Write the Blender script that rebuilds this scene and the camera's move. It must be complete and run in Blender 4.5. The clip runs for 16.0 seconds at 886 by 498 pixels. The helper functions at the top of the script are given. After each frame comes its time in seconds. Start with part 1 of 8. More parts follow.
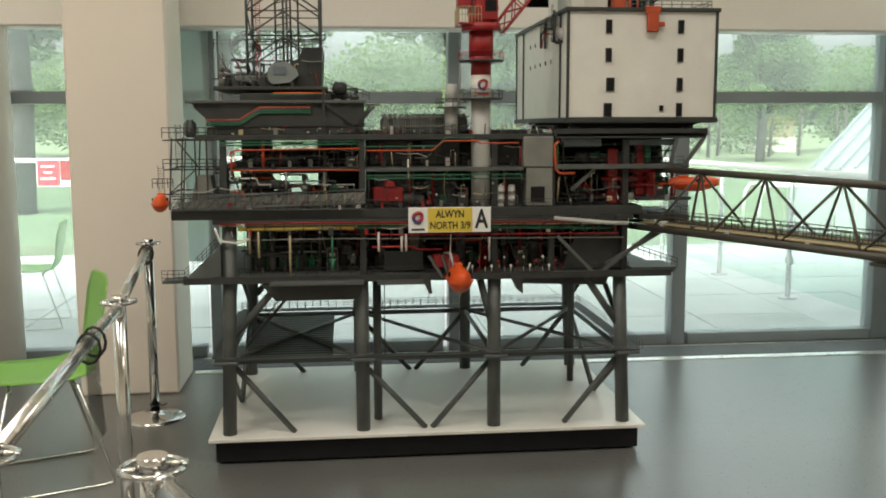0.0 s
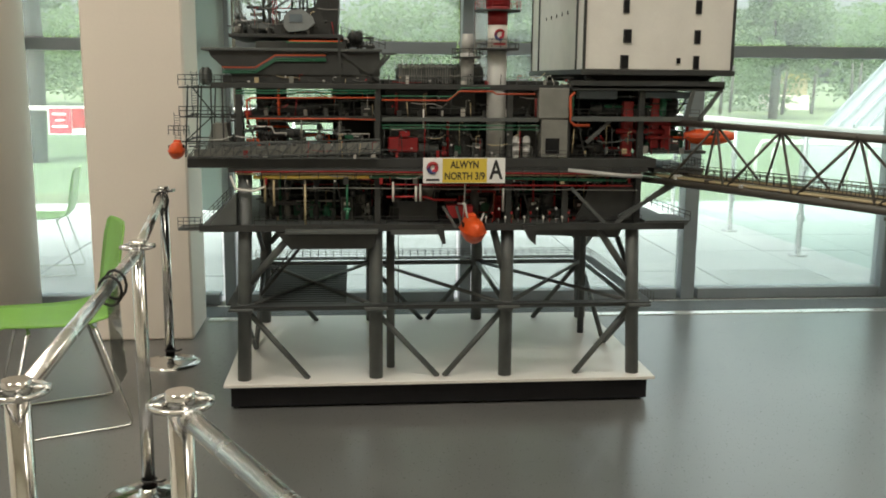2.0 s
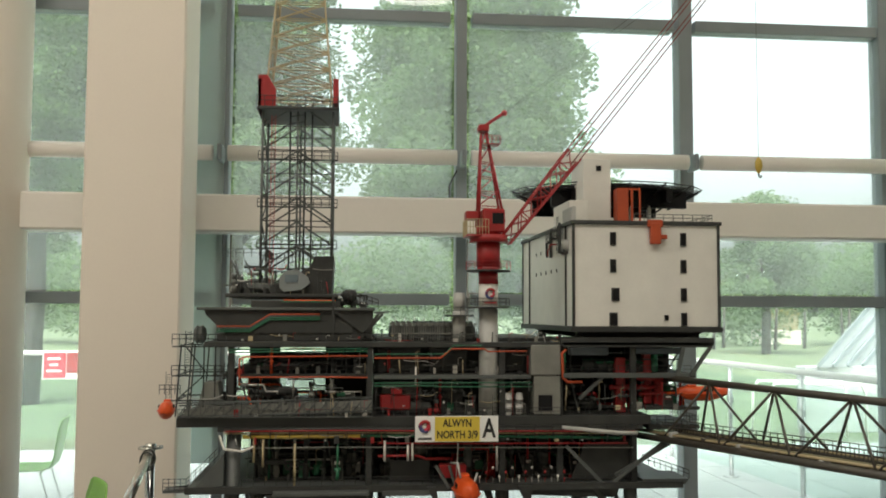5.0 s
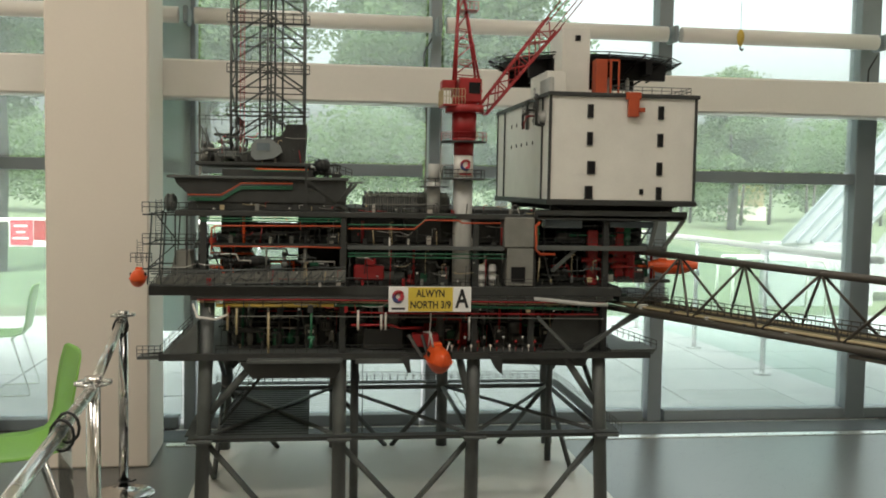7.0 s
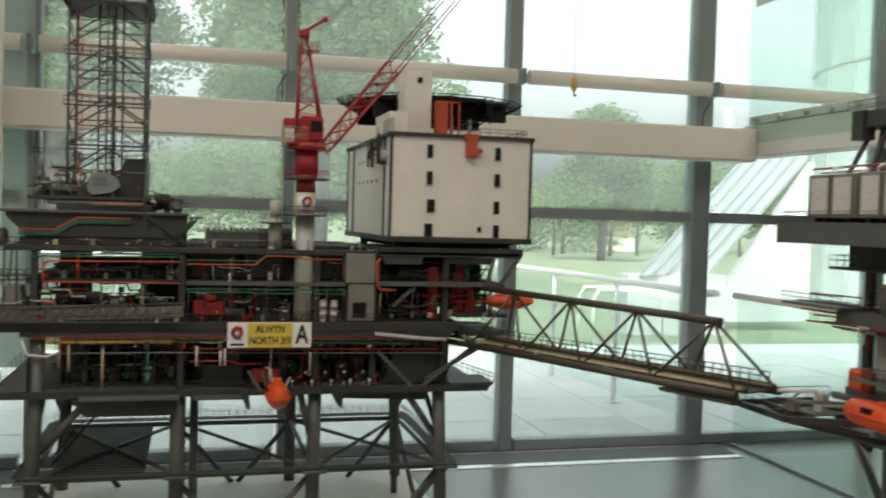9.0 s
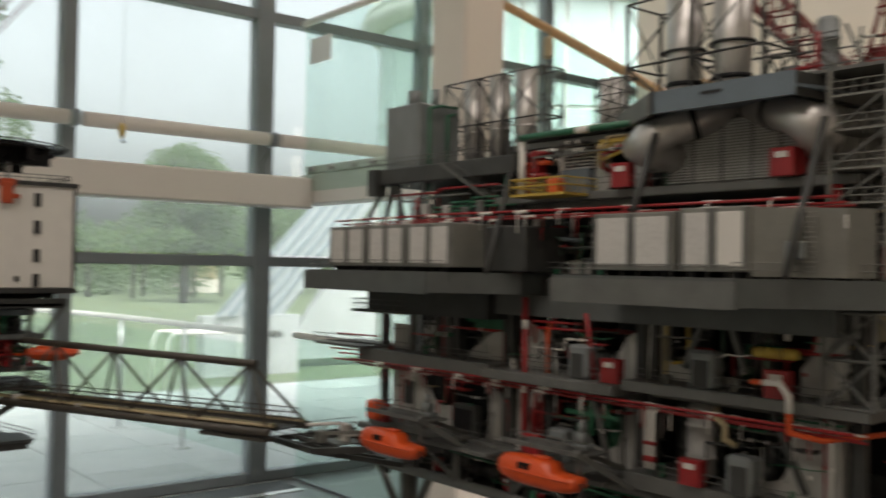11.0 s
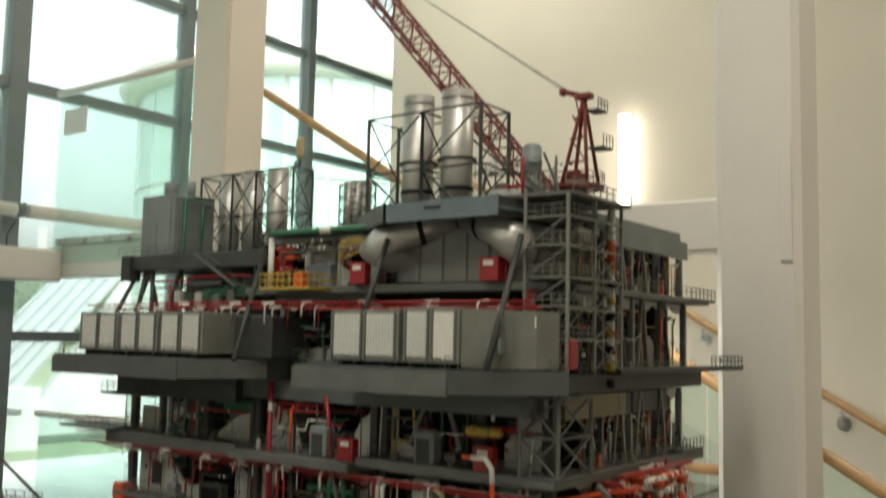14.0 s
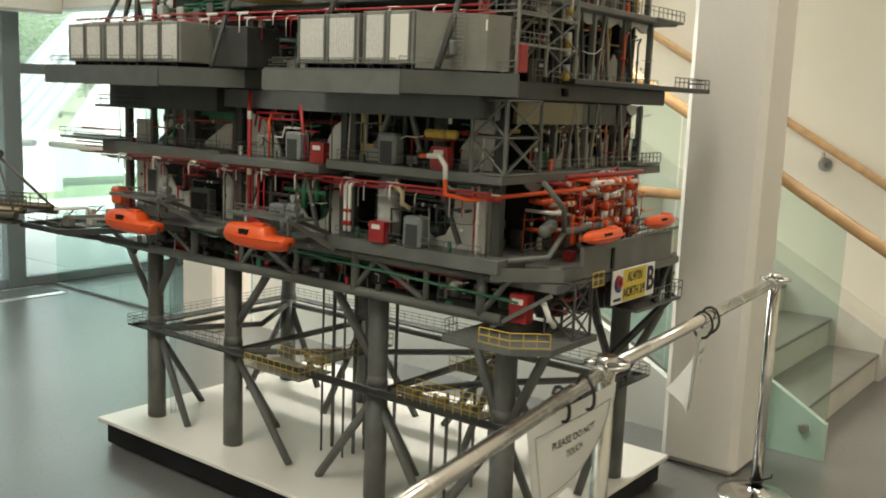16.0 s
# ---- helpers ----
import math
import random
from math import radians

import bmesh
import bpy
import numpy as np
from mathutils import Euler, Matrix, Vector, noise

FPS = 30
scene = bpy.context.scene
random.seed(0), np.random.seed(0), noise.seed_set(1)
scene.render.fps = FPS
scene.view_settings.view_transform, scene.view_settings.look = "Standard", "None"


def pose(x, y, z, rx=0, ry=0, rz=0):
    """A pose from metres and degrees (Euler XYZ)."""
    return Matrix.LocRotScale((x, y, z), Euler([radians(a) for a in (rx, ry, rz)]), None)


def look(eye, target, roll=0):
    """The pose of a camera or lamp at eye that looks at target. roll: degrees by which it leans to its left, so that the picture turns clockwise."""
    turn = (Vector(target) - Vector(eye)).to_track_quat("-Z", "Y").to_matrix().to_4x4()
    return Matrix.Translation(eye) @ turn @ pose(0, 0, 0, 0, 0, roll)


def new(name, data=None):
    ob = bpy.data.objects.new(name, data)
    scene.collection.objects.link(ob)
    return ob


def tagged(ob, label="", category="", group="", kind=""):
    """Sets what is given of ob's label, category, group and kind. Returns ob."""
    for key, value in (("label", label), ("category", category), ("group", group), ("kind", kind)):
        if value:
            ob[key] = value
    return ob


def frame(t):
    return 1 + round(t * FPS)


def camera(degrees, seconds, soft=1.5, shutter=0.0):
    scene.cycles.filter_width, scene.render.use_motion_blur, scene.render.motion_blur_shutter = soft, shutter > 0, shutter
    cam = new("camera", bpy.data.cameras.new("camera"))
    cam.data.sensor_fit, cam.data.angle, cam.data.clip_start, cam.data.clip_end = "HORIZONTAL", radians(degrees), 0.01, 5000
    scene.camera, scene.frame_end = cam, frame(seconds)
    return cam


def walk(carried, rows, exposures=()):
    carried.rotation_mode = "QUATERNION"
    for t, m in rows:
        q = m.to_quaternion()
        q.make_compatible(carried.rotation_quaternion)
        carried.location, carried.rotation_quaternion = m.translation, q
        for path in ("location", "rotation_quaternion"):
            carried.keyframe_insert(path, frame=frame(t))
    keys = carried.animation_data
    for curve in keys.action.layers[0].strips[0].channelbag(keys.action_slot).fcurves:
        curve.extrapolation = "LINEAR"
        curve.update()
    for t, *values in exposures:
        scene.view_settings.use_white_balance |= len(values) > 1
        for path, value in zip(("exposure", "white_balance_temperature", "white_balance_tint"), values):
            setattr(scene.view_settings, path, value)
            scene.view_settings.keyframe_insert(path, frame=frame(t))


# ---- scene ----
cam = camera(50.2, 16.0, soft=1.8, shutter=0.5)
PATH = [
    (0, (-0.021, -0.022, 1.549), (0.184, 1.951, 1.291), -0.2),
    (0.5, (-0.025, -0.028, 1.547), (0.196, 1.94, 1.268), -0.2),
    (1, (-0.033, -0.031, 1.544), (0.181, 1.935, 1.244), 0.1),
    (1.5, (-0.037, -0.042, 1.535), (0.167, 1.922, 1.218), -0.0),
    (2, (-0.05, -0.046, 1.534), (0.137, 1.914, 1.181), 0.5),
    (2.5, (-0.053, -0.039, 1.539), (0.136, 1.924, 1.207), 0.2),
    (3, (-0.051, -0.039, 1.57), (0.15, 1.945, 1.416), -0.2),
    (3.5, (-0.02, -0.055, 1.594), (0.161, 1.934, 1.702), -0.1),
    (3.7, (-0.015, -0.059, 1.598), (0.178, 1.924, 1.772), -0.7),
    (5.8, (-0.056, -0.021, 1.652), (0.142, 1.969, 1.671), 0.9),
    (6, (-0.06, -0.016, 1.648), (0.143, 1.973, 1.612), 0.9),
    (6.5, (-0.056, -0.004, 1.631), (0.18, 1.979, 1.525), 0.9),
    (7, (-0.051, 0.0, 1.632), (0.21, 1.978, 1.502), 1.0),
    (7.5, (-0.04, -0.004, 1.639), (0.258, 1.969, 1.512), 1.0),
    (8, (-0.012, -0.021, 1.647), (0.352, 1.941, 1.515), 1.2),
    (8.2, (0.015, -0.026, 1.652), (0.393, 1.934, 1.529), 1.1),
    (10.3, (0.22, -0.284, 1.708), (1.162, 1.48, 1.75), 1.4),
    (10.5, (0.229, -0.291, 1.711), (1.254, 1.426, 1.758), 0.9),
    (11, (0.203, -0.331, 1.709), (1.469, 1.216, 1.75), 1.0),
    (11.5, (0.2, -0.424, 1.715), (1.662, 0.941, 1.747), 0.9),
    (12, (0.149, -0.563, 1.734), (1.612, 0.799, 1.77), 0.3),
    (12.5, (0.102, -0.643, 1.801), (1.607, 0.642, 2.087), 0.5),
    (13, (0.061, -0.651, 1.81), (1.627, 0.556, 2.114), 0.1),
    (13.5, (0.032, -0.62, 1.81), (1.607, 0.579, 2.093), 0.8),
    (14, (0.017, -0.59, 1.776), (1.618, 0.593, 1.968), 1.2),
    (14.5, (-0.009, -0.577, 1.69), (1.577, 0.638, 1.599), 0.9),
    (15, (-0.048, -0.589, 1.656), (1.565, 0.563, 1.385), 1.4),
    (15.5, (-0.069, -0.646, 1.626), (1.544, 0.491, 1.3), 2.1),
    (16, (-0.006, -0.856, 1.614), (1.564, 0.345, 1.304), 2.2),
]
walk(cam, [(t, look(eye, target, roll)) for t, eye, target, roll in PATH],
     exposures=[(0.0, 1.05, 6500, 9.8), (1.8, 1.06, 6500, 9.8), (2.5, 1.14, 6500, 10.5), (3.3, 1.1, 6500, 9.8), (5.8, 0.8, 6500, 9.5), (7.0, 0.84, 6500, 9.5), (8.2, 0.86, 6500, 9.5), (10.5, 0.38, 6500, 18), (11.1, 0.32, 6500, 18), (11.6, 0.68, 6500, 12), (12.5, 1.02, 6500, 6), (13.5, 0.72, 6500, 6), (14.5, 0.92, 6500, 6), (15.2, 1.08, 6500, 6), (16.0, 1.32, 6500, 6)])

# ---- world, sun, lamps ----
world = bpy.data.worlds.new("sky")
scene.world = world
world.use_nodes = True
wn = world.node_tree.nodes
sky = wn.new("ShaderNodeTexSky")
sky.sky_type = "NISHITA"
sky.sun_disc = False
sky.sun_elevation = radians(52)
sky.sun_rotation = radians(200)
sky.dust_density = 8.0
sky.air_density = 1.0
sky.ozone_density = 1.0
wn["Background"].inputs["Strength"].default_value = 0.385
pale = wn.new("ShaderNodeHueSaturation")
pale.inputs["Saturation"].default_value = 0.15
world.node_tree.links.new(sky.outputs["Color"], pale.inputs["Color"])
world.node_tree.links.new(pale.outputs["Color"], wn["Background"].inputs["Color"])

sun = new("sun", bpy.data.lights.new("sun", "SUN"))
sun.data.energy = 1.5
sun.data.angle = radians(20)
sun.data.color = (1.0, 0.96, 0.9)
sun.matrix_world = look((0, 0, 20), (3.2, 7, 5))


def ceiling_lamp(x, y, z, w, power):
    """Area light under a ceiling luminaire."""
    ob = new("ceiling_lamp_light", bpy.data.lights.new("ceiling_lamp_light", "AREA"))
    ob.data.shape = "DISK"
    ob.data.size = w
    ob.data.energy = power
    ob.data.color = (1.0, 0.93, 0.82)
    ob.matrix_world = pose(x, y, z)
    return ob


LAMPS = [(-3.4, 2.3), (-0.9, 1.2), (0.9, 0.4), (-3.2, 0.4), (4.6, -1.4), (5.4, 3.4)]
for lx, ly in LAMPS:
    ceiling_lamp(lx, ly, 6.08, 1.6, 30 if lx > 5 else 27 if lx > 4 else 20 if ly == 1.2 else 45)

# fill light added under the landing beam to brighten the low wall
fill_lamp = new("fill_lamp_light", bpy.data.lights.new("fill_lamp_light", "AREA"))
fill_lamp.data.shape = "RECTANGLE"
fill_lamp.data.size, fill_lamp.data.size_y = 0.06, 2.6
fill_lamp.data.energy = 25
fill_lamp.data.color = (1.0, 0.96, 0.88)
fill_lamp.matrix_world = pose(4.22, 2.6, 2.147)


# ---- materials ----
def material(name, colour, rough=0.5, metal=0.0, var=0.12, scale=8.0, bump=0.0, fine=80.0, coat=0.0, spot=None, island=False):
    """Principled paint, plastic or stone with blotches at one scale and grain at a finer one."""
    m = bpy.data.materials.new(name)
    m.use_nodes = True
    nt = m.node_tree
    n, l = nt.nodes, nt.links
    b = n["Principled BSDF"]
    tc = n.new("ShaderNodeTexCoord")
    big = n.new("ShaderNodeTexNoise")
    big.inputs["Scale"].default_value = scale
    big.inputs["Detail"].default_value = 4
    small = n.new("ShaderNodeTexNoise")
    small.inputs["Scale"].default_value = fine
    small.inputs["Detail"].default_value = 3
    for t in (big, small):
        l.new(tc.outputs["Object"], t.inputs["Vector"])
    mixv = n.new("ShaderNodeMath")
    mixv.operation = "MULTIPLY_ADD"
    mixv.inputs[1].default_value = 0.35
    l.new(small.outputs["Fac"], mixv.inputs[0])
    l.new(big.outputs["Fac"], mixv.inputs[2])
    src = mixv.outputs[0]
    if island:
        oi = n.new("ShaderNodeObjectInfo")
        add = n.new("ShaderNodeMath")
        add.operation = "MULTIPLY_ADD"
        add.inputs[1].default_value = 0.5
        l.new(oi.outputs["Random"], add.inputs[0])
        sub = n.new("ShaderNodeMath")
        sub.operation = "SUBTRACT"
        sub.inputs[1].default_value = 0.25
        l.new(src, add.inputs[2])
        l.new(add.outputs[0], sub.inputs[0])
        src = sub.outputs[0]
    ramp = n.new("ShaderNodeValToRGB")
    lo = tuple(max(0.0, c * (1 - var)) for c in colour)
    hi = tuple(min(1.0, c * (1 + var)) for c in colour)
    ramp.color_ramp.elements[0].position = 0.35
    ramp.color_ramp.elements[1].position = 0.95
    ramp.color_ramp.elements[0].color = (*lo, 1)
    ramp.color_ramp.elements[1].color = (*hi, 1)
    l.new(src, ramp.inputs["Fac"])
    l.new(ramp.outputs["Color"], b.inputs["Base Color"])
    b.inputs["Metallic"].default_value = metal
    rr = n.new("ShaderNodeMapRange")
    rr.inputs["To Min"].default_value = max(0.02, rough - 0.1)
    rr.inputs["To Max"].default_value = min(1.0, rough + 0.1)
    l.new(small.outputs["Fac"], rr.inputs["Value"])
    l.new(rr.outputs["Result"], b.inputs["Roughness"])
    if coat:
        b.inputs["Coat Weight"].default_value = coat
        b.inputs["Coat Roughness"].default_value = 0.1
    if bump:
        bp = n.new("ShaderNodeBump")
        bp.inputs["Strength"].default_value = bump
        bp.inputs["Distance"].default_value = 0.004
        l.new(small.outputs["Fac"], bp.inputs["Height"])
        l.new(bp.outputs["Normal"], b.inputs["Normal"])
    return m


def glass(name, tint, gloss=1.0, film=0.0):
    """Thin sheet: clear with a tint, mirror gloss by the angle, and a translucent film that puts a hazy veil over the
    view.
    """
    m = bpy.data.materials.new(name)
    m.use_nodes = True
    n, l = m.node_tree.nodes, m.node_tree.links
    n.remove(n["Principled BSDF"])
    tr = n.new("ShaderNodeBsdfTransparent")
    tr.inputs["Color"].default_value = (*tint, 1)
    gl = n.new("ShaderNodeBsdfGlossy")
    gl.inputs["Roughness"].default_value = 0.01
    lw = n.new("ShaderNodeLayerWeight")
    lw.inputs["Blend"].default_value = 0.5
    pw = n.new("ShaderNodeMath")
    pw.operation = "POWER"
    pw.inputs[1].default_value = 5.0
    mul = n.new("ShaderNodeMath")
    mul.operation = "MULTIPLY_ADD"
    mul.inputs[1].default_value = 0.8 * gloss
    mul.inputs[2].default_value = 0.035 * gloss
    mul.use_clamp = True
    mx = n.new("ShaderNodeMixShader")
    l.new(lw.outputs["Facing"], pw.inputs[0])
    l.new(pw.outputs[0], mul.inputs[0])
    l.new(mul.outputs[0], mx.inputs[0])
    base = tr
    if film:
        tl = n.new("ShaderNodeBsdfTranslucent")
        tl.inputs["Color"].default_value = (0.8, 0.85, 0.83, 1)
        noise_tex = n.new("ShaderNodeTexNoise")
        noise_tex.inputs["Scale"].default_value = 1.3
        noise_tex.inputs["Detail"].default_value = 5
        tc = n.new("ShaderNodeTexCoord")
        l.new(tc.outputs["Object"], noise_tex.inputs["Vector"])
        amt = n.new("ShaderNodeMapRange")
        amt.inputs["To Min"].default_value = film * 0.6
        amt.inputs["To Max"].default_value = film * 1.4
        l.new(noise_tex.outputs["Fac"], amt.inputs["Value"])
        mf = n.new("ShaderNodeMixShader")
        l.new(amt.outputs[0], mf.inputs[0])
        l.new(tr.outputs[0], mf.inputs[1])
        l.new(tl.outputs[0], mf.inputs[2])
        base = mf
    l.new(base.outputs[0], mx.inputs[1])
    l.new(gl.outputs[0], mx.inputs[2])
    l.new(mx.outputs[0], n["Material Output"].inputs["Surface"])
    return m


def glow(name, colour, strength):
    m = bpy.data.materials.new(name)
    m.use_nodes = True
    b = m.node_tree.nodes["Principled BSDF"]
    b.inputs["Base Color"].default_value = (0.9, 0.9, 0.9, 1)
    b.inputs["Emission Color"].default_value = (*colour, 1)
    b.inputs["Emission Strength"].default_value = strength
    return m


def foliage(name, colour):
    """Leaves that pass some light through."""
    m = material(name, colour, 0.85, var=0.22, scale=0.5, fine=7)
    n, l = m.node_tree.nodes, m.node_tree.links
    tl = n.new("ShaderNodeBsdfTranslucent")
    hue = n.new("ShaderNodeHueSaturation")
    hue.inputs["Value"].default_value = 1.6
    l.new(n["Color Ramp"].outputs["Color"], hue.inputs["Color"])
    l.new(hue.outputs["Color"], tl.inputs["Color"])
    mx = n.new("ShaderNodeMixShader")
    mx.inputs[0].default_value = 0.5
    l.new(n["Principled BSDF"].outputs[0], mx.inputs[1])
    l.new(tl.outputs[0], mx.inputs[2])
    l.new(mx.outputs[0], n["Material Output"].inputs["Surface"])
    return m


M = dict(
    floor=material("resin_floor", (0.126, 0.127, 0.122), 0.31, var=0.16, scale=0.7, fine=90),
    plaster=material("white_plaster", (0.79, 0.735, 0.645), 0.75, var=0.04, scale=1.5, fine=60, bump=0.08),
    cream=material("cream_plaster", (0.8, 0.72, 0.635), 0.7, var=0.04, scale=1.2, fine=60, bump=0.08),
    whitepaint=material("white_beam_paint", (0.8, 0.755, 0.7), 0.45, var=0.04, scale=2, fine=40),
    frosted=material("frosted_infill", (0.55, 0.64, 0.64), 0.35, var=0.05, scale=1.5),
    paleglass=material("pale_facade_glass", (0.5, 0.6, 0.58), 0.15, var=0.15, scale=0.6),
    strip=material("aluminium_strip", (0.9, 0.9, 0.88), 0.3, 0.8, var=0.05, scale=6),
    brightwall=material("bright_white_paint", (0.84, 0.84, 0.8), 0.5, var=0.02, scale=2),
    mullion=material("grey_powder_coat", (0.22, 0.25, 0.265), 0.4, var=0.08, scale=5, fine=120),
    glass=glass("window_glass", (0.89, 0.955, 0.93), 1.0, 0.16),
    balglass=glass("balustrade_glass", (0.88, 0.955, 0.93), 1.0, 0.015),
    palewall=material("pale_green_panel", (0.62, 0.68, 0.63), 0.4, var=0.04, scale=2),
    wood=material("varnished_oak", (0.45, 0.27, 0.12), 0.35, var=0.25, scale=14, fine=90, coat=0.3),
    steel=material("brushed_steel", (0.55, 0.55, 0.54), 0.28, 1.0, var=0.1, scale=20, fine=200),
    satin=material("satin_steel_tube", (0.72, 0.7, 0.67), 0.24, 1.0, var=0.03, scale=4, fine=30),
    chrome=material("polished_chrome", (0.66, 0.65, 0.63), 0.14, 1.0, var=0.08, scale=10, fine=90),
    concrete=material("stair_terrazzo", (0.2, 0.19, 0.17), 0.5, var=0.2, scale=6, fine=150, bump=0.05),
    riser=material("pale_riser", (0.62, 0.6, 0.54), 0.6, var=0.08, scale=5, fine=90),
    paving=material("paving_slab", (0.42, 0.43, 0.42), 0.7, var=0.14, scale=2, fine=60, bump=0.1, island=True),
    grass=material("lawn", (0.11, 0.14, 0.07), 0.9, var=0.4, scale=0.6, fine=30, bump=0.4),
    leaf=foliage("foliage", (0.11, 0.165, 0.07)),
    bark=material("bark", (0.05, 0.042, 0.034), 0.9, var=0.3, scale=6, fine=40, bump=0.5),
    zinc=material("seamed_zinc", (0.55, 0.57, 0.58), 0.4, 0.6, var=0.08, scale=1.5, fine=30),
    green=material("green_plastic", (0.2, 0.44, 0.07), 0.4, var=0.06, scale=6, fine=100),
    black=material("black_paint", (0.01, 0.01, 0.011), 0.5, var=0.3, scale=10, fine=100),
    tie=material("black_cable_tie", (0.01, 0.01, 0.01), 0.45),
    plinth=material("white_laminate", (0.75, 0.72, 0.67), 0.35, var=0.04, scale=3, fine=60),
    paper=material("printed_paper", (0.82, 0.82, 0.80), 0.8, var=0.03, scale=8, fine=90),
    ink=material("black_ink", (0.02, 0.02, 0.02), 0.7),
    poly=glass("clear_plastic", (0.9, 0.92, 0.9), 1.5),
    dark=material("dark_grey_model_paint", (0.031, 0.033, 0.031), 0.55, var=0.3, scale=14, fine=160),
    grey=material("mid_grey_model_paint", (0.084, 0.092, 0.088), 0.5, var=0.2, scale=12, fine=160),
    bridge=material("dark_olive_model_paint", (0.062, 0.055, 0.044), 0.45, var=0.2, scale=12, fine=160),
    # grey and dark again, lightened for the better-lit production platform
    litgrey=material("light_grey_model_paint", (0.118, 0.122, 0.113), 0.5, var=0.22, scale=12, fine=160),
    litdark=material("lit_dark_grey_model_paint", (0.043, 0.045, 0.042), 0.55, var=0.3, scale=14, fine=160),
    midgrey=material("warm_grey_model_paint", (0.19, 0.19, 0.17), 0.5, var=0.2, scale=12, fine=160),
    slate=material("slate_model_paint", (0.19, 0.21, 0.21), 0.45, var=0.15, scale=10, fine=160),
    lgrey=material("light_grey_model_paint", (0.4, 0.4, 0.38), 0.5, var=0.15, scale=12, fine=160),
    white=material("white_model_paint", (0.72, 0.7, 0.65), 0.45, var=0.06, scale=10, fine=120),
    red=material("red_model_paint", (0.3, 0.014, 0.016), 0.4, var=0.2, scale=14, fine=120),
    brickred=material("brick_red_model_paint", (0.17, 0.022, 0.018), 0.45, var=0.2, scale=14, fine=120),
    dullorange=material("dull_orange_pipe_paint", (0.4, 0.062, 0.018), 0.45, var=0.2, scale=14, fine=120),
    orange=material("orange_model_paint", (0.66, 0.085, 0.015), 0.35, var=0.12, scale=14, fine=120),
    yellow=material("yellow_model_paint", (0.5, 0.35, 0.06), 0.45, var=0.15, scale=14, fine=120),
    mgreen=material("green_model_paint", (0.02, 0.125, 0.063), 0.4, var=0.2, scale=14, fine=120),
    door=material("pale_door_paint", (0.6, 0.59, 0.56), 0.28, var=0.04, scale=14, fine=120),
    cutwall=material("pale_cut_wall_paint", (0.45, 0.45, 0.42), 0.5, var=0.1, scale=14, fine=120),
    silver=material("silver_model_paint", (0.55, 0.535, 0.51), 0.4, 0.75, var=0.15, scale=16, fine=100),
    brass=material("sandy_model_paint", (0.42, 0.34, 0.2), 0.5, var=0.2, scale=14, fine=120),
    olive=material("olive_model_paint", (0.16, 0.14, 0.07), 0.5, var=0.15, scale=12, fine=120),
    bluegrey=material("blue_grey_model_paint", (0.13, 0.165, 0.19), 0.35, var=0.15, scale=9, fine=120),
    signyellow=material("sign_yellow", (0.66, 0.5, 0.06), 0.5, var=0.04),
    signblue=material("sign_blue", (0.05, 0.07, 0.2), 0.5, var=0.04),
    redsign=material("red_sign", (0.45, 0.03, 0.05), 0.5, var=0.05),
    lamp=glow("lamp_glow", (1.0, 0.87, 0.7), 3.5),
    # glow of the added fill light
    fillglow=glow("fill_glow", (1.0, 0.95, 0.86), 2.5),
)
M["floor"].node_tree.nodes["Principled BSDF"].inputs["IOR"].default_value = 2.1
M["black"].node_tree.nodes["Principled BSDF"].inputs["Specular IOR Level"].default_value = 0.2



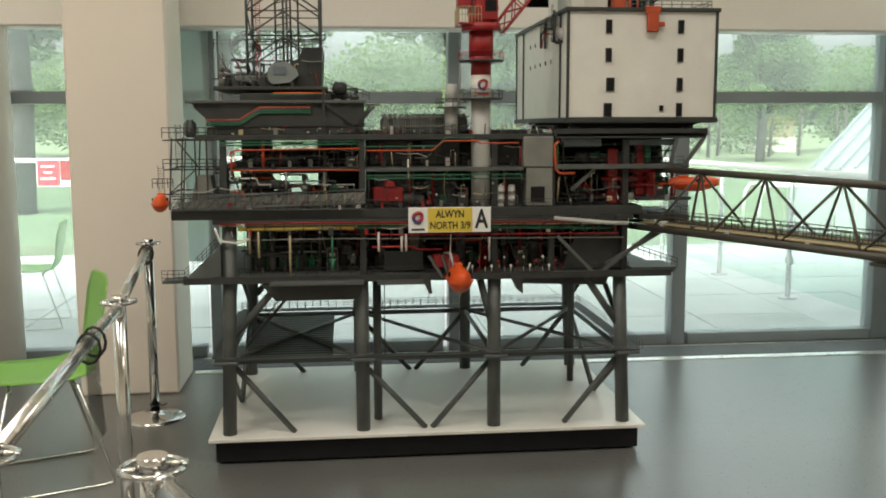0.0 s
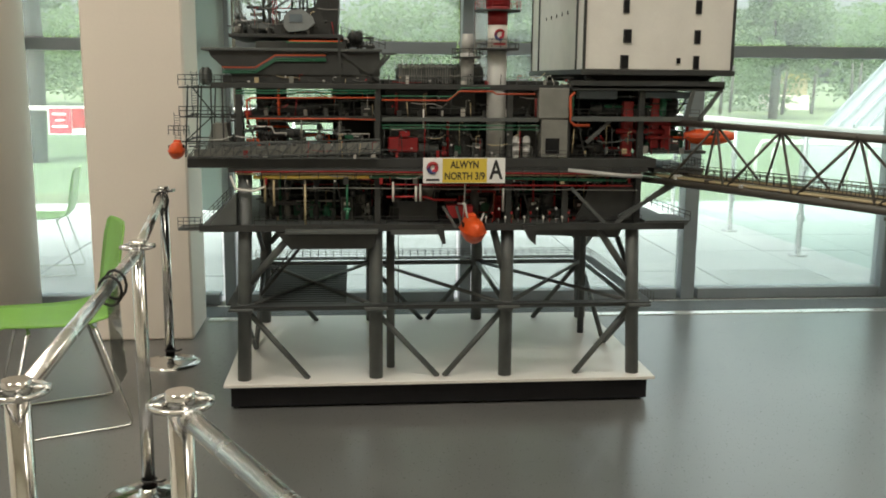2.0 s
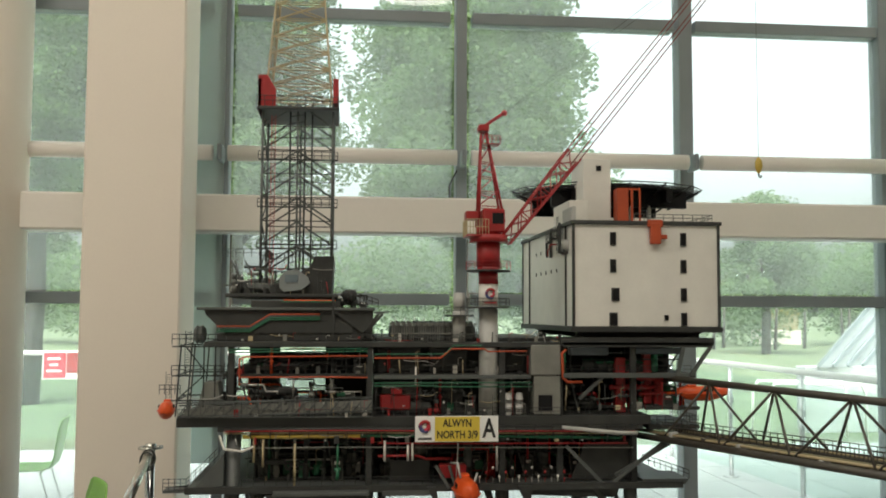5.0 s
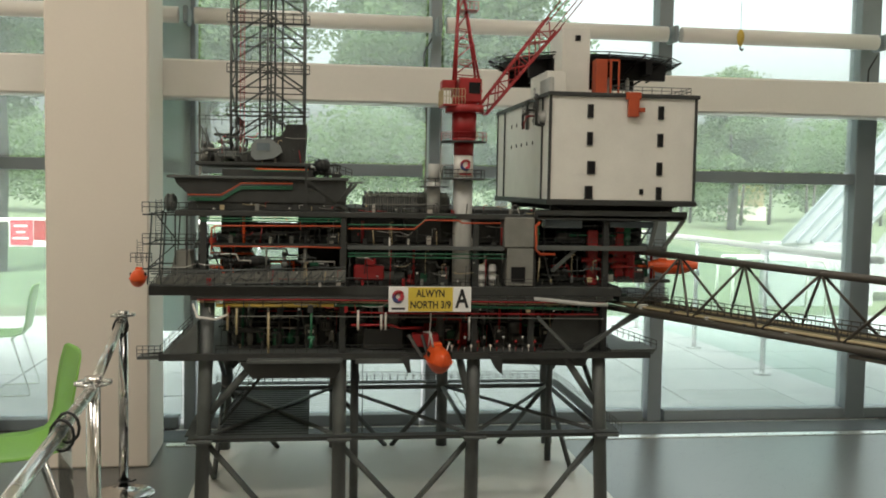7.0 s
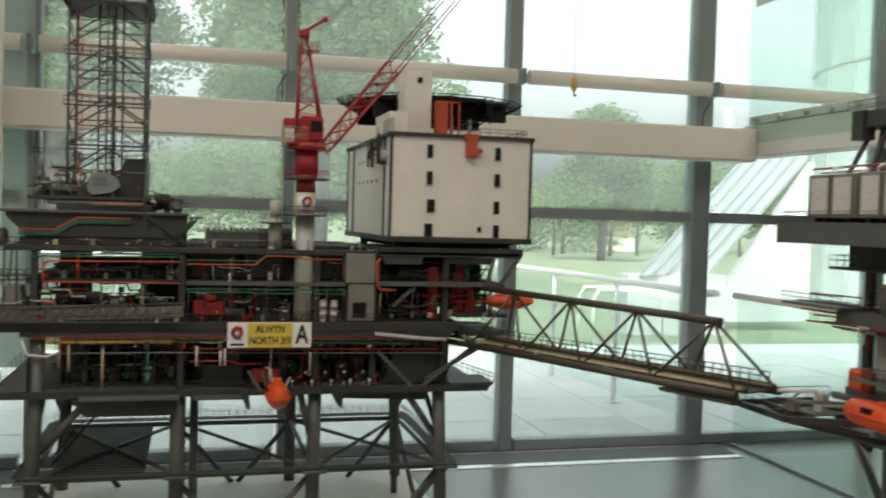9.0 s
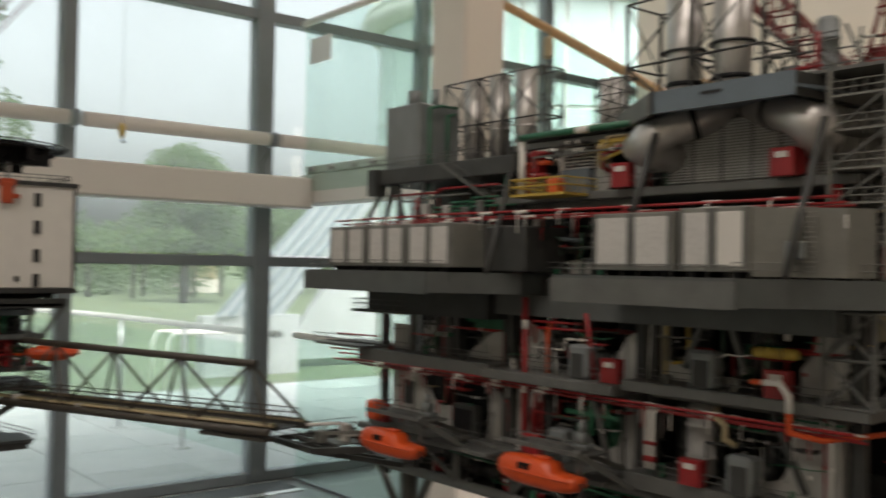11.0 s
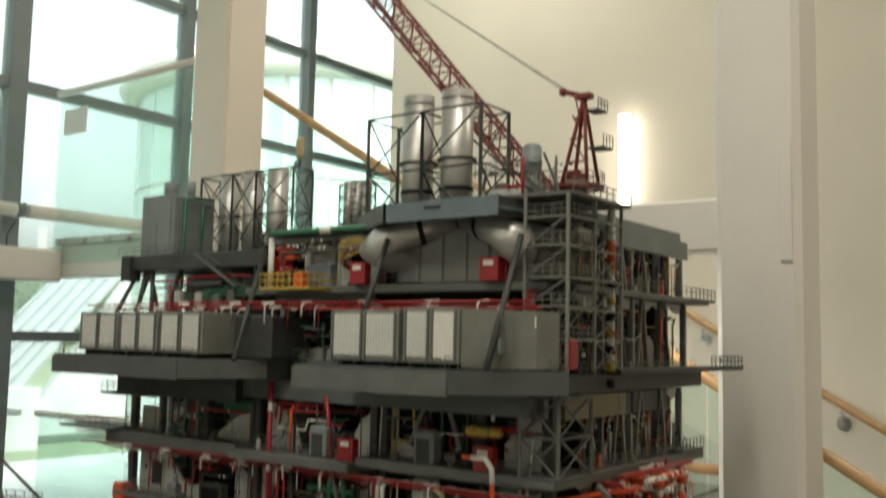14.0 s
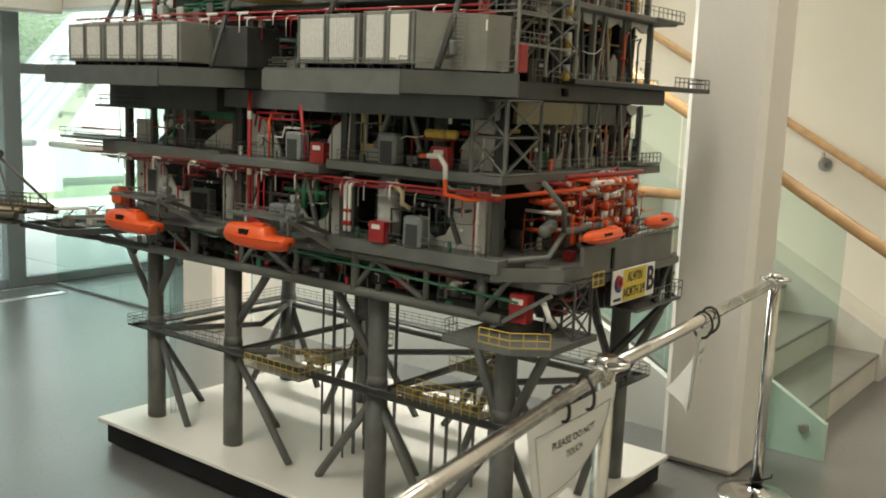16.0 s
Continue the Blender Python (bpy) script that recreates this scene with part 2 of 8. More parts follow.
# ---- mesh helpers ----
class G:
    """Collects vertices and faces of one mesh."""

    def __init__(self):
        self.v, self.f, self.s, self.runs = [], [], [], []

    def add(self, verts, faces, smooth=False):
        o = len(self.v)
        self.v.extend(tuple(p) for p in verts)
        self.f.extend(tuple(i + o for i in q) for q in faces)
        self.s.extend([smooth] * len(faces))
        return self

    def box(self, x0, y0, z0, x1, y1, z1):
        v = [(x, y, z) for z in (z0, z1) for y in (y0, y1) for x in (x0, x1)]
        return self.add(v, [(0, 2, 3, 1), (4, 5, 7, 6), (0, 1, 5, 4), (2, 6, 7, 3), (0, 4, 6, 2), (1, 3, 7, 5)])

    def cbox(self, x0, y0, z0, x1, y1, z1, c=0.004):
        """Box with chamfered edges."""
        c = min(c, 0.45 * abs(x1 - x0), 0.45 * abs(y1 - y0), 0.45 * abs(z1 - z0))
        v, ids = [], {}
        lo, hi = (x0, y0, z0), (x1, y1, z1)
        for sx in (0, 1):
            for sy in (0, 1):
                for sz in (0, 1):
                    sg = (sx, sy, sz)
                    for ax in range(3):
                        p = []
                        for k in range(3):
                            e = hi[k] if sg[k] else lo[k]
                            p.append(e if k == ax else e + (-c if sg[k] else c))
                        ids[(sg, ax)] = len(v)
                        v.append(p)
        f = []
        for ax in range(3):
            a, b = [k for k in range(3) if k != ax]
            for s in (0, 1):
                q = []
                for (i, j) in ((0, 0), (1, 0), (1, 1), (0, 1)):
                    sg = [0, 0, 0]
                    sg[ax], sg[a], sg[b] = s, i, j
                    q.append(ids[(tuple(sg), ax)])
                f.append(q if (s == 1) == (ax != 1) else q[::-1])
        for ax in range(3):
            a, b = [k for k in range(3) if k != ax]
            for i in (0, 1):
                for j in (0, 1):
                    s0, s1 = [0, 0, 0], [0, 0, 0]
                    s0[a], s0[b], s0[ax] = i, j, 0
                    s1[a], s1[b], s1[ax] = i, j, 1
                    s0, s1 = tuple(s0), tuple(s1)
                    f.append([ids[(s0, a)], ids[(s0, b)], ids[(s1, b)], ids[(s1, a)]])
        for sg in [(i, j, k) for i in (0, 1) for j in (0, 1) for k in (0, 1)]:
            f.append([ids[(sg, 0)], ids[(sg, 1)], ids[(sg, 2)]])
        return self.add(v, f)

    def beam(self, p0, p1, w, h=None):
        """Square bar between two points."""
        h = h or w
        p0, p1 = Vector(p0), Vector(p1)
        d = (p1 - p0).normalized()
        up = Vector((0, 0, 1)) if abs(d.z) < 0.95 else Vector((0, 1, 0))
        s = d.cross(up).normalized() * (w / 2)
        u = s.cross(d).normalized() * (h / 2)
        v = [p + a * s + b * u for p in (p0, p1) for a, b in ((-1, -1), (1, -1), (1, 1), (-1, 1))]
        return self.add(v, [(0, 1, 2, 3), (7, 6, 5, 4), (0, 4, 5, 1), (1, 5, 6, 2), (2, 6, 7, 3), (3, 7, 4, 0)])

    def cyl(self, p0, p1, r, n=10, r1=None, caps=True):
        p0, p1 = Vector(p0), Vector(p1)
        r1 = r if r1 is None else r1
        d = (p1 - p0).normalized()
        up = Vector((0, 0, 1)) if abs(d.z) < 0.95 else Vector((0, 1, 0))
        s = d.cross(up).normalized()
        u = s.cross(d)
        ring = [(math.cos(2 * math.pi * i / n), math.sin(2 * math.pi * i / n)) for i in range(n)]
        v = [p0 + r * (a * s + b * u) for a, b in ring] + [p1 + r1 * (a * s + b * u) for a, b in ring]
        self.add(v, [(i, (i + 1) % n, n + (i + 1) % n, n + i) for i in range(n)], True)
        if caps:
            o = len(self.v) - 2 * n
            self.f.append(tuple(o + i for i in reversed(range(n))))
            self.f.append(tuple(o + n + i for i in range(n)))
            self.s.extend([False, False])
        return self

    def pipe(self, pts, r, n=7):
        """Round pipe along a polyline, mitred at its bends."""
        pts = [Vector(p) for p in pts]
        rings = []
        ref = None
        for i, p in enumerate(pts):
            d0 = (p - pts[i - 1]).normalized() if i else None
            d1 = (pts[i + 1] - p).normalized() if i + 1 < len(pts) else None
            t = (d0 + d1).normalized() if d0 and d1 and (d0 + d1).length > 1e-4 else (d0 or d1)
            if ref is None:
                ref = Vector((0, 0, 1)) if abs(t.z) < 0.9 else Vector((0, 1, 0))
            s = t.cross(ref)
            if s.length < 1e-3:
                s = t.cross(Vector((1, 0, 0)))
            s.normalize()
            u = s.cross(t)
            ref = u
            k = 1.0
            if d0 and d1:
                k = 1.0 / max(0.5, math.sqrt((1 + d0.dot(d1)) / 2))
            rings.append([p + r * k * (math.cos(2 * math.pi * j / n) * s + math.sin(2 * math.pi * j / n) * u) for j in range(n)])
        o = len(self.v)
        for g in rings:
            self.v.extend(tuple(q) for q in g)
        for i in range(len(rings) - 1):
            for j in range(n):
                self.f.append((o + i * n + j, o + (i + 1) * n + j, o + (i + 1) * n + (j + 1) % n, o + i * n + (j + 1) % n))
                self.s.append(True)
        self.f.append(tuple(o + j for j in range(n)))
        self.f.append(tuple(o + (len(rings) - 1) * n + j for j in reversed(range(n))))
        self.s.extend([False, False])
        return self

    def ball(self, c, rx, ry=None, rz=None, n=12, m=8):
        ry, rz = ry or rx, rz or rx
        v, f = [], []
        for i in range(m + 1):
            a = math.pi * i / m
            for j in range(n):
                b = 2 * math.pi * j / n
                v.append((c[0] + rx * math.sin(a) * math.cos(b), c[1] + ry * math.sin(a) * math.sin(b), c[2] + rz * math.cos(a)))
        for i in range(m):
            for j in range(n):
                f.append((i * n + j, (i + 1) * n + j, (i + 1) * n + (j + 1) % n, i * n + (j + 1) % n))
        return self.add(v, f, True)

    def prism(self, poly, axis, a, b):
        """Polygon in the plane across the axis, drawn out from a to b."""
        k = "xyz".index(axis)
        o = [i for i in range(3) if i != k]

        def at(p, h):
            q = [0, 0, 0]
            q[o[0]], q[o[1]], q[k] = p[0], p[1], h
            return q
        n = len(poly)
        v = [at(p, a) for p in poly] + [at(p, b) for p in poly]
        f = [tuple(range(n)), tuple(range(2 * n - 1, n - 1, -1))]
        f += [(i, n + i, n + (i + 1) % n, (i + 1) % n) for i in range(n)]
        return self.add(v, f)

    def rail(self, pts, h=0.05, gap=0.06, r=0.0018, bars=(1.0, 0.55), n=4):
        """Handrail with posts along a path."""
        self.runs.append((len(self.v), len(self.f)))
        pts = [Vector(p) for p in pts]
        for a, b in zip(pts, pts[1:]):
            k = max(1, round((b - a).length / gap))
            for i in range(k + 1):
                p = a.lerp(b, i / k)
                self.cyl(p, p + Vector((0, 0, h)), r, n, caps=False)
            for q in bars:
                self.cyl(a + Vector((0, 0, h * q)), b + Vector((0, 0, h * q)), r, n, caps=False)
        return self

    def mesh(self, name):
        me = bpy.data.meshes.new(name)
        me.from_pydata(self.v, [], self.f)
        me.polygons.foreach_set("use_smooth", self.s)
        bm = bmesh.new()
        bm.from_mesh(me)
        bmesh.ops.recalc_face_normals(bm, faces=bm.faces)
        bm.to_mesh(me)
        bm.free()
        me.update()
        return me


def part(name, g, mat, parent=None, label=""):
    """Links a mesh as one object, under a thing or a part."""
    if isinstance(g, G) and len(g.runs) > 1 and g.runs[0] == (0, 0):
        # separate runs of railing become parts of their own
        ends = g.runs[1:] + [(len(g.v), len(g.f))]
        for (v0, f0), (v1, f1) in list(zip(g.runs, ends))[1:]:
            h = G()
            h.v, h.f, h.s = g.v[v0:v1], [tuple(i - v0 for i in q) for q in g.f[f0:f1]], g.s[f0:f1]
            part(name, h, mat, parent, label)
        v1, f1 = ends[0]
        g.v, g.f, g.s, g.runs = g.v[:v1], g.f[:f1], g.s[:f1], g.runs[:1]
    me = g.mesh(name) if isinstance(g, G) else g
    if not me.materials:
        me.materials.append(M[mat])
    ob = new(name, me)
    if parent:
        ob.parent = parent
    if label:
        tagged(ob, label)
    return ob


def thing(name, label, category, group="", kind="", at=(0, 0, 0)):
    """An empty at the base of a thing made of parts."""
    ob = new(name)
    ob.empty_display_size = 0.1
    ob.location = at
    return tagged(ob, label, category, group, kind)


def solid(name, g, mat, label, category, group="", kind=""):
    """A thing that is one mesh."""
    return tagged(part(name, g, mat), label, category, group, kind)


def lettering(name, text, size, mat, parent, m, width=None):
    """Raised lettering in the built-in font."""
    cu = bpy.data.curves.new(name, "FONT")
    cu.body, cu.size, cu.extrude, cu.align_x, cu.align_y = text, size, 0.0006, "CENTER", "CENTER"
    cu.offset = size * 0.022
    tmp = bpy.data.objects.new(name, cu)
    scene.collection.objects.link(tmp)
    bpy.context.view_layer.update()
    me = bpy.data.meshes.new_from_object(tmp)
    bpy.data.objects.remove(tmp)
    if width:
        xs = [v.co.x for v in me.vertices]
        k = width / (max(xs) - min(xs))
        for v in me.vertices:
            v.co.x *= k
    me.materials.clear()
    me.materials.append(M[mat])
    ob = new(name, me)
    ob.parent = parent
    ob.matrix_basis = m
    return ob

M["frosted"].node_tree.nodes["Principled BSDF"].inputs["Transmission Weight"].default_value = 0.55


# ---- the hall ----
YW = 6.45      # plane of the window wall
TOP = 6.2      # ceiling height
XL, XR, YB = -6.5, 8.9, -4.5
solid("floor", G().box(XL, YB, -0.12, XR, YW + 0.06, 0.0), "floor", "dark grey polished resin floor", "floor", kind="structure")
solid("ceiling", G().box(XL, YB, TOP, XR, YW + 0.06, TOP + 0.2), "plaster", "white plastered ceiling", "ceiling", kind="structure")
solid("wall_south", G().box(XL - 0.2, YB - 0.2, -0.1, XR + 0.2, YB, TOP + 0.2), "plaster", "plain white plastered wall", "wall", kind="structure")
solid("wall_west", G().box(XL - 0.2, YB, -0.1, XL, YW, TOP + 0.2), "plaster", "plain white plastered wall", "wall", kind="structure")
solid("wall_east", G().box(XR, YB, -0.1, XR + 0.2, YW + 0.1, TOP + 0.2), "plaster", "plain white plastered wall", "wall", kind="structure")
WX = 6.55
solid("wall_stair", G().cbox(WX, YB, 0.0, WX + 0.25, 4.86, TOP, 0.01), "plaster", "white plastered wall along the staircase", "wall", kind="structure")

# window wall: mullions, transoms and panes
MX = [-5.69, -4.09, -2.49, -0.89, 0.72, 2.32, 3.84, 5.45, 7.04, 8.64]
RZ = [0.0, 1.74, 3.7, 4.76, 6.15]
window = thing("window_1", "tall grey-framed glass wall towards a garden", "window", kind="structure")
for x in MX:
    w = 0.075 if x == 3.84 else 0.038 if x < 1.0 else 0.05
    part("mullion", G().cbox(x - w, YW - 0.085, 0.0, x + w, YW + 0.06, TOP, 0.006), "mullion", window)
for z in RZ:
    h = 0.075 if z == 0.0 else 0.04
    for a, b in zip(MX, MX[1:]):
        z0 = 0.0 if z == 0.0 else z - h
        part("transom", G().cbox(a + 0.077, YW - 0.075, z0, b - 0.077, YW + 0.05, z + h, 0.005), "mullion", window)
for a, b in zip(MX, MX[1:]):
    for z0, z1 in zip(RZ, RZ[1:]):
        p = part("pane", G().box(a + 0.06, YW - 0.012, z0 + 0.05, b - 0.06, YW + 0.012, z1 - 0.03), "glass", window)
        p.visible_shadow = False

fp = part("frosted_panel", G().box(-1.62, YW - 0.105, 0.66, -0.885, YW - 0.088, 6.1), "frosted", window, "pale frosted infill panel")

# heating trench along the glass
trench = thing("floor_grille", "grey slatted heating grille in the floor under the windows", "grille", kind="structure")
part("frame", G().cbox(-0.98, 5.93, 0.0, 4.0, 6.0, 0.006, 0.001), "strip", trench, "bright aluminium edge strip")
for i in range(24):
    y = 6.04 + i * 0.0113
    part("slat", G().box(-6, y, 0.001, 4.0, y + 0.004, 0.005), "mullion", trench)
part("back_strip", G().cbox(-0.98, 6.31, 0.0, 4.0, 6.33, 0.006, 0.001), "strip", trench)

# white beams and the pipe along the glass
solid("beam_1", G().cbox(-6.4, 6.08, 2.16, 4.12, 6.31, 2.40, 0.012), "whitepaint", "white painted steel box beam across the glass wall", "beam", kind="structure")
solid("beam_2", G().cbox(4.125, 0.9, 2.2, 4.33, 6.31, 2.44, 0.012), "whitepaint", "white painted box beam along the landing edge", "beam", kind="structure")
tube = thing("blind_tube", "white horizontal tube of a roller blind in front of the windows", "blind", kind="structure")
for a, b in zip(MX, MX[1:]):
    part("tube", G().cyl((a + 0.05, 6.22, 2.69), (b - 0.05, 6.22, 2.69), 0.052, 18), "whitepaint", tube)
    part("bracket", G().cbox(a - 0.016, 6.165, 2.635, a + 0.016, 6.33, 2.745, 0.008), "mullion", tube)
for x0 in (0.72, 3.84):
    part("cable", G().pipe([(x0 - 0.05, 6.2, 2.6), (x0 - 0.1, 6.22, 2.5), (x0 - 0.09, 6.24, 2.38), (x0 - 0.03, 6.25, 2.33)], 0.006, 5), "tie", tube, "dark loop of cable")

# pillars
solid("pillar_1", G().cbox(-1.56, 5.5, 0.0, -1.0, 6.0, TOP, 0.012), "cream", "cream plastered square pillar beside the windows", "pillar", kind="structure")
solid("column_1", G().cyl((-2.52, 6.15, 0), (-2.52, 6.15, TOP), 0.43, 40), "cream", "cream plastered round column", "column", kind="structure")
solid("pillar_2", G().cbox(4.02, 4.15, 0.0, 4.36, 4.5, TOP, 0.02), "cream", "white square pillar below the landing", "pillar", kind="structure")
solid("pillar_3", G().cbox(3.98, 0.52, 0.0, 4.29, 0.88, TOP, 0.03), "whitepaint", "white square pillar with rounded edges", "pillar", kind="structure")
solid("conduit", G().cbox(3.968, 0.55, 2.13, 3.979, 0.6, 2.62, 0.002), "whitepaint", "white cable cover on the pillar", "conduit")

low = thing("low_wall", "low bright white partition that follows the slope of the stairs", "wall", kind="structure")
part("panel", G().prism([(1.0, 0.0), (4.149, 0.0), (4.149, 0.82), (2.03, 0.82), (1.0, 0.255)], "x", 4.36, 4.41), "brightwall", low)
part("coping", G().cbox(4.35, 2.035, 0.8205, 4.42, 4.149, 0.845, 0.005), "brightwall", low)
kerb = thing("kerb_1", "clear glass screen with a pale handrail in a slim floor channel", "kerb", kind="structure")
part("base", G().cbox(4.113, 4.502, 0.0, 4.149, 6.3, 0.02, 0.004), "mullion", kerb)
for y0, y1 in ((4.52, 5.4), (5.41, 6.28)):
    p = part("pane", G().box(4.125, y0, 0.0205, 4.137, y1, 1.125), "balglass", kerb)
    p.visible_shadow = False
part("handrail", G().pipe([(4.131, 4.51, 1.15), (4.131, 6.33, 1.15)], 0.024, 12), "cream", kerb, "pale rounded handrail")

# unseen housing and glowing strip for the added fill light
strip = thing("fill_strip", "added linear fill light under the landing beam", "lamp")
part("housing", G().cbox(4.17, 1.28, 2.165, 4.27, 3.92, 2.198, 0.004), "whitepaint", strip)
part("diffuser", G().cbox(4.19, 1.3, 2.15, 4.25, 3.9, 2.164, 0.003), "fillglow", strip, "glowing strip of the added fill light")
# keeps the added glow out of the window reflections
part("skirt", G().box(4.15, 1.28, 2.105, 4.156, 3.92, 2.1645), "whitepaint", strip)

# landing, stairs
solid("landing", G().box(4.335, 4.33, 2.37, 6.8, 6.3, 2.44), "riser", "pale landing slab at the top of the stairs", "landing", kind="structure")
stair = thing("staircase", "pale staircase with dark grey treads along the wall", "stairs", kind="structure")
SX, SE = 4.53, 6.15     # the steps lie between the outer string and a broad white upstand at the wall


def string_top(y):
    return 0.175 + 0.582 * (y - 0.28)


for i in range(14):
    y = 0.45 + 0.298 * i
    z = 0.175 * i
    part("riser", G().cbox(SX, y, max(0, z - 0.03), SE, y + 0.04, z + 0.15, 0.003), "riser", stair)
    part("tread", G().cbox(SX, y - 0.012, z + 0.152, SE, y + 0.325, z + 0.175, 0.004), "concrete", stair)
part("under_stair_wall", G().prism([(0.6, 0.0), (4.3, 0.0), (4.3, 2.12), (0.7, 0.03)], "x", 4.50, 4.525), "palewall", stair, "pale panel closing the space under the stairs")
part("stringer", G().prism([(0.285, 0.0), (0.62, 0.0), (4.3, 2.13), (4.3, 2.455), (4.2, string_top(4.2)), (0.285, string_top(0.285))], "x", 4.492, 4.528), "palewall", stair, "pale side string")
part("upstand", G().prism([(0.42, 0.0), (0.95, 0.0), (4.32, 1.95), (4.32, 2.5), (4.25, 2.5), (0.42, 0.27)], "x", SE + 0.002, WX - 0.002), "riser", stair, "broad white upstand beside the wall")
bal = thing("stair_balustrade", "clear glass stair balustrade with an oak handrail", "balustrade", kind="structure")
for i in range(4):
    y0, y1 = ((0.28, 1.1), (1.115, 2.15), (2.165, 3.2), (3.215, 4.25))[i]
    low_edge = [(y0, 0.004), (y1, 0.004)] if i == 0 else [(y0, string_top(y0) - 0.34), (y1, string_top(y1) - 0.34)]
    p = part("glass_panel", G().prism(low_edge + [(y1, string_top(y1) + 0.94), (y0, string_top(y0) + 0.94)], "x", 4.472, 4.486), "balglass", bal)
    p.visible_shadow = False
    for y in (y0 + 0.1, y1 - 0.1):
        part("clamp", G().cyl((4.462, y, string_top(y) - 0.09), (4.491, y, string_top(y) - 0.09), 0.022, 12), "steel", bal)
part("handrail", G().pipe([(4.479, -0.35, 0.80), (4.479, 0.05, 1.0), (4.479, 4.45, 3.57), (4.479, 4.6, 3.6)], 0.03, 12), "wood", bal)
rails = thing("wall_handrail", "oak handrail on steel brackets along the stair wall", "handrail", kind="structure")
part("handrail", G().pipe([(6.47, -0.4, 0.64), (6.47, -0.1, 0.8), (6.47, 4.4, 3.377)], 0.028, 12), "wood", rails)
for y in (0.06, 0.98, 1.9, 2.82, 3.74):
    z = 0.83 + 0.573 * y
    part("bracket", G().pipe([(6.47, y, z - 0.02), (6.48, y, z - 0.1), (6.545, y, z - 0.1)], 0.012, 8).cyl((6.53, y, z - 0.1), (6.549, y, z - 0.1), 0.045, 16), "steel", rails)
solid("lower_handrail", G().pipe([(4.435, 0.95, 1.195), (4.435, 3.2, 1.195)], 0.026, 12), "wood", "straight level oak handrail beside the stair glass", "handrail", kind="structure")
gal = thing("gallery_balustrade", "glass balustrade with a white handrail on the landing edge", "balustrade", kind="structure")
for y0, y1 in ((4.55, 5.36), (5.38, 6.2)):
    p = part("glass_panel", G().box(4.1, y0, 2.3, 4.115, y1, 3.62), "balglass", gal)
    p.visible_shadow = False
    for y in (y0 + 0.12, y0 + 0.42, y1 - 0.12):
        part("bolt", G().cyl((4.08, y, 2.47), (4.14, y, 2.47), 0.022, 12), "steel", gal)
part("channel", G().cbox(4.117, 4.55, 2.442, 4.17, 6.2, 2.5, 0.004), "whitepaint", gal)
part("handrail", G().pipe([(4.107, 4.5, 3.655), (4.107, 6.24, 3.65)], 0.026, 12), "whitepaint", gal)
part("notice", G().box(4.090, 5.82, 3.3, 4.094, 6.12, 3.5), "paper", gal, "white printed notice")
lamp = thing("wall_lamp", "vertical glowing tube lamp on the stair wall", "lamp")
part("back_plate", G().cbox(6.53, 2.47, 2.75, 6.549, 2.59, 3.53, 0.004), "whitepaint", lamp)
part("tube", G().cyl((6.48, 2.5, 2.78), (6.48, 2.5, 3.5), 0.05, 20), "lamp", lamp, "bright warm-white tube")
spot = thing("wall_spot", "small glowing lamp on the stair wall", "lamp")
part("base", G().cyl((6.549, 2.52, 1.966), (6.52, 2.52, 1.966), 0.05, 16), "whitepaint", spot)
part("bulb", G().ball((6.48, 2.52, 1.966), 0.04, 0.04, 0.05), "lamp", spot, "bright warm-white bulb")
for lx, ly in LAMPS:
    cl = thing("ceiling_lamp", "broad round white lamp fixed to the ceiling", "lamp", "ceiling lamps")
    part("ring", G().cyl((lx, ly, 6.1), (lx, ly, 6.199), 0.84, 32), "whitepaint", cl)


# ---- the garden outside ----
solid("ground", G().box(-2500, -2500, -0.4, 2500, 2500, -0.16), "grass", "mown green lawn", "lawn", kind="structure")
terrace = thing("terrace", "pale grey stone paving outside the glass wall", "paving", kind="structure")
part("bed", G().box(-9, YW + 0.07, -0.14, 12.5, 12.4, -0.07), "concrete", terrace)
slab = G().cbox(-0.445, -0.445, -0.07, 0.445, 0.445, -0.02, 0.006).mesh("slab")
for i in range(23):
    for j in range(6):
        ob = part("slab", slab, "paving", terrace)
        ob.location = (-8.4 + 0.9 * i, 7.0 + 0.9 * j, random.uniform(-0.004, 0.004))

fence = thing("terrace_balustrade", "glass balustrade with steel posts round the terrace", "balustrade", kind="structure")
fence_pts = [(4.06, 6.75), (3.98, 8.1), (3.9, 9.5), (3.72, 10.8), (3.3, 12.0), (2.5, 12.2), (0.9, 12.2), (-0.8, 12.2), (-2.5, 12.2), (-4.2, 12.2), (-5.9, 12.2)]
for x, y in fence_pts:
    part("post", G().cyl((x, y, -0.02), (x, y, 1.11), 0.024, 12).cyl((x, y, -0.03), (x, y, 0.0), 0.085, 16).cbox(x - 0.02, y - 0.05, 0.3, x + 0.02, y + 0.05, 0.36).cbox(x - 0.02, y - 0.05, 0.75, x + 0.02, y + 0.05, 0.81), "steel", fence)
part("rail", G().pipe([(4.1, 6.53, 1.145)] + [(x, y, 1.14) for x, y in fence_pts], 0.03, 10), "whitepaint", fence)
for (x0, y0), (x1, y1) in zip(fence_pts, fence_pts[1:]):
    p = part("glass_panel", G().beam((x0, y0, 0.56), (x1, y1, 0.56), 0.012, 0.96), "balglass", fence)
    p.visible_shadow = False
notice = thing("notice_board", "red and white notice on the terrace railing", "sign")
part("board", G().box(-3.8, 12.13, 0.82, -3.3, 12.15, 1.16), "paper", notice)
part("panel", G().box(-3.785, 12.122, 0.835, -3.52, 12.129, 1.145), "redsign", notice, "red panel with pale bars")
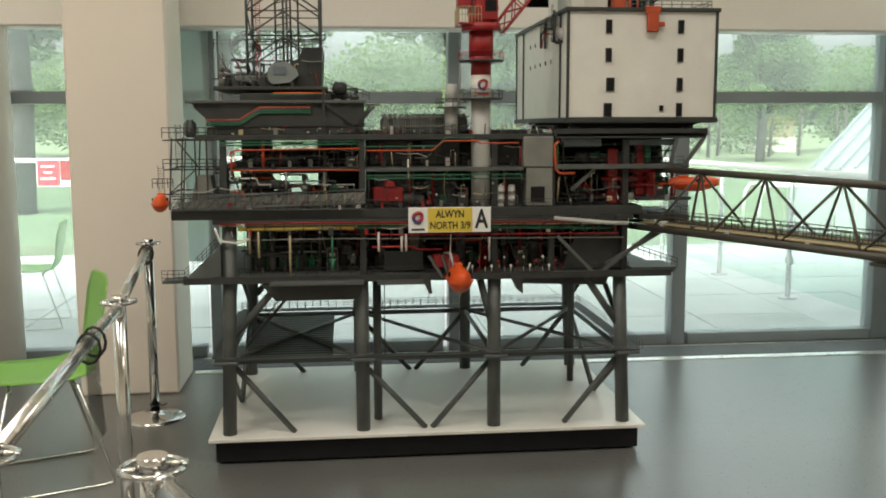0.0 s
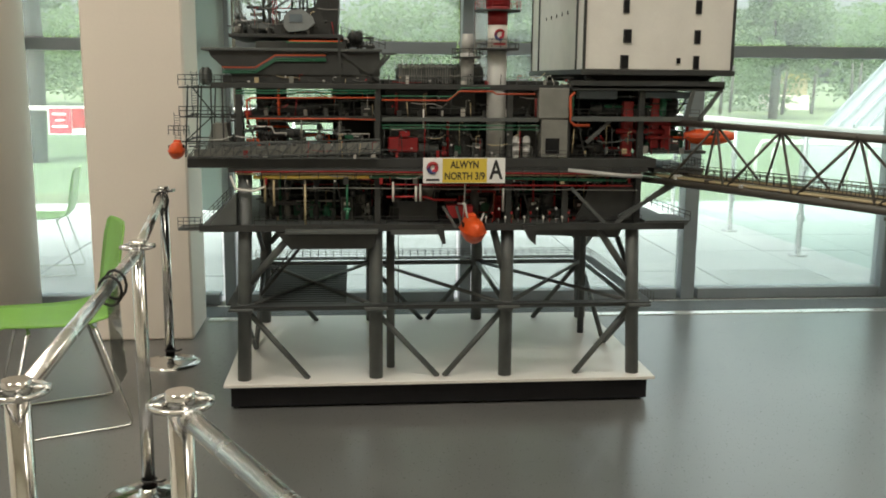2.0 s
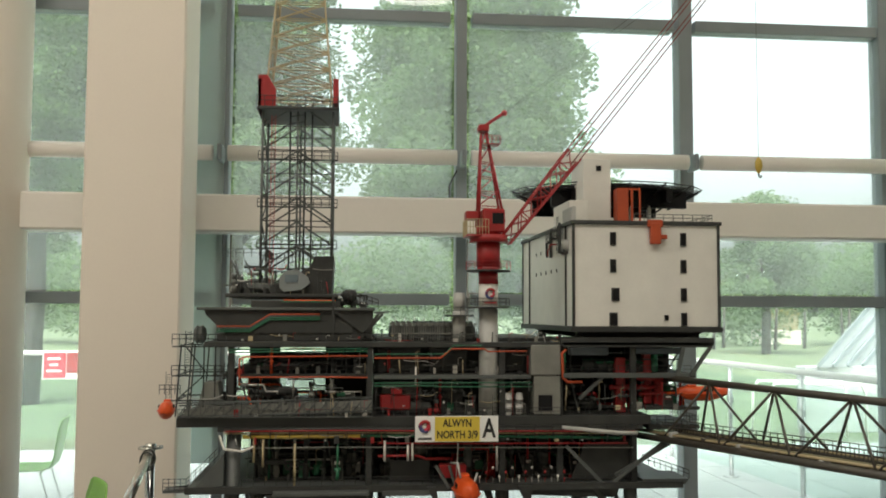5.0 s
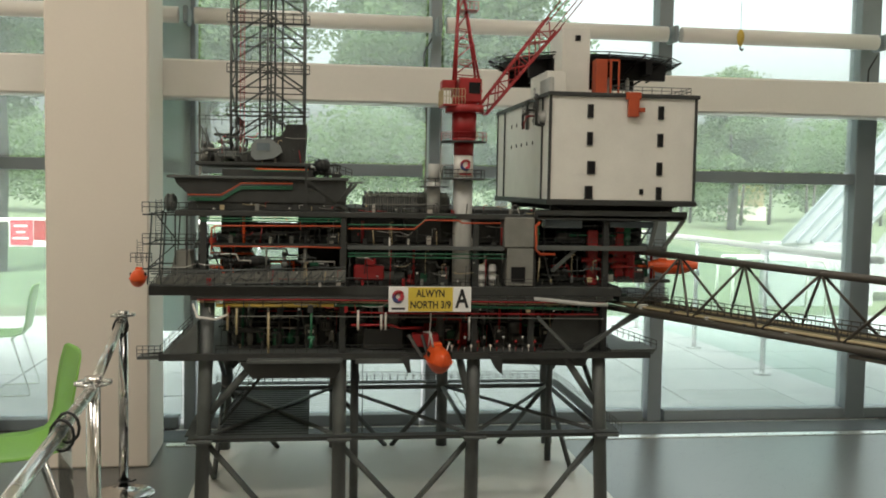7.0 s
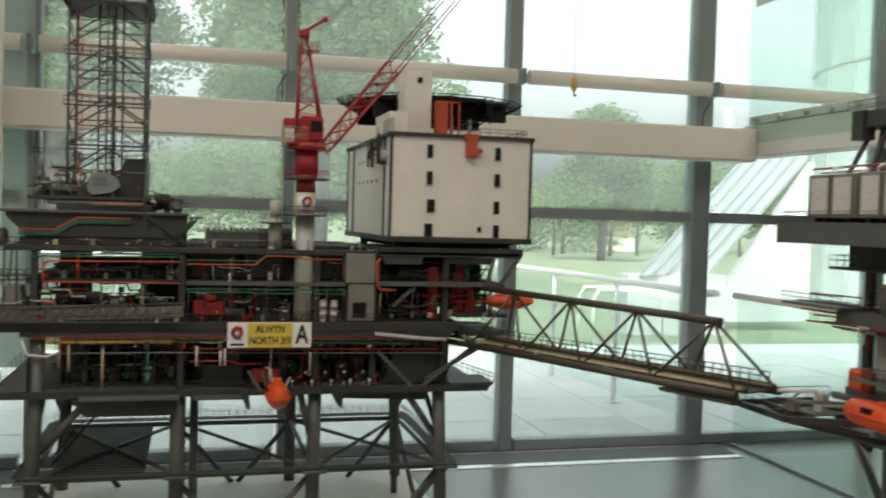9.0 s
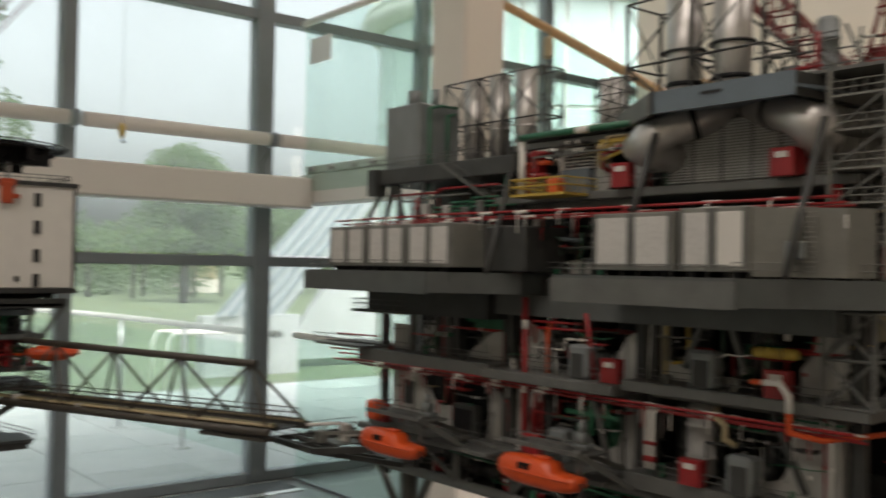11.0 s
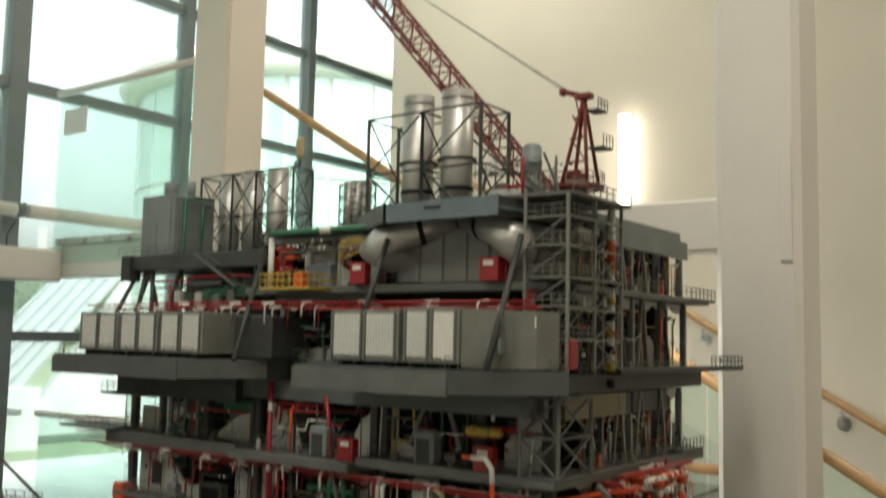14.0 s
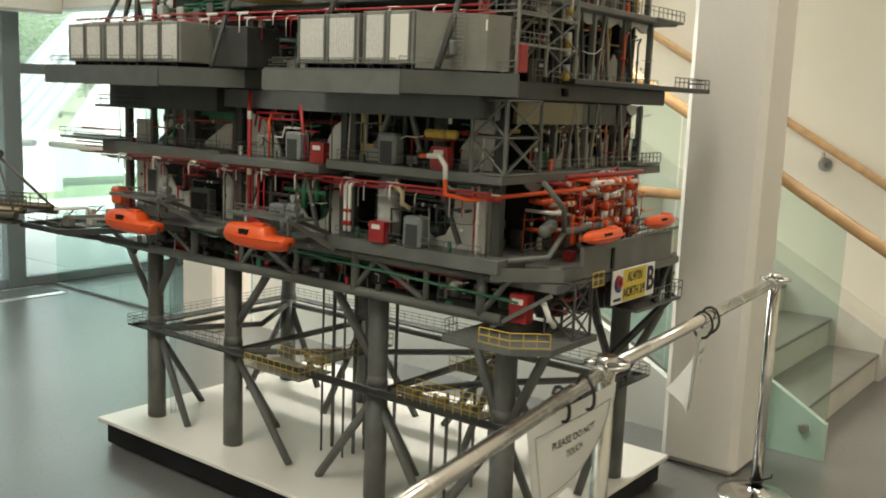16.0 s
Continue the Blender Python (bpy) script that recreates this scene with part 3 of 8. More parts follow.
part("block", G().box(-3.51, 12.122, 0.9, -3.315, 12.129, 1.145), "red", notice, "dark red block")
for i, w in enumerate((0.16, 0.1, 0.18)):
    part("bar", G().box(-3.66 - w / 2, 12.116, 1.06 - i * 0.075, -3.66 + w / 2, 12.121, 1.085 - i * 0.075), "paper", notice)

# white tubular rail of garden steps
steps_rail = thing("garden_rail", "white tubular handrail beside garden steps", "handrail", kind="structure")
for k in (0.0, 0.55):
    part("tube", G().pipe([(5.9, 13.0 + k, -0.16), (5.92, 13.0 + k, 0.55), (6.0, 13.0 + k, 0.68), (7.3, 13.0 + k, 0.66), (7.36, 13.0 + k, 0.55), (7.36, 13.0 + k, -0.16)], 0.022, 8), "whitepaint", steps_rail)

# standing-seam roof of the next wing
roof = thing("seamed_roof", "slanting standing-seam zinc roof of a low wing", "roof", kind="structure")
for i in range(5):
    a = Vector((7.15 + i * 0.27, 14.0 + i * 0.05, 0.85))
    b = a + Vector((2.35, 0.6, 2.15))
    e = Vector((0.26, 0.05, 0.0))
    h = Vector((0.06, 0.1, -0.08))
    part("sheet", G().add([a, a + e, b + e, b, a + h, a + e + h, b + e + h, b + h], [(0, 1, 2, 3), (7, 6, 5, 4), (0, 4, 5, 1), (1, 5, 6, 2), (2, 6, 7, 3), (3, 7, 4, 0)]), "zinc", roof)
    part("seam", G().beam(a + Vector((0, -0.03, 0.02)), b + Vector((0, -0.03, 0.02)), 0.03, 0.06), "mullion", roof)
part("wall", G().cbox(7.0, 14.1, -0.16, 8.8, 14.4, 0.86, 0.01), "paving", roof)
part("gable", G().prism([(8.75, 0.0), (10.9, 0.0), (10.9, 2.9)], "y", 14.75, 14.95), "paving", roof)

# round glazed building beyond the terrace
drum = thing("glazed_rotunda", "pale round glass-fronted building with an overhanging rim", "building")
dc, dr = (18.2, 17.2), 4.6
for k in range(30):
    a0, a1 = 6.2832 * k / 30, 6.2832 * (k + 1) / 30
    for z0, z1 in ((-0.1, 2.6), (2.7, 5.2), (5.3, 7.6)):
        q = G()
        c0, s0, c1, s1 = math.cos(a0 + 0.01), math.sin(a0 + 0.01), math.cos(a1 - 0.01), math.sin(a1 - 0.01)
        q.add([(dc[0] + r * c, dc[1] + r * s, z) for r in (dr, dr - 0.06) for (c, s, z) in ((c0, s0, z0), (c1, s1, z0), (c1, s1, z1), (c0, s0, z1))], [(0, 1, 2, 3), (7, 6, 5, 4), (0, 4, 5, 1), (1, 5, 6, 2), (2, 6, 7, 3), (3, 7, 4, 0)])
        part("facade_panel", q, "paleglass", drum)
part("core", G().cyl((*dc, -0.15), (*dc, 7.7), dr - 0.07, 40), "whitepaint", drum)
part("rim", G().cyl((*dc, 7.6), (*dc, 7.9), dr + 0.1, 48, dr + 0.5).cyl((*dc, 7.9), (*dc, 8.3), dr + 0.5, 48, dr + 0.3), "whitepaint", drum)


def leaves(g, c, r, n, size, rnd, flat=0.8):
    """A ragged clump of small leaf blades."""
    for _ in range(n):
        while True:
            p = Vector((rnd.uniform(-1, 1), rnd.uniform(-1, 1), rnd.uniform(-1, 1)))
            if 0.25 < p.length < 1:
                break
        p = Vector(c) + Vector((p.x * r, p.y * r, p.z * r * flat))
        a = Vector((rnd.uniform(-1, 1), rnd.uniform(-1, 1), rnd.uniform(-0.6, 0.6))).normalized()
        b = a.cross(Vector((rnd.uniform(-1, 1), rnd.uniform(-1, 1), rnd.uniform(-1, 1)))).normalized()
        s = size * rnd.uniform(0.6, 1.3)
        g.add([p - a * s, p + b * s * 0.45, p + a * s, p - b * s * 0.45], [(0, 1, 2, 3)])


def tree(x, y, h, spread, clumps, per, leaf, seed, label):
    rnd = random.Random(seed)
    t = thing("tree", label, "tree", "garden trees", at=(x, y, -0.16))
    g = G()
    g.pipe([(0, 0, 0), (0.05, 0.02, h * 0.25), (-0.06, 0.05, h * 0.55), (0.02, 0, h * 0.8)], 0.03 * h, 8)
    tips = []
    for i in range(9):
        a = rnd.uniform(0, 6.28)
        z0 = h * rnd.uniform(0.25, 0.65)
        e = Vector((math.cos(a) * spread * rnd.uniform(0.25, 0.5), math.sin(a) * spread * rnd.uniform(0.25, 0.5), z0 + h * rnd.uniform(0.1, 0.25)))
        g.pipe([(0, 0, z0), e * 0.55 + Vector((0, 0, z0 * 0.45)), e], 0.009 * h, 6)
        tips.append(e)
    part("trunk", g, "bark", t)
    g = G()
    for i in range(clumps):
        base = rnd.choice(tips) if i % 3 else Vector((0, 0, h * 0.7))
        k = rnd.uniform(0, 6.28)
        rr = spread * rnd.uniform(0.1, 0.75)
        zz = h * rnd.uniform(0.28, 1.0)
        c = Vector((math.cos(k) * rr * (1.15 - 0.65 * zz / h), math.sin(k) * rr, zz)) * 0.75 + base * 0.25
        leaves(g, c, spread * rnd.uniform(0.16, 0.3), per, leaf, rnd)
    part("crown", g, "leaf", t)
    return t


tree(2.6, 21, 12.0, 4.3, 180, 1150, 0.082, 1, "broad leafy green tree beyond the terrace")
tree(-3.0, 23, 12.0, 4.6, 180, 1150, 0.082, 2, "broad leafy green tree beyond the terrace")
tree(6.5, 34, 6.8, 3.0, 90, 600, 0.09, 3, "leafy green tree on the lawn")
tree(-6.4, 19.5, 9.5, 2.4, 110, 600, 0.07, 4, "tall leafy green tree near the building")
tree(19.5, 43, 7.6, 4.2, 70, 300, 0.13, 5, "rounded leafy green tree at the edge of the lawn")
tree(33.0, 43, 7.2, 3.6, 60, 280, 0.13, 6, "leafy green tree at the edge of the lawn")
tree(13.0, 50, 7.5, 3.6, 60, 280, 0.13, 7, "leafy green tree at the edge of the lawn")
rnd = random.Random(11)
g = G()
for i in range(170):
    x = -45 + i * 0.75 + rnd.uniform(-0.5, 0.5)
    y = 56 + rnd.uniform(-3, 6)
    top = 4.4 + 1.3 * math.sin(x * 0.21) + rnd.uniform(-0.6, 0.6)
    for z in (0.35, 0.7, 1.0):
        leaves(g, (x, y, top * z), 1.6, 200, 0.18, rnd)
woods = part("far_woods", g, "leaf")
tagged(woods, "dense green woods across the lawn", "woods", kind="stuff")
g = G()
for i in range(22):
    x = 10 + i * 1.5 + rnd.uniform(-0.8, 0.8)
    y = 50 + rnd.uniform(-2, 3)
    g.cyl((x, y, -0.2), (x + rnd.uniform(-0.2, 0.2), y, 2.6), 0.11, 6, 0.06)
tagged(part("far_trunks", g, "bark"), "row of slender tree trunks at the lawn edge", "woods", kind="stuff")
hut = thing("far_kiosk", "small yellow kiosk on a white base far across the lawn", "house")
part("base", G().box(26.5, 57.9, -0.2, 28.6, 60.7, 0.75), "cream", hut)
part("wall", G().cbox(26.6, 58, 0.751, 28.5, 60.6, 1.7, 0.05), "brass", hut)
part("roof", G().prism([(26.5, 1.7), (28.6, 1.7), (28.2, 2.1), (26.9, 2.1)], "y", 57.9, 60.7), "yellow", hut)


# ---- barrier posts, chairs ----
def barrier_post(x, y):
    t = thing("barrier_post", "polished chrome barrier post on a round domed foot", "barrier", "barrier posts", at=(x, y, 0))
    prof = [(0.16, 0.0), (0.16, 0.008), (0.14, 0.016), (0.09, 0.026), (0.04, 0.034), (0.03, 0.045)]
    g = G()
    n = 28
    v = [(r * math.cos(6.2832 * i / n), r * math.sin(6.2832 * i / n), z) for r, z in prof for i in range(n)]
    f = [(k * n + i, k * n + (i + 1) % n, (k + 1) * n + (i + 1) % n, (k + 1) * n + i) for k in range(len(prof) - 1) for i in range(n)]
    g.add(v, f, True)
    part("foot", g, "chrome", t)
    part("stem", G().cyl((0, 0, 0.02), (0, 0, 0.95), 0.024, 18), "chrome", t)
    part("cap", G().cyl((0, 0, 0.945), (0, 0, 0.968), 0.03, 18, 0.027), "chrome", t)
    part("collar", G().pipe([(0.056 * math.cos(a * 0.3142), 0.056 * math.sin(a * 0.3142), 0.945) for a in range(21)], 0.006, 8), "chrome", t, "chrome ring with four sockets")
    for a in range(4):
        c, s = math.cos(a * 1.5708 + 0.4), math.sin(a * 1.5708 + 0.4)
        part("socket", G().cyl((0.02 * c, 0.02 * s, 0.945), (0.062 * c, 0.062 * s, 0.945), 0.008, 8), "chrome", t)
    part("tie", G().pipe([(0.027 * math.cos(a * 0.628), 0.027 * math.sin(a * 0.628), 0.075) for a in range(11)], 0.004, 5).pipe([(0.02, -0.02, 0.075), (0.05, -0.045, 0.082), (0.07, -0.04, 0.09)], 0.004, 5), "tie", t, "black cable tie")
    return t


POSTS = dict(p1=(-1.05, 5.03), p2=(-0.81, 3.32), p3=(-0.69, 1.74), p4=(-0.37, 1.65), p5=(2.185, 0.262), p6=(3.86, 0.38), p7=(0.52, 0.02))
for k in POSTS:
    barrier_post(*POSTS[k])


def barrier_rail(a, b, z=0.93):
    a, b = Vector((*POSTS[a], z)), Vector((*POSTS[b], z))
    d = (b - a).normalized() * 0.045
    t = thing("barrier_rail", "polished steel barrier rail between two posts", "barrier", "barrier rails", at=tuple(a))
    part("tube", G().cyl(d, b - a - d, 0.0195, 18), "satin", t)
    for e, s in ((d, 1), (b - a - d, -1)):
        part("ferrule", G().cyl(e, e + d * s * 0.6, 0.022, 18), "steel", t)
    return t


for a, b in (("p1", "p2"), ("p2", "p3"), ("p4", "p7"), ("p7", "p5"), ("p5", "p6")):
    barrier_rail(a, b)


def hung_sign(a, b, f, w, h, text, tilt=0.0, turn=0.0, roll=0.0, curl=0.0):
    """Laminated sheet on two black rings below a rail; curl bends its lower far corner away."""
    a, b = Vector((*POSTS[a], 0.93)), Vector((*POSTS[b], 0.93))
    p = a.lerp(b, f)
    d = (b - a).normalized()
    yaw = math.atan2(d.y, d.x)
    t = thing("hanging_notice", "white laminated notice hung on black rings from a barrier rail" if text else "clear plastic sleeve tied to a barrier rail", "sign", "notices")
    t.matrix_basis = Matrix.Translation(p) @ Matrix.Rotation(yaw + turn, 4, "Z") @ Matrix.Rotation(tilt, 4, "X") @ Matrix.Rotation(roll, 4, "Y")

    def bent(x, y, z):
        u, v = x / w + 0.5, min(1.0, max(0.0, (-0.032 - z) / h))
        k = curl * max(0.0, u + 0.9 * v - 0.75) ** 2
        return (x - 0.45 * k, y + k + (0.0 if text else 0.012 * v * v), z + 0.25 * k)

    g = G()
    n = 10
    for e, way in ((-0.0014, 1), (0.0014, -1)):
        v = [bent(-w / 2 + w * i / n, e, -0.032 - h * k / n) for k in range(n + 1) for i in range(n + 1)]
        q = [(k * (n + 1) + i, (k + 1) * (n + 1) + i, (k + 1) * (n + 1) + i + 1, k * (n + 1) + i + 1)[::way] for k in range(n) for i in range(n)]
        g.add(v, q, True)
    part("sheet", g, "paper" if text else "poly", t)
    for x in (-0.045, 0.045):
        part("ring", G().pipe([(x + 0.008 * math.sin(k * 0.5236), 0.034 * math.sin(k * 0.5236), -0.018 + 0.045 * math.cos(k * 0.5236)) for k in range(13)], 0.0045, 7), "tie", t, "black plastic ring")
    if text:
        e = 0.022
        edge = [(-w / 2 + e, -0.07), (w / 2 - e, -0.07), (w / 2 - e, -0.012 - h), (-w / 2 + e, -0.012 - h), (-w / 2 + e, -0.07)]
        for (xa, za), (xb, zb) in zip(edge, edge[1:]):
            part("border", G().pipe([bent(xa + (xb - xa) * k / 8, -0.0022, za + (zb - za) * k / 8) for k in range(9)], 0.0008, 4), "ink", t)
        for i, row in enumerate(text):
            ob = lettering("lettering", row, 0.026 if w > h else 0.02, "ink", t, Matrix.Identity(4), w * (0.5 if i == 0 else 0.2))
            for vert in ob.data.vertices:
                vert.co = Vector(bent(vert.co.x - 0.02 * w, -0.002, vert.co.y - 0.115 - i * 0.036))
    return t


hung_sign("p7", "p5", 0.86, 0.33, 0.225, ("PLEASE DO NOT", "TOUCH"), -0.03, radians(-20), radians(-9), 0.06)
hung_sign("p5", "p6", 0.487, 0.2, 0.29, ("PLEASE DO NOT", "TOUCH"), 0.05, radians(4), 0.0, 0.09)
hung_sign("p2", "p3", 0.33, 0.2, 0.28, None)
hung_sign("p1", "p2", 0.12, 0.22, 0.3, None)


def chair(x, y, yaw):
    t = thing("chair", "green plastic shell chair on chrome sled legs", "chair", "green chairs")
    # side profile from the front of the seat to the top of the backrest
    prof = [(0.235, 0.445), (0.22, 0.458), (0.12, 0.452), (0.0, 0.445), (-0.1, 0.446), (-0.17, 0.462), (-0.205, 0.5), (-0.222, 0.56), (-0.236, 0.66), (-0.252, 0.76), (-0.268, 0.83), (-0.274, 0.845)]
    ws = [0.17, 0.2, 0.215, 0.22, 0.22, 0.215, 0.205, 0.2, 0.205, 0.21, 0.19, 0.15]
    g = G()
    m = 9
    top, bot = [], []
    for (px, pz), w in zip(prof, ws):
        for j in range(m):
            u = -1 + 2 * j / (m - 1)
            dish = 0.018 * (u * u)
            nx, nz = (0, 1) if pz < 0.47 else (1, 0)
            top.append((px + nx * dish, u * w, pz + nz * dish))
            bot.append((px + nx * dish - nx * 0.007, u * w, pz + nz * dish - nz * 0.007))
    k = len(prof)
    n = k * m
    f = []
    for i in range(k - 1):
        for j in range(m - 1):
            q = (i * m + j, i * m + j + 1, (i + 1) * m + j + 1, (i + 1) * m + j)
            f.append(q)
            f.append(tuple(n + e for e in reversed(q)))
    edge = [j for j in range(m)] + [i * m + m - 1 for i in range(1, k)] + [(k - 1) * m + j for j in range(m - 2, -1, -1)] + [i * m for i in range(k - 2, 0, -1)]
    for a, b in zip(edge, edge[1:] + edge[:1]):
        f.append((a, b, n + b, n + a))
    g.add(top + bot, f, True)
    part("shell", g, "green", t)
    for s in (-1, 1):
        w = 0.215 * s
        part("sled_leg", G().pipe([(0.12, 0.1 * s, 0.435), (0.14, w, 0.43), (0.24, w + 0.012 * s, 0.03), (0.22, w + 0.013 * s, 0.0085), (0.18, w + 0.014 * s, 0.0065), (-0.2, w + 0.014 * s, 0.0065), (-0.235, w + 0.013 * s, 0.01), (-0.24, w + 0.012 * s, 0.03), (-0.12, w, 0.43), (-0.1, 0.1 * s, 0.435)], 0.0058, 8), "chrome", t)
    part("cross_bar", G().cyl((0.13, -0.215, 0.433), (0.13, 0.215, 0.433), 0.006, 8), "chrome", t)
    part("cross_bar", G().cyl((-0.11, -0.215, 0.433), (-0.11, 0.215, 0.433), 0.006, 8), "chrome", t)
    t.matrix_basis = pose(x, y, 0, 0, 0, yaw)
    return t


ob = chair(-1.37, 4.2, 203)
ob.scale = (1.06, 1.06, 1.06)
ob = chair(-2.5, 7.7, 187)
ob.location.z = -0.02


# ---- kit for the two scale models ----
def lattice(g, base, top, z0, z1, n, r, cross=True, sides=4):
    """Four-legged lattice mast; base and top are (x0, x1, y0, y1)."""
    def ring(t):
        b = [base[i] + (top[i] - base[i]) * t for i in range(4)]
        z = z0 + (z1 - z0) * t
        return [Vector((b[0], b[2], z)), Vector((b[1], b[2], z)), Vector((b[1], b[3], z)), Vector((b[0], b[3], z))]
    for k in range(4):
        g.cyl(ring(0)[k], ring(1)[k], r * 1.7, 5, caps=False)
    for i in range(n):
        a, b = ring(i / n), ring((i + 1) / n)
        for k in range(sides):
            q = (k + 1) % 4
            g.cyl(a[k], a[q], r, 4, caps=False)
            if cross or i % 2:
                g.cyl(a[k], b[q], r, 4, caps=False)
            if cross or not i % 2:
                g.cyl(a[q], b[k], r, 4, caps=False)
    t = ring(1)
    for k in range(4):
        g.cyl(t[k], t[(k + 1) % 4], r, 4, caps=False)
    return g


def boom(g, p0, p1, w0, w1, n, r):
    """Square lattice jib between two points."""
    p0, p1 = Vector(p0), Vector(p1)
    d = (p1 - p0).normalized()
    s = d.cross(Vector((0, 0, 1))).normalized()
    u = s.cross(d)

    def ring(t):
        w = (w0 + (w1 - w0) * t) / 2
        c = p0.lerp(p1, t)
        return [c - s * w - u * w, c + s * w - u * w, c + s * w + u * w, c - s * w + u * w]
    for k in range(4):
        g.cyl(ring(0)[k], ring(1)[k], r * 1.5, 5, caps=False)
    for i in range(n):
        a, b = ring(i / n), ring((i + 1) / n)
        for k in range(4):
            q = (k + 1) % 4
            g.cyl(a[k], b[q] if i % 2 else a[q], r, 4, caps=False)
            g.cyl(a[q] if i % 2 else a[k], b[k] if i % 2 else b[q], r, 4, caps=False)
    return g


def turned(g, p0, p1, prof, n=12):
    """Solid of revolution about the line p0 to p1; prof lists (height, radius)."""
    p0, p1 = Vector(p0), Vector(p1)
    d = (p1 - p0).normalized()
    up = Vector((0, 0, 1)) if abs(d.z) < 0.95 else Vector((0, 1, 0))
    s = d.cross(up).normalized()
    u = s.cross(d)
    v = [p0 + d * h + r * (math.cos(6.2832 * i / n) * s + math.sin(6.2832 * i / n) * u) for h, r in prof for i in range(n)]
    k = len(prof)
    g.add(v, [(j * n + i, j * n + (i + 1) % n, (j + 1) * n + (i + 1) % n, (j + 1) * n + i) for j in range(k - 1) for i in range(n)], True)
    g.add(v[:n], [tuple(range(n))])
    g.add(v[-n:], [tuple(range(n))])
    return g


def vessel(g, p0, p1, r, n=12):
    """Tank with domed ends and two saddles' bands."""
    L = (Vector(p1) - Vector(p0)).length
    e = min(0.5 * r, 0.25 * L)
    prof = [(0, 0.2), (e * 0.25, 0.72), (e, 1.0)]
    for t in (0.3, 0.7):
        prof += [(L * t - 0.003, 1.0), (L * t - 0.0028, 1.07), (L * t + 0.0028, 1.07), (L * t + 0.003, 1.0)]
    prof += [(L - e, 1.0), (L - e * 0.25, 0.72), (L, 0.2)]
    return turned(g, p0, p1, [(h, r * k) for h, k in prof], n)


def ladder(g, p, top, w, along, r=0.0012):
    """Upright ladder; along is the unit direction of its rungs."""
    p, a = Vector(p), Vector(along) * (w / 2)
    h = top - p.z
    for s in (-1, 1):
        g.cyl(p + a * s, p + a * s + Vector((0, 0, h)), r, 4, caps=False)
    for i in range(int(h / 0.011)):
        z = Vector((0, 0, 0.006 + i * 0.011))
        g.cyl(p - a + z, p + a + z, r * 0.8, 4, caps=False)
    return g


def steps(g, a, b, width, along, n=9):
    """Sloping stair between two points, with strings and treads."""
    a, b, s = Vector(a), Vector(b), Vector(along) * (width / 2)
    g.beam(a - s, b - s, 0.003, 0.01).beam(a + s, b + s, 0.003, 0.01)
    for i in range(n):
        p = a.lerp(b, (i + 0.5) / n)
        g.beam(p - s, p + s, 0.008, 0.002)
    for k in (-1, 1):
        g.cyl(a + s * k + Vector((0, 0, 0.034)), b + s * k + Vector((0, 0, 0.034)), 0.0012, 4, caps=False)
        for i in range(4):
            p = a.lerp(b, i / 3) + s * k
            g.cyl(p, p + Vector((0, 0, 0.034)), 0.0012, 4, caps=False)
    return g


def lifeboat(parent, c, yaw, length, tilt=0.0, wide=0.2, high=0.2):
    """Covered orange lifeboat: hull, canopy and cockpit."""
    L, W, Hh = length / 2, length * wide, length * high
    g = G()
    secs = [(-1.0, 0.12, 0.5), (-0.93, 0.5, 0.1), (-0.7, 0.85, -0.6), (-0.3, 1.0, -1.0), (0.3, 1.0, -1.0), (0.7, 0.8, -0.75), (0.93, 0.42, -0.1), (1.0, 0.1, 0.45)]
    n = 14
    v = []
    for sx, w, bot in secs:
        for k in range(n):
            a = 2 * math.pi * k / n
            y = math.cos(a) * W * w
            z = math.sin(a)
            top = 0.95 if abs(sx) < 0.75 else 0.7
            z = z * Hh * (top if z > 0 else -bot if bot < 0 else 0.25)
            v.append((sx * L, y, z))
    f = [(i * n + k, i * n + (k + 1) % n, (i + 1) * n + (k + 1) % n, (i + 1) * n + k) for i in range(len(secs) - 1) for k in range(n)]
    f += [tuple(range(n)), tuple(range((len(secs) - 1) * n, len(secs) * n))]
    g.add(v, f, True)
    g.cbox(L * 0.25, -W * 0.45, Hh * 0.6, L * 0.62, W * 0.45, Hh * 1.1, length * 0.02)
    b = part("lifeboat", g, "orange", parent, "orange covered lifeboat")
    b.matrix_basis = Matrix.Translation(c) @ Matrix.Rotation(yaw, 4, "Z") @ Matrix.Rotation(tilt, 4, "Y")
    for s in (-1, 1):
        for x in (-0.14, -0.03):
            part("porthole", G().cbox(x * length - length * 0.035, s * W * 0.86, Hh * 0.28, x * length + length * 0.035, s * W * 0.98, Hh * 0.62, 0.001), "black", b)
    part("fender", G().pipe([(-L * 0.9, -W * 0.75, 0), (-L * 0.5, -W * 1.02, 0), (L * 0.5, -W * 1.02, 0), (L * 0.9, -W * 0.7, 0)], length * 0.012, 5).pipe([(-L * 0.9, W * 0.75, 0), (-L * 0.5, W * 1.02, 0), (L * 0.5, W * 1.02, 0), (L * 0.9, W * 0.7, 0)], length * 0.012, 5), "orange", b)
    return b


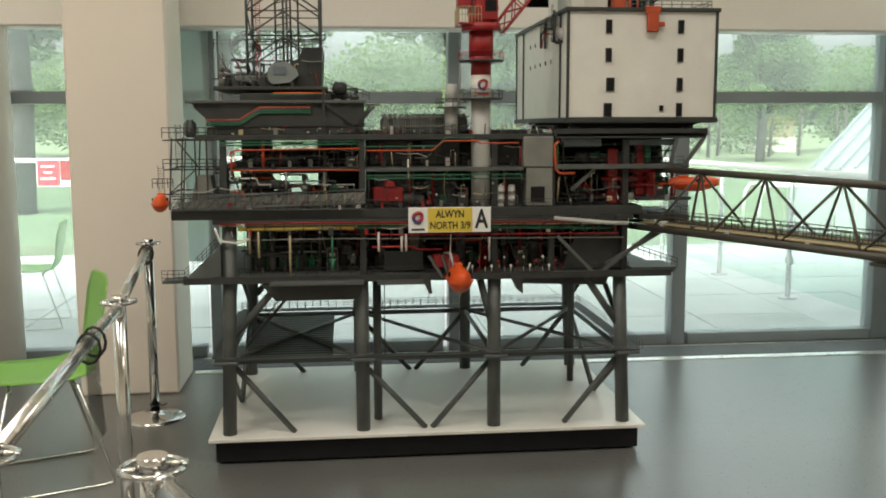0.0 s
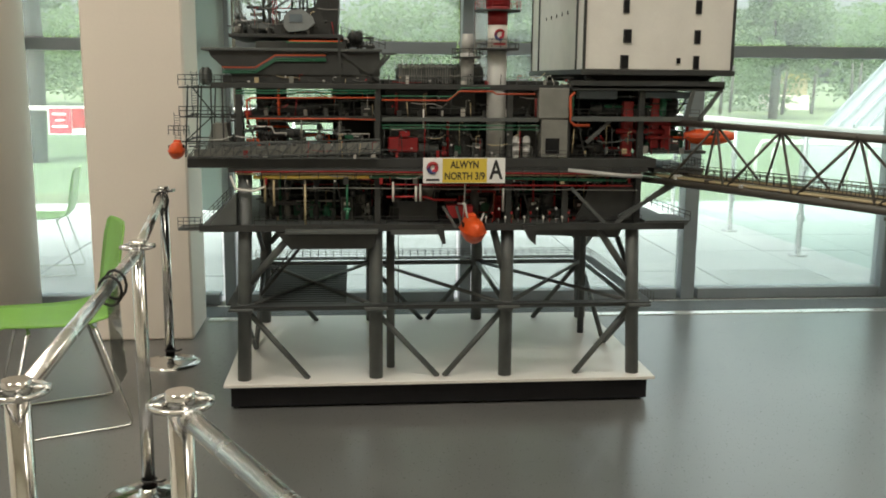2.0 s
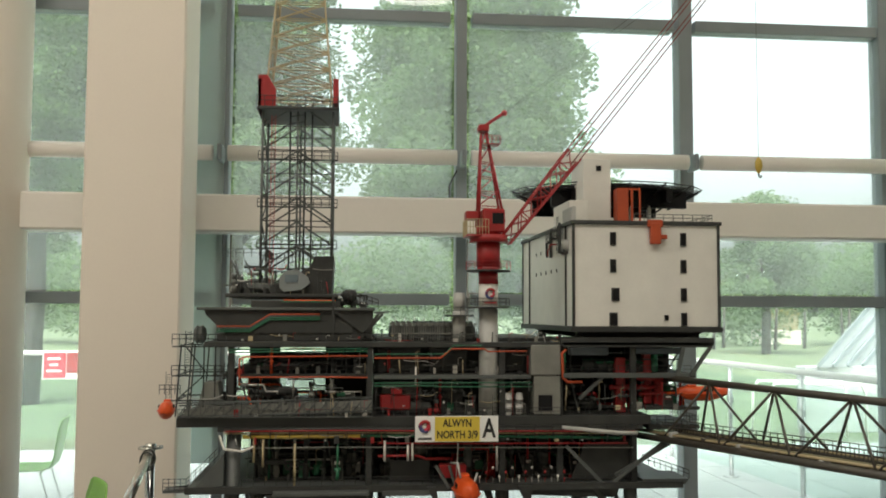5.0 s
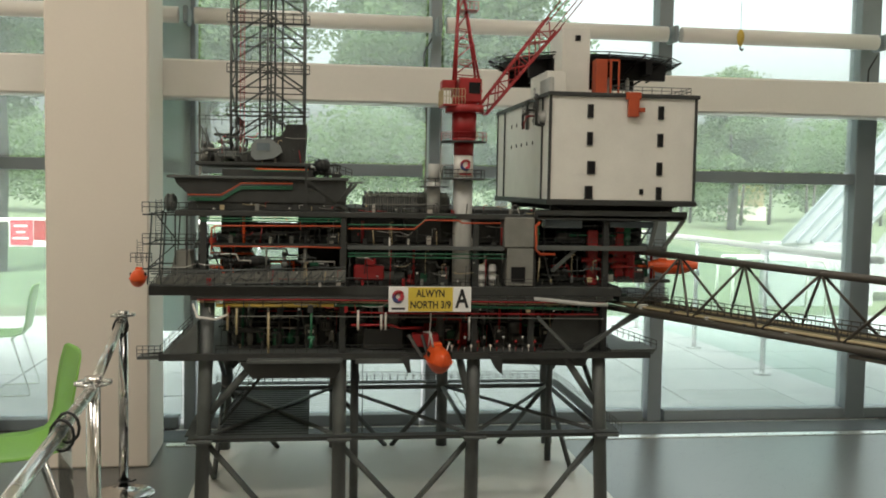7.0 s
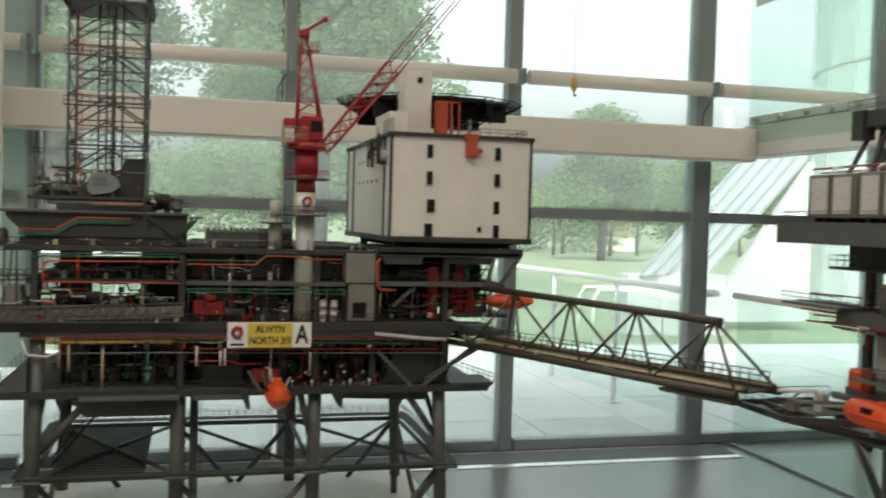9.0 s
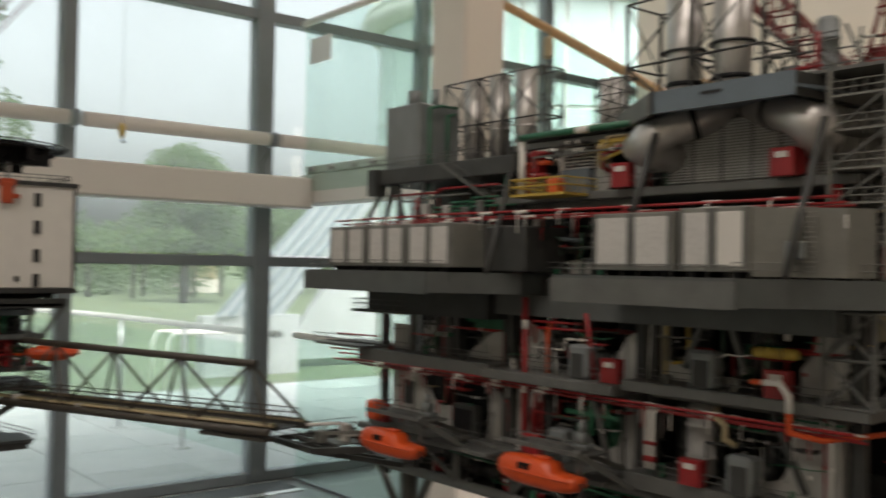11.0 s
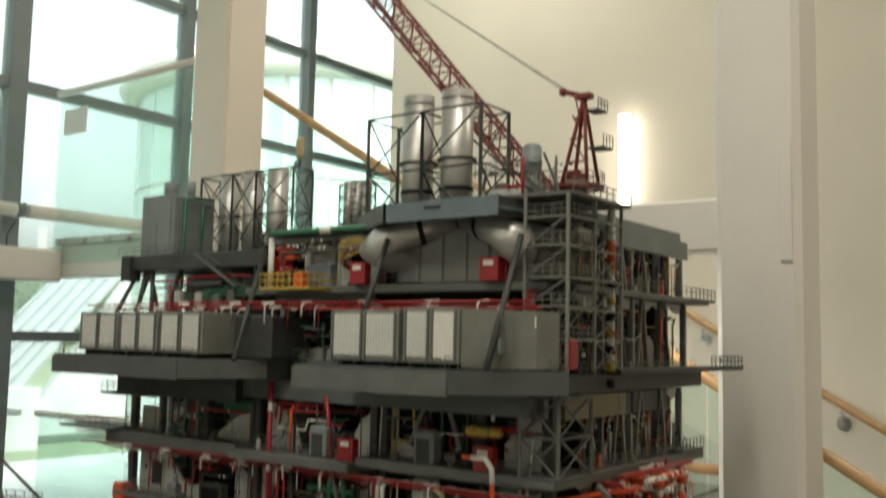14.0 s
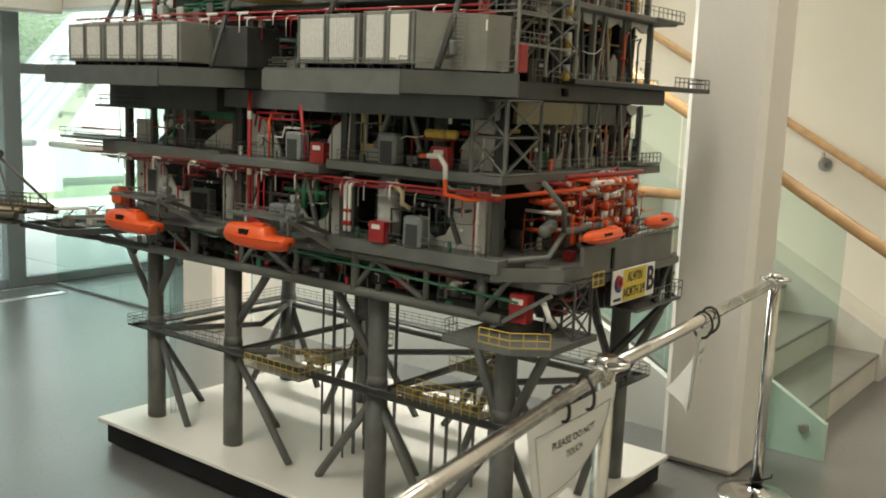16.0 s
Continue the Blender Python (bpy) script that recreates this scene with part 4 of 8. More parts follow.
def long_lifeboat(parent, c, yaw, length, wide=0.17, high=0.17):
    """Enclosed orange lifeboat with a raised canopy forward and a low stern deck."""
    L, W, Hh = length / 2, length * wide, length * high
    secs = [(-1.0, 0.3, -0.05, 0.4), (-0.95, 0.62, -0.35, 0.62), (-0.82, 0.86, -0.7, 0.9), (-0.55, 0.98, -0.95, 1.0), (0.0, 1.0, -1.0, 1.02), (0.36, 1.0, -1.0, 0.96), (0.42, 0.99, -1.0, 0.32), (0.8, 0.9, -0.9, 0.26), (0.96, 0.74, -0.7, 0.28), (1.0, 0.6, -0.5, 0.28)]
    n = 16
    v = []
    for sx, w, bot, top in secs:
        for k in range(n):
            a = 2 * math.pi * k / n
            cs, sn = math.cos(a), math.sin(a)
            u = math.copysign(abs(cs) ** 0.6, cs) * (1.0 if sn < 0.1 else 0.86)
            z = math.copysign(abs(sn) ** 0.7, sn)
            v.append((sx * L, u * W * w, z * Hh * (top if z > 0 else -bot)))
    f = [(i * n + k, i * n + (k + 1) % n, (i + 1) * n + (k + 1) % n, (i + 1) * n + k) for i in range(len(secs) - 1) for k in range(n)]
    f += [tuple(range(n)), tuple(range((len(secs) - 1) * n, len(secs) * n))]
    b = part("lifeboat", G().add(v, f, True), "orange", parent, "orange covered lifeboat")
    b.matrix_basis = Matrix.Translation(c) @ Matrix.Rotation(yaw, 4, "Z")
    for s in (-1, 1):
        for x in (-0.13, -0.05):
            part("porthole", G().cbox(x * length - length * 0.03, s * W * 0.8, Hh * 0.2, x * length + length * 0.03, s * W * 0.97, Hh * 0.62, 0.001), "black", b)
    part("fender", G().pipe([(-L * 0.9, -W * 0.72, 0), (-L * 0.5, -W * 1.02, 0), (L * 0.5, -W * 1.02, 0), (L * 0.92, -W * 0.85, 0)], length * 0.01, 5), "orange", b)
    part("hatch", G().cbox(-L * 0.1, -W * 0.3, Hh * 0.95, L * 0.25, W * 0.3, Hh * 1.16, 0.003), "orange", b)
    part("rudder", G().cbox(L * 0.97, -W * 0.05, -Hh * 0.95, L * 1.06, W * 0.05, -Hh * 0.1, 0.001), "dark", b)
    return b


def wavy(u0, u1, z0, z1, rnd, k=9):
    """Outline of a cut-away wall with an uneven upper edge."""
    pts = [(u0, z0), (u1, z0)]
    ph = rnd.uniform(0, 6)
    for i in range(k + 1):
        t = 1 - i / k
        h = 0.55 + 0.3 * math.sin(ph + t * 7.0) + rnd.uniform(-0.08, 0.08)
        pts.append((u0 + (u1 - u0) * t, z0 + (z1 - z0) * max(0.2, min(1.0, h))))
    return pts


def fit_out(parent, face, u0, u1, d0, d1, z0, z1, n, rnd, tones, depth=0.12, pale=True):
    """Process gear along one bay of a deck. face: 'y' looks along -y with u along x, 'x' looks along -x with u along y."""
    def P(u, d, z):
        return (u, d, z) if face == "y" else (d, u, z)
    al = Vector((1, 0, 0)) if face == "y" else Vector((0, 1, 0))
    H = z1 - z0
    W = u1 - u0

    def bx(g, ua, ub, da, db, za, zb, c=0.002):
        a, b = P(ua, da, za), P(ub, db, zb)
        return g.cbox(min(a[0], b[0]), min(a[1], b[1]), za, max(a[0], b[0]), max(a[1], b[1]), zb, c)
    kinds = ["pipe", "pipe", "pipe", "riser", "riser", "vessel", "tank", "cabinet", "valve", "brace", "skid", "cylinders", "pump"]
    for i in range(n):
        kd = kinds[i % len(kinds)] if i < len(kinds) else rnd.choice(kinds)
        u = u0 + W * rnd.random()
        d = d0 + (d1 - d0) * min(1, rnd.random() * depth / max(0.01, d1 - d0))
        tone = rnd.choice(tones)
        if kd == "pipe":
            a, b = sorted((u0 + W * rnd.random(), u0 + W * rnd.random()))
            if b - a < 0.1:
                b = min(u1, a + 0.16)
            z = z0 + H * rnd.uniform(0.3, 0.97)
            zz = z - H * rnd.uniform(0.1, 0.3) * rnd.choice((0, 1, 1))
            m = a + (b - a) * rnd.uniform(0.3, 0.7)
            r = rnd.uniform(0.0025, 0.0065)
            pts = [P(a, d + 0.03, z), P(a, d, z), P(m, d, z)]
            if zz != z:
                pts += [P(m + 0.012, d, zz)]
            pts += [P(b, d, zz), P(b, d, max(z0, zz - H * rnd.uniform(0.1, 0.6)))]
            part("pipe", G().pipe(pts, r, 6), tone, parent)
            for q in (0.25, 0.75):
                c = Vector(P(a + (m - a) * q, d, z))
                part("flange", G().cyl(c - al * 0.004, c + al * 0.004, r * 1.7, 8), rnd.choice(("silver", "white", tone) if pale else ("grey", tone, tone)), parent)
        elif kd == "riser":
            r = rnd.uniform(0.003, 0.0075)
            part("pipe", G().pipe([P(u, d, z0), P(u, d, z0 + H * 0.6), P(u, d, z1 - 0.004)], r, 7).cyl(P(u, d, z0 + H * 0.42), P(u, d, z0 + H * 0.47), r * 1.6, 8).cyl(P(u, d, z0 + H * 0.8), P(u, d, z0 + H * 0.84), r * 1.6, 8), tone, parent)
        elif kd == "vessel":
            r = min(rnd.uniform(0.018, 0.034), W * 0.3)
            part("vessel", vessel(G(), P(u, d + r, z0), P(u, d + r, z0 + H * rnd.uniform(0.55, 0.9)), r), rnd.choice(("lgrey", "grey", "silver", "grey") if pale else ("grey", "dark", "dark", "midgrey")), parent)
        elif kd == "tank":
            r = min(rnd.uniform(0.018, 0.032), H * 0.2)
            ln = min(rnd.uniform(0.09, 0.18), W * 0.8)
            a = min(u, u1 - ln)
            zc = z0 + r + 0.012
            t = part("tank", vessel(G(), P(a, d + r, zc), P(a + ln, d + r, zc), r), rnd.choice(("lgrey", "grey", "dark", "dark") if pale else ("grey", "dark", "dark")), parent)
            for q in (0.2, 0.8):
                part("saddle", bx(G(), a + ln * q - 0.005, a + ln * q + 0.005, d + r * 0.3, d + r * 1.7, z0, zc - r * 0.6), "dark", t)
        elif kd == "cabinet":
            w, h, dd = rnd.uniform(0.035, 0.06), H * rnd.uniform(0.28, 0.45), 0.035
            a = min(u, u1 - w)
            colour = rnd.choice(("red", "lgrey", "grey", "grey", "bluegrey") if pale else ("grey", "dark", "midgrey"))
            t = part("cabinet", bx(G(), a, a + w, d, d + dd, z0, z0 + h), colour, parent)
            part("door", bx(G(), a + 0.004, a + w - 0.004, d - 0.0025, d - 0.0003, z0 + 0.004, z0 + h - 0.006, 0.0005), colour if colour == "red" else "dark", t)
            part("plate", bx(G(), a + w * 0.25, a + w * 0.75, d - 0.004, d - 0.0028, z0 + h * 0.66, z0 + h * 0.8, 0.0003), "white", t)
        elif kd == "valve":
            z = z0 + H * rnd.uniform(0.2, 0.7)
            t = part("valve", G().cyl(P(u - 0.016, d, z), P(u + 0.016, d, z), 0.006, 8).cyl(P(u - 0.018, d, z), P(u - 0.013, d, z), 0.011, 10).cyl(P(u + 0.013, d, z), P(u + 0.018, d, z), 0.011, 10).cyl(P(u, d, z), P(u, d, z + 0.02), 0.003, 6), tone, parent)
            part("handwheel", G().cyl(P(u, d, z + 0.019), P(u, d, z + 0.022), 0.011, 12), rnd.choice(("red", "yellow", "white") if pale else ("red", "dark", "grey")), t)
            part("pipe", G().cyl(P(u - 0.05, d, z), P(u + 0.05, d, z), 0.004, 6), tone, parent)
        elif kd == "brace":
            b = u + rnd.choice((-1, 1)) * rnd.uniform(0.04, 0.1)
            b = min(max(b, u0), u1)
            part("brace", G().beam(P(u, d, z0), P(b, d, z1), 0.007), rnd.choice(("dark", "grey")), parent)
        elif kd == "skid":
            w, h, dd = rnd.uniform(0.07, 0.13), H * rnd.uniform(0.2, 0.35), 0.06
            a = min(u, max(u0, u1 - w))
            t = part("skid", bx(G(), a, a + w, d, d + dd, z0, z0 + 0.008), "dark", parent)
            part("motor", bx(G(), a + w * 0.08, a + w * 0.5, d + 0.008, d + dd - 0.008, z0 + 0.008, z0 + h, 0.004), rnd.choice(("grey", "mgreen", "lgrey", "dark") if pale else ("grey", "dark", "mgreen")), t)
            part("pump", vessel(G(), P(a + w * 0.55, d + dd / 2, z0 + h * 0.5), P(a + w * 0.96, d + dd / 2, z0 + h * 0.5), h * 0.32), rnd.choice(("silver", "mgreen", "lgrey")), t)
        elif kd == "cylinders":
            tone = rnd.choice(("silver", "red", "mgreen", "lgrey") if pale else ("red", "midgrey", "dark"))
            for q in range(4):
                uu = min(u + q * 0.015, u1)
                part("gas_cylinder", vessel(G(), P(uu, d, z0), P(uu, d, z0 + H * 0.45), 0.0065, 8), tone, parent)
        else:
            h = H * rnd.uniform(0.15, 0.3)
            t = part("pump", G().ball(P(u, d + 0.015, z0 + h * 0.55), 0.016, 0.016, h * 0.55, 10, 6).cyl(P(u, d + 0.015, z0 + h), P(u, d + 0.015, z0 + h * 1.9), 0.008, 8), tone, parent)
            part("motor", G().cyl(P(u, d + 0.015, z0 + h * 1.9), P(u, d + 0.015, z0 + h * 2.6), 0.012, 10), "grey", t)


def clutter(parent, face, u0, u1, d, z0, z1, n, rnd, tones):
    """Thin stanchions, cables, clamps and lamps along the edge of a deck."""
    def P(u, e, z):
        return (u, e, z) if face == "y" else (e, u, z)
    for i in range(n):
        u = u0 + (u1 - u0) * (i + rnd.random()) / n
        e = d + rnd.uniform(0.0, 0.03)
        tone = rnd.choice(tones)
        kd = i % 5
        H = z1 - z0
        if kd == 0:
            part("stanchion", G().cyl(P(u, e, z0), P(u + rnd.uniform(-0.01, 0.01), e, z0 + H * rnd.uniform(0.4, 1.0)), rnd.uniform(0.0012, 0.0026), 5), tone, parent)
        elif kd == 1:
            w = rnd.uniform(0.04, 0.16)
            z = z0 + H * rnd.uniform(0.2, 0.95)
            part("cable", G().pipe([P(u, e, z), P(u + w * 0.3, e, z - 0.006), P(u + w * 0.7, e, z - 0.004), P(u + w, e, z + rnd.uniform(-0.02, 0.02))], rnd.uniform(0.0012, 0.0024), 5), tone, parent)
        elif kd == 2:
            z = z0 + H * rnd.uniform(0.1, 0.8)
            part("clamp", G().cyl(P(u, e, z), P(u + rnd.uniform(0.004, 0.012), e, z), rnd.uniform(0.003, 0.006), 7), rnd.choice(("silver", tone, tone)), parent)
        elif kd == 3:
            a, b = P(u, e, z0), P(u + rnd.uniform(0.008, 0.025), e + 0.012, z0)
            part("box", G().cbox(min(a[0], b[0]), min(a[1], b[1]), z0, max(a[0], b[0]), max(a[1], b[1]), z0 + rnd.uniform(0.01, 0.04), 0.001), tone, parent)
        else:
            z = z0 + H * rnd.uniform(0.5, 0.95)
            part("lamp_bracket", G().pipe([P(u, e, z0 + H * 0.3), P(u, e, z), P(u + 0.012, e - 0.006 if face == "y" else e, z + 0.005)], 0.0013, 5).ball(P(u + 0.014, e, z + 0.003), 0.0035, n=6, m=4), tone, parent)


def model_sign(parent, m, letter, w=0.372, h=0.114):
    """Name board: panel with roundel, yellow field, lettering."""
    b = part("name_board", G().cbox(-w / 2, -0.005, -h / 2, w / 2, 0.0, h / 2, 0.001), "paper", parent, "white and yellow name board with black lettering")
    b.matrix_basis = m
    x0 = -w / 2 + w * 0.235
    x1 = w / 2 - w * 0.225
    part("field", G().box(x0, -0.0062, -h / 2 + 0.003, x1, -0.0052, h / 2 - 0.003), "signyellow", b)
    c = (x0 + x1) / 2
    up = Matrix.Rotation(radians(90), 4, "X")
    lettering("lettering", "ALWYN", 0.046, "ink", b, Matrix.Translation((c, -0.0064, h * 0.22)) @ up, 0.128)
    lettering("lettering", "NORTH 3/9", 0.046, "ink", b, Matrix.Translation((c, -0.0064, -h * 0.23)) @ up, 0.182)
    lettering("lettering", letter, 0.118, "ink", b, Matrix.Translation(((x1 + w / 2) / 2, -0.0064, -0.001)) @ up, 0.062)
    # roundel as plain arcs
    rx, rz = (-w / 2 + x0) / 2, h * 0.1
    for col, a0, a1, r in (("red", 30, 190, 0.021), ("signblue", 150, 300, 0.021), ("redsign", 260, 400, 0.016)):
        pts = [(rx + r * math.cos(radians(a0 + (a1 - a0) * i / 10)), -0.0068, rz + r * math.sin(radians(a0 + (a1 - a0) * i / 10))) for i in range(11)]
        part("roundel", G().pipe(pts, 0.009, 5), col, b)
    part("bar", G().box(rx - 0.03, -0.0062, -h * 0.41, rx + 0.03, -0.0054, -h * 0.33), "ink", b)
    return b


def plinth(label, x0, y0, x1, y1):
    t = thing("display_plinth", label, "plinth", "plinths")
    part("body", G().cbox(x0 + 0.03, y0 + 0.03, 0.012, x1 - 0.03, y1 - 0.03, 0.112, 0.003).box(x0 + 0.06, y0 + 0.06, 0.0, x1 - 0.06, y1 - 0.06, 0.012), "black", t, "black painted sides")
    part("top", G().cbox(x0, y0, 0.1125, x1, y1, 0.13, 0.003), "plinth", t, "white laminate top")
    return t


# ---- model A: drilling platform ----
plinth("low white-topped black plinth under the drilling platform model", -0.66, 4.235, 1.395, 5.53)
A = thing("drilling_platform_model", "dark grey scale model of a drilling platform with white quarters", "model", "platform models", at=(0, 0, 0))
rnd = random.Random(21)
LX = [-0.57, 0.05, 0.67, 1.30]
for x in LX:
    for y in (4.31, 5.4):
        s = 0.03 if x < 0 else -0.03 if x > 1 else 0.0
        g = G().cyl((x, y, 0.13), (x + s, y, 1.12 if x < 0 else 0.85), 0.032, 14)
        g.cyl((x + s * 0.33, y, 0.455), (x + s * 0.36, y, 0.5), 0.037, 14)
        part("leg", g, "grey", A)
for y in (4.31, 5.4):
    for (xa, za), (xb, zb) in (((-0.545, 0.46), (-0.27, 0.13)), ((0.07, 0.43), (0.345, 0.13)), ((0.65, 0.45), (0.375, 0.13)), ((1.275, 0.46), (1.01, 0.13))):
        part("brace", G().cyl((xa, y, za), (xb, y, zb), 0.0135, 10), "grey", A)
    for (xa, za), (xb, zb) in (((-0.53, 0.6), (-0.33, 0.83)), ((1.26, 0.62), (1.1, 0.85)), ((0.66, 0.62), (0.6, 0.85))):
        part("brace", G().cyl((xa, y, za), (xb, y, zb), 0.017, 10), "grey", A)
    part("frame_beam", G().cyl((-0.57, y, 0.475), (1.3, y, 0.475), 0.013, 10), "grey", A)
for x in LX:
    part("frame_beam", G().cyl((x, 4.31, 0.475), (x, 5.4, 0.475), 0.012, 10), "grey", A)
for (xa, ya), (xb, yb) in (((-0.57, 4.31), (0.05, 5.4)), ((0.67, 4.31), (0.05, 5.4)), ((0.67, 4.31), (1.3, 5.4)), ((-0.57, 5.4), (0.05, 4.31)), ((0.67, 5.4), (1.3, 4.31))):
    part("plan_brace", G().cyl((xa, ya, 0.48), (xb, yb, 0.48), 0.01, 8), "grey", A)
for x in (-0.57, 1.3):
    for (ya, yb) in ((4.31, 4.85), (5.4, 4.85)):
        part("brace", G().cyl((x, ya, 0.46), (x, yb, 0.13), 0.0135, 10), "grey", A)
        part("brace", G().cyl((x, ya, 0.55), (x, yb, 0.85), 0.0135, 10), "grey", A)
# walkway round the mid frame
for (xa, ya, xb, yb) in ((-0.62, 4.24, 1.36, 4.3), (-0.62, 5.41, 1.36, 5.48), (-0.64, 4.3, -0.58, 5.42), (1.31, 4.3, 1.37, 5.42)):
    part("walkway", G().box(xa, ya, 0.492, xb, yb, 0.497), "dark", A)
part("walkway_rail", G().rail([(-0.62, 5.48, 0.497), (1.36, 5.48, 0.497), (1.37, 4.24, 0.497)], 0.045, 0.045, 0.0014).rail([(-0.62, 5.42, 0.497), (1.36, 5.42, 0.497)], 0.045, 0.045, 0.0014), "grey", A)
for x in LX:
    part("landing", G().cbox(x - 0.055, 4.225, 0.478, x + 0.055, 4.35, 0.491, 0.003), "grey", A)
# conductors and caissons
for i in range(20):
    y = 4.4 + i * 0.048
    part("guide_board", G().cbox(-0.5, y, 0.468, -0.09, y + 0.036, 0.474, 0.001), "dark", A)
for x in (-0.4, -0.14):
    part("guide_bearer", G().beam((x, 4.36, 0.462), (x, 5.38, 0.462), 0.012), "grey", A)
part("conductor", G().cyl((0.125, 4.47, 0.13), (0.125, 4.47, 0.86), 0.02, 12), "grey", A)
part("conductor", G().cyl((1.22, 5.05, 0.13), (1.22, 5.05, 0.86), 0.018, 12), "grey", A)
part("hanger", G().cyl((0.155, 4.3, 0.47), (0.155, 4.3, 0.86), 0.002, 5).cyl((0.36, 4.3, 0.76), (0.36, 4.3, 0.88), 0.0015, 5), "dark", A)
part("stair", steps(G(), (-0.5, 4.5, 0.5), (-0.2, 4.5, 0.86), 0.05, (0, 1, 0), 16), "dark", A)

# decks
part("cellar_deck", G().box(-0.74, 4.27, 0.848, 1.5, 5.46, 0.87).box(0.12, 4.24, 0.83, 0.34, 4.27, 0.852), "grey", A)
part("deck_edge", G().box(-0.745, 4.25, 0.846, 1.505, 4.268, 0.876), "dark", A)
part("sump_tank", G().prism([(-0.34, 0.765), (0.03, 0.765), (0.05, 0.8), (0.05, 0.84), (-0.4, 0.84)], "y", 4.25, 4.6), "dark", A)
part("work_deck", G().cbox(-0.36, 4.19, 0.842, 0.06, 4.25, 0.858, 0.002), "grey", A)
part("lower_girder", G().prism([(0.75, 0.846), (0.8, 0.815), (1.2, 0.8), (1.22, 0.846)], "y", 4.3, 5.2), "dark", A)
part("bracket", G().prism([(0.32, 0.87), (0.36, 0.87), (0.37, 0.79), (0.355, 0.79)], "y", 4.22, 4.28), "dark", A)
part("bracket", G().prism([(0.73, 0.87), (0.79, 0.87), (0.79, 0.78), (0.765, 0.8)], "y", 4.22, 4.28), "dark", A)
part("stair_wing", G().prism([(-0.84, 0.852), (-0.72, 0.852), (-0.58, 1.02), (-0.58, 0.88), (-0.72, 0.862), (-0.84, 0.862)], "y", 4.26, 4.36), "grey", A)
part("stair_rail", G().rail([(-0.84, 4.262, 0.862), (-0.74, 4.262, 0.862), (-0.6, 4.262, 1.0)], 0.05, 0.028, 0.0014, (1.0, 0.66, 0.33)), "dark", A)
part("main_deck", G().cbox(-0.79, 4.27, 1.135, 1.36, 5.46, 1.178, 0.002), "dark", A)
part("deck_edge", G().box(-0.61, 4.262, 1.115, 1.32, 4.3, 1.135), "dark", A)
part("mezzanine_deck", G().box(-0.6, 4.33, 1.352, 0.8, 5.45, 1.366).box(0.95, 4.28, 1.348, 1.58, 5.2, 1.368), "dark", A)
part("upper_deck", G().cbox(-0.68, 4.29, 1.488, 0.95, 5.45, 1.512, 0.002).cbox(0.95, 4.27, 1.49, 1.66, 5.45, 1.514, 0.002), "dark", A)
for z0, z1 in ((0.87, 1.135), (1.178, 1.488)):
    for x in (-0.56, 0.06, 0.67, 0.94, 1.29):
        for y in (4.3, 5.35):
            part("column", G().cbox(x - 0.014, y, z0, x + 0.014, y + 0.028, z1, 0.002), "dark", A)
# the black sheets are added behind the gear as the decks' shaded depth
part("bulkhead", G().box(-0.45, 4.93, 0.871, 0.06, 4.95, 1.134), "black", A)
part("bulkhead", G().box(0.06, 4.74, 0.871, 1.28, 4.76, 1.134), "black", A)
part("bulkhead", G().box(0.08, 4.5, 1.178, 0.94, 4.52, 1.488), "dark", A)
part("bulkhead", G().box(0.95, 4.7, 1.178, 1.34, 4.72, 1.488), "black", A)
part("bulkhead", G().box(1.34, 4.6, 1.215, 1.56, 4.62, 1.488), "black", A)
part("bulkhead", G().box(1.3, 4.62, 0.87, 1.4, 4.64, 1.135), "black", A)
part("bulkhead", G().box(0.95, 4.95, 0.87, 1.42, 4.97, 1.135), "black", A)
part("bulkhead", G().box(-0.56, 5.1, 1.178, -0.4, 5.12, 1.488), "dark", A)
part("bulkhead", G().box(-0.4, 5.1, 1.3, -0.16, 5.12, 1.43), "dark", A)
part("bulkhead", G().box(-0.16, 5.1, 1.178, 0.06, 5.12, 1.488), "dark", A)
for k, (a, b) in enumerate(((0.1, 0.3), (0.34, 0.52), (0.7, 0.92))):
    part("cladding", G().cbox(a, 4.40, 1.37, b, 4.43, 1.485, 0.003), "dark", A)
    part("cladding", G().cbox(a + 0.02, 4.39, 1.18, b - 0.02, 4.43, 1.33, 0.003), "dark" if k else "grey", A)
# main deck girders
for x in (-0.45, -0.2, 0.3, 0.55, 0.8, 1.1):
    part("girder", G().box(x, 4.28, 1.09, x + 0.012, 5.4, 1.135), "dark", A)
# process gear on each deck
dk = ("dark", "dark", "grey", "grey", "dark", "red", "silver", "mgreen", "orange", "brass")
fit_out(A, "y", -0.5, 0.04, 4.48, 4.9, 0.87, 1.11, 30, rnd, ("dark", "grey", "silver", "brass", "red", "dark", "mgreen"), pale=False)
fit_out(A, "y", 0.07, 0.66, 4.44, 4.7, 0.87, 1.11, 24, rnd, ("dark", "dark", "red", "dark", "grey", "dark"), pale=False)
fit_out(A, "y", 0.68, 1.28, 4.44, 4.7, 0.87, 1.11, 20, rnd, ("dark", "dark", "red", "dark", "mgreen", "dark"), pale=False)
fit_out(A, "y", -0.55, 0.04, 4.34, 5.0, 1.178, 1.35, 22, rnd, ("silver", "white", "dark", "grey", "orange", "grey"), 0.6, pale=False)
fit_out(A, "y", -0.55, 0.04, 4.34, 4.9, 1.366, 1.488, 16, rnd, ("mgreen", "dark", "dark", "orange", "grey"), 0.4, pale=False)
fit_out(A, "y", 0.08, 0.55, 4.32, 4.4, 1.178, 1.35, 14, rnd, ("dark", "red", "dark", "mgreen", "grey"), pale=False)
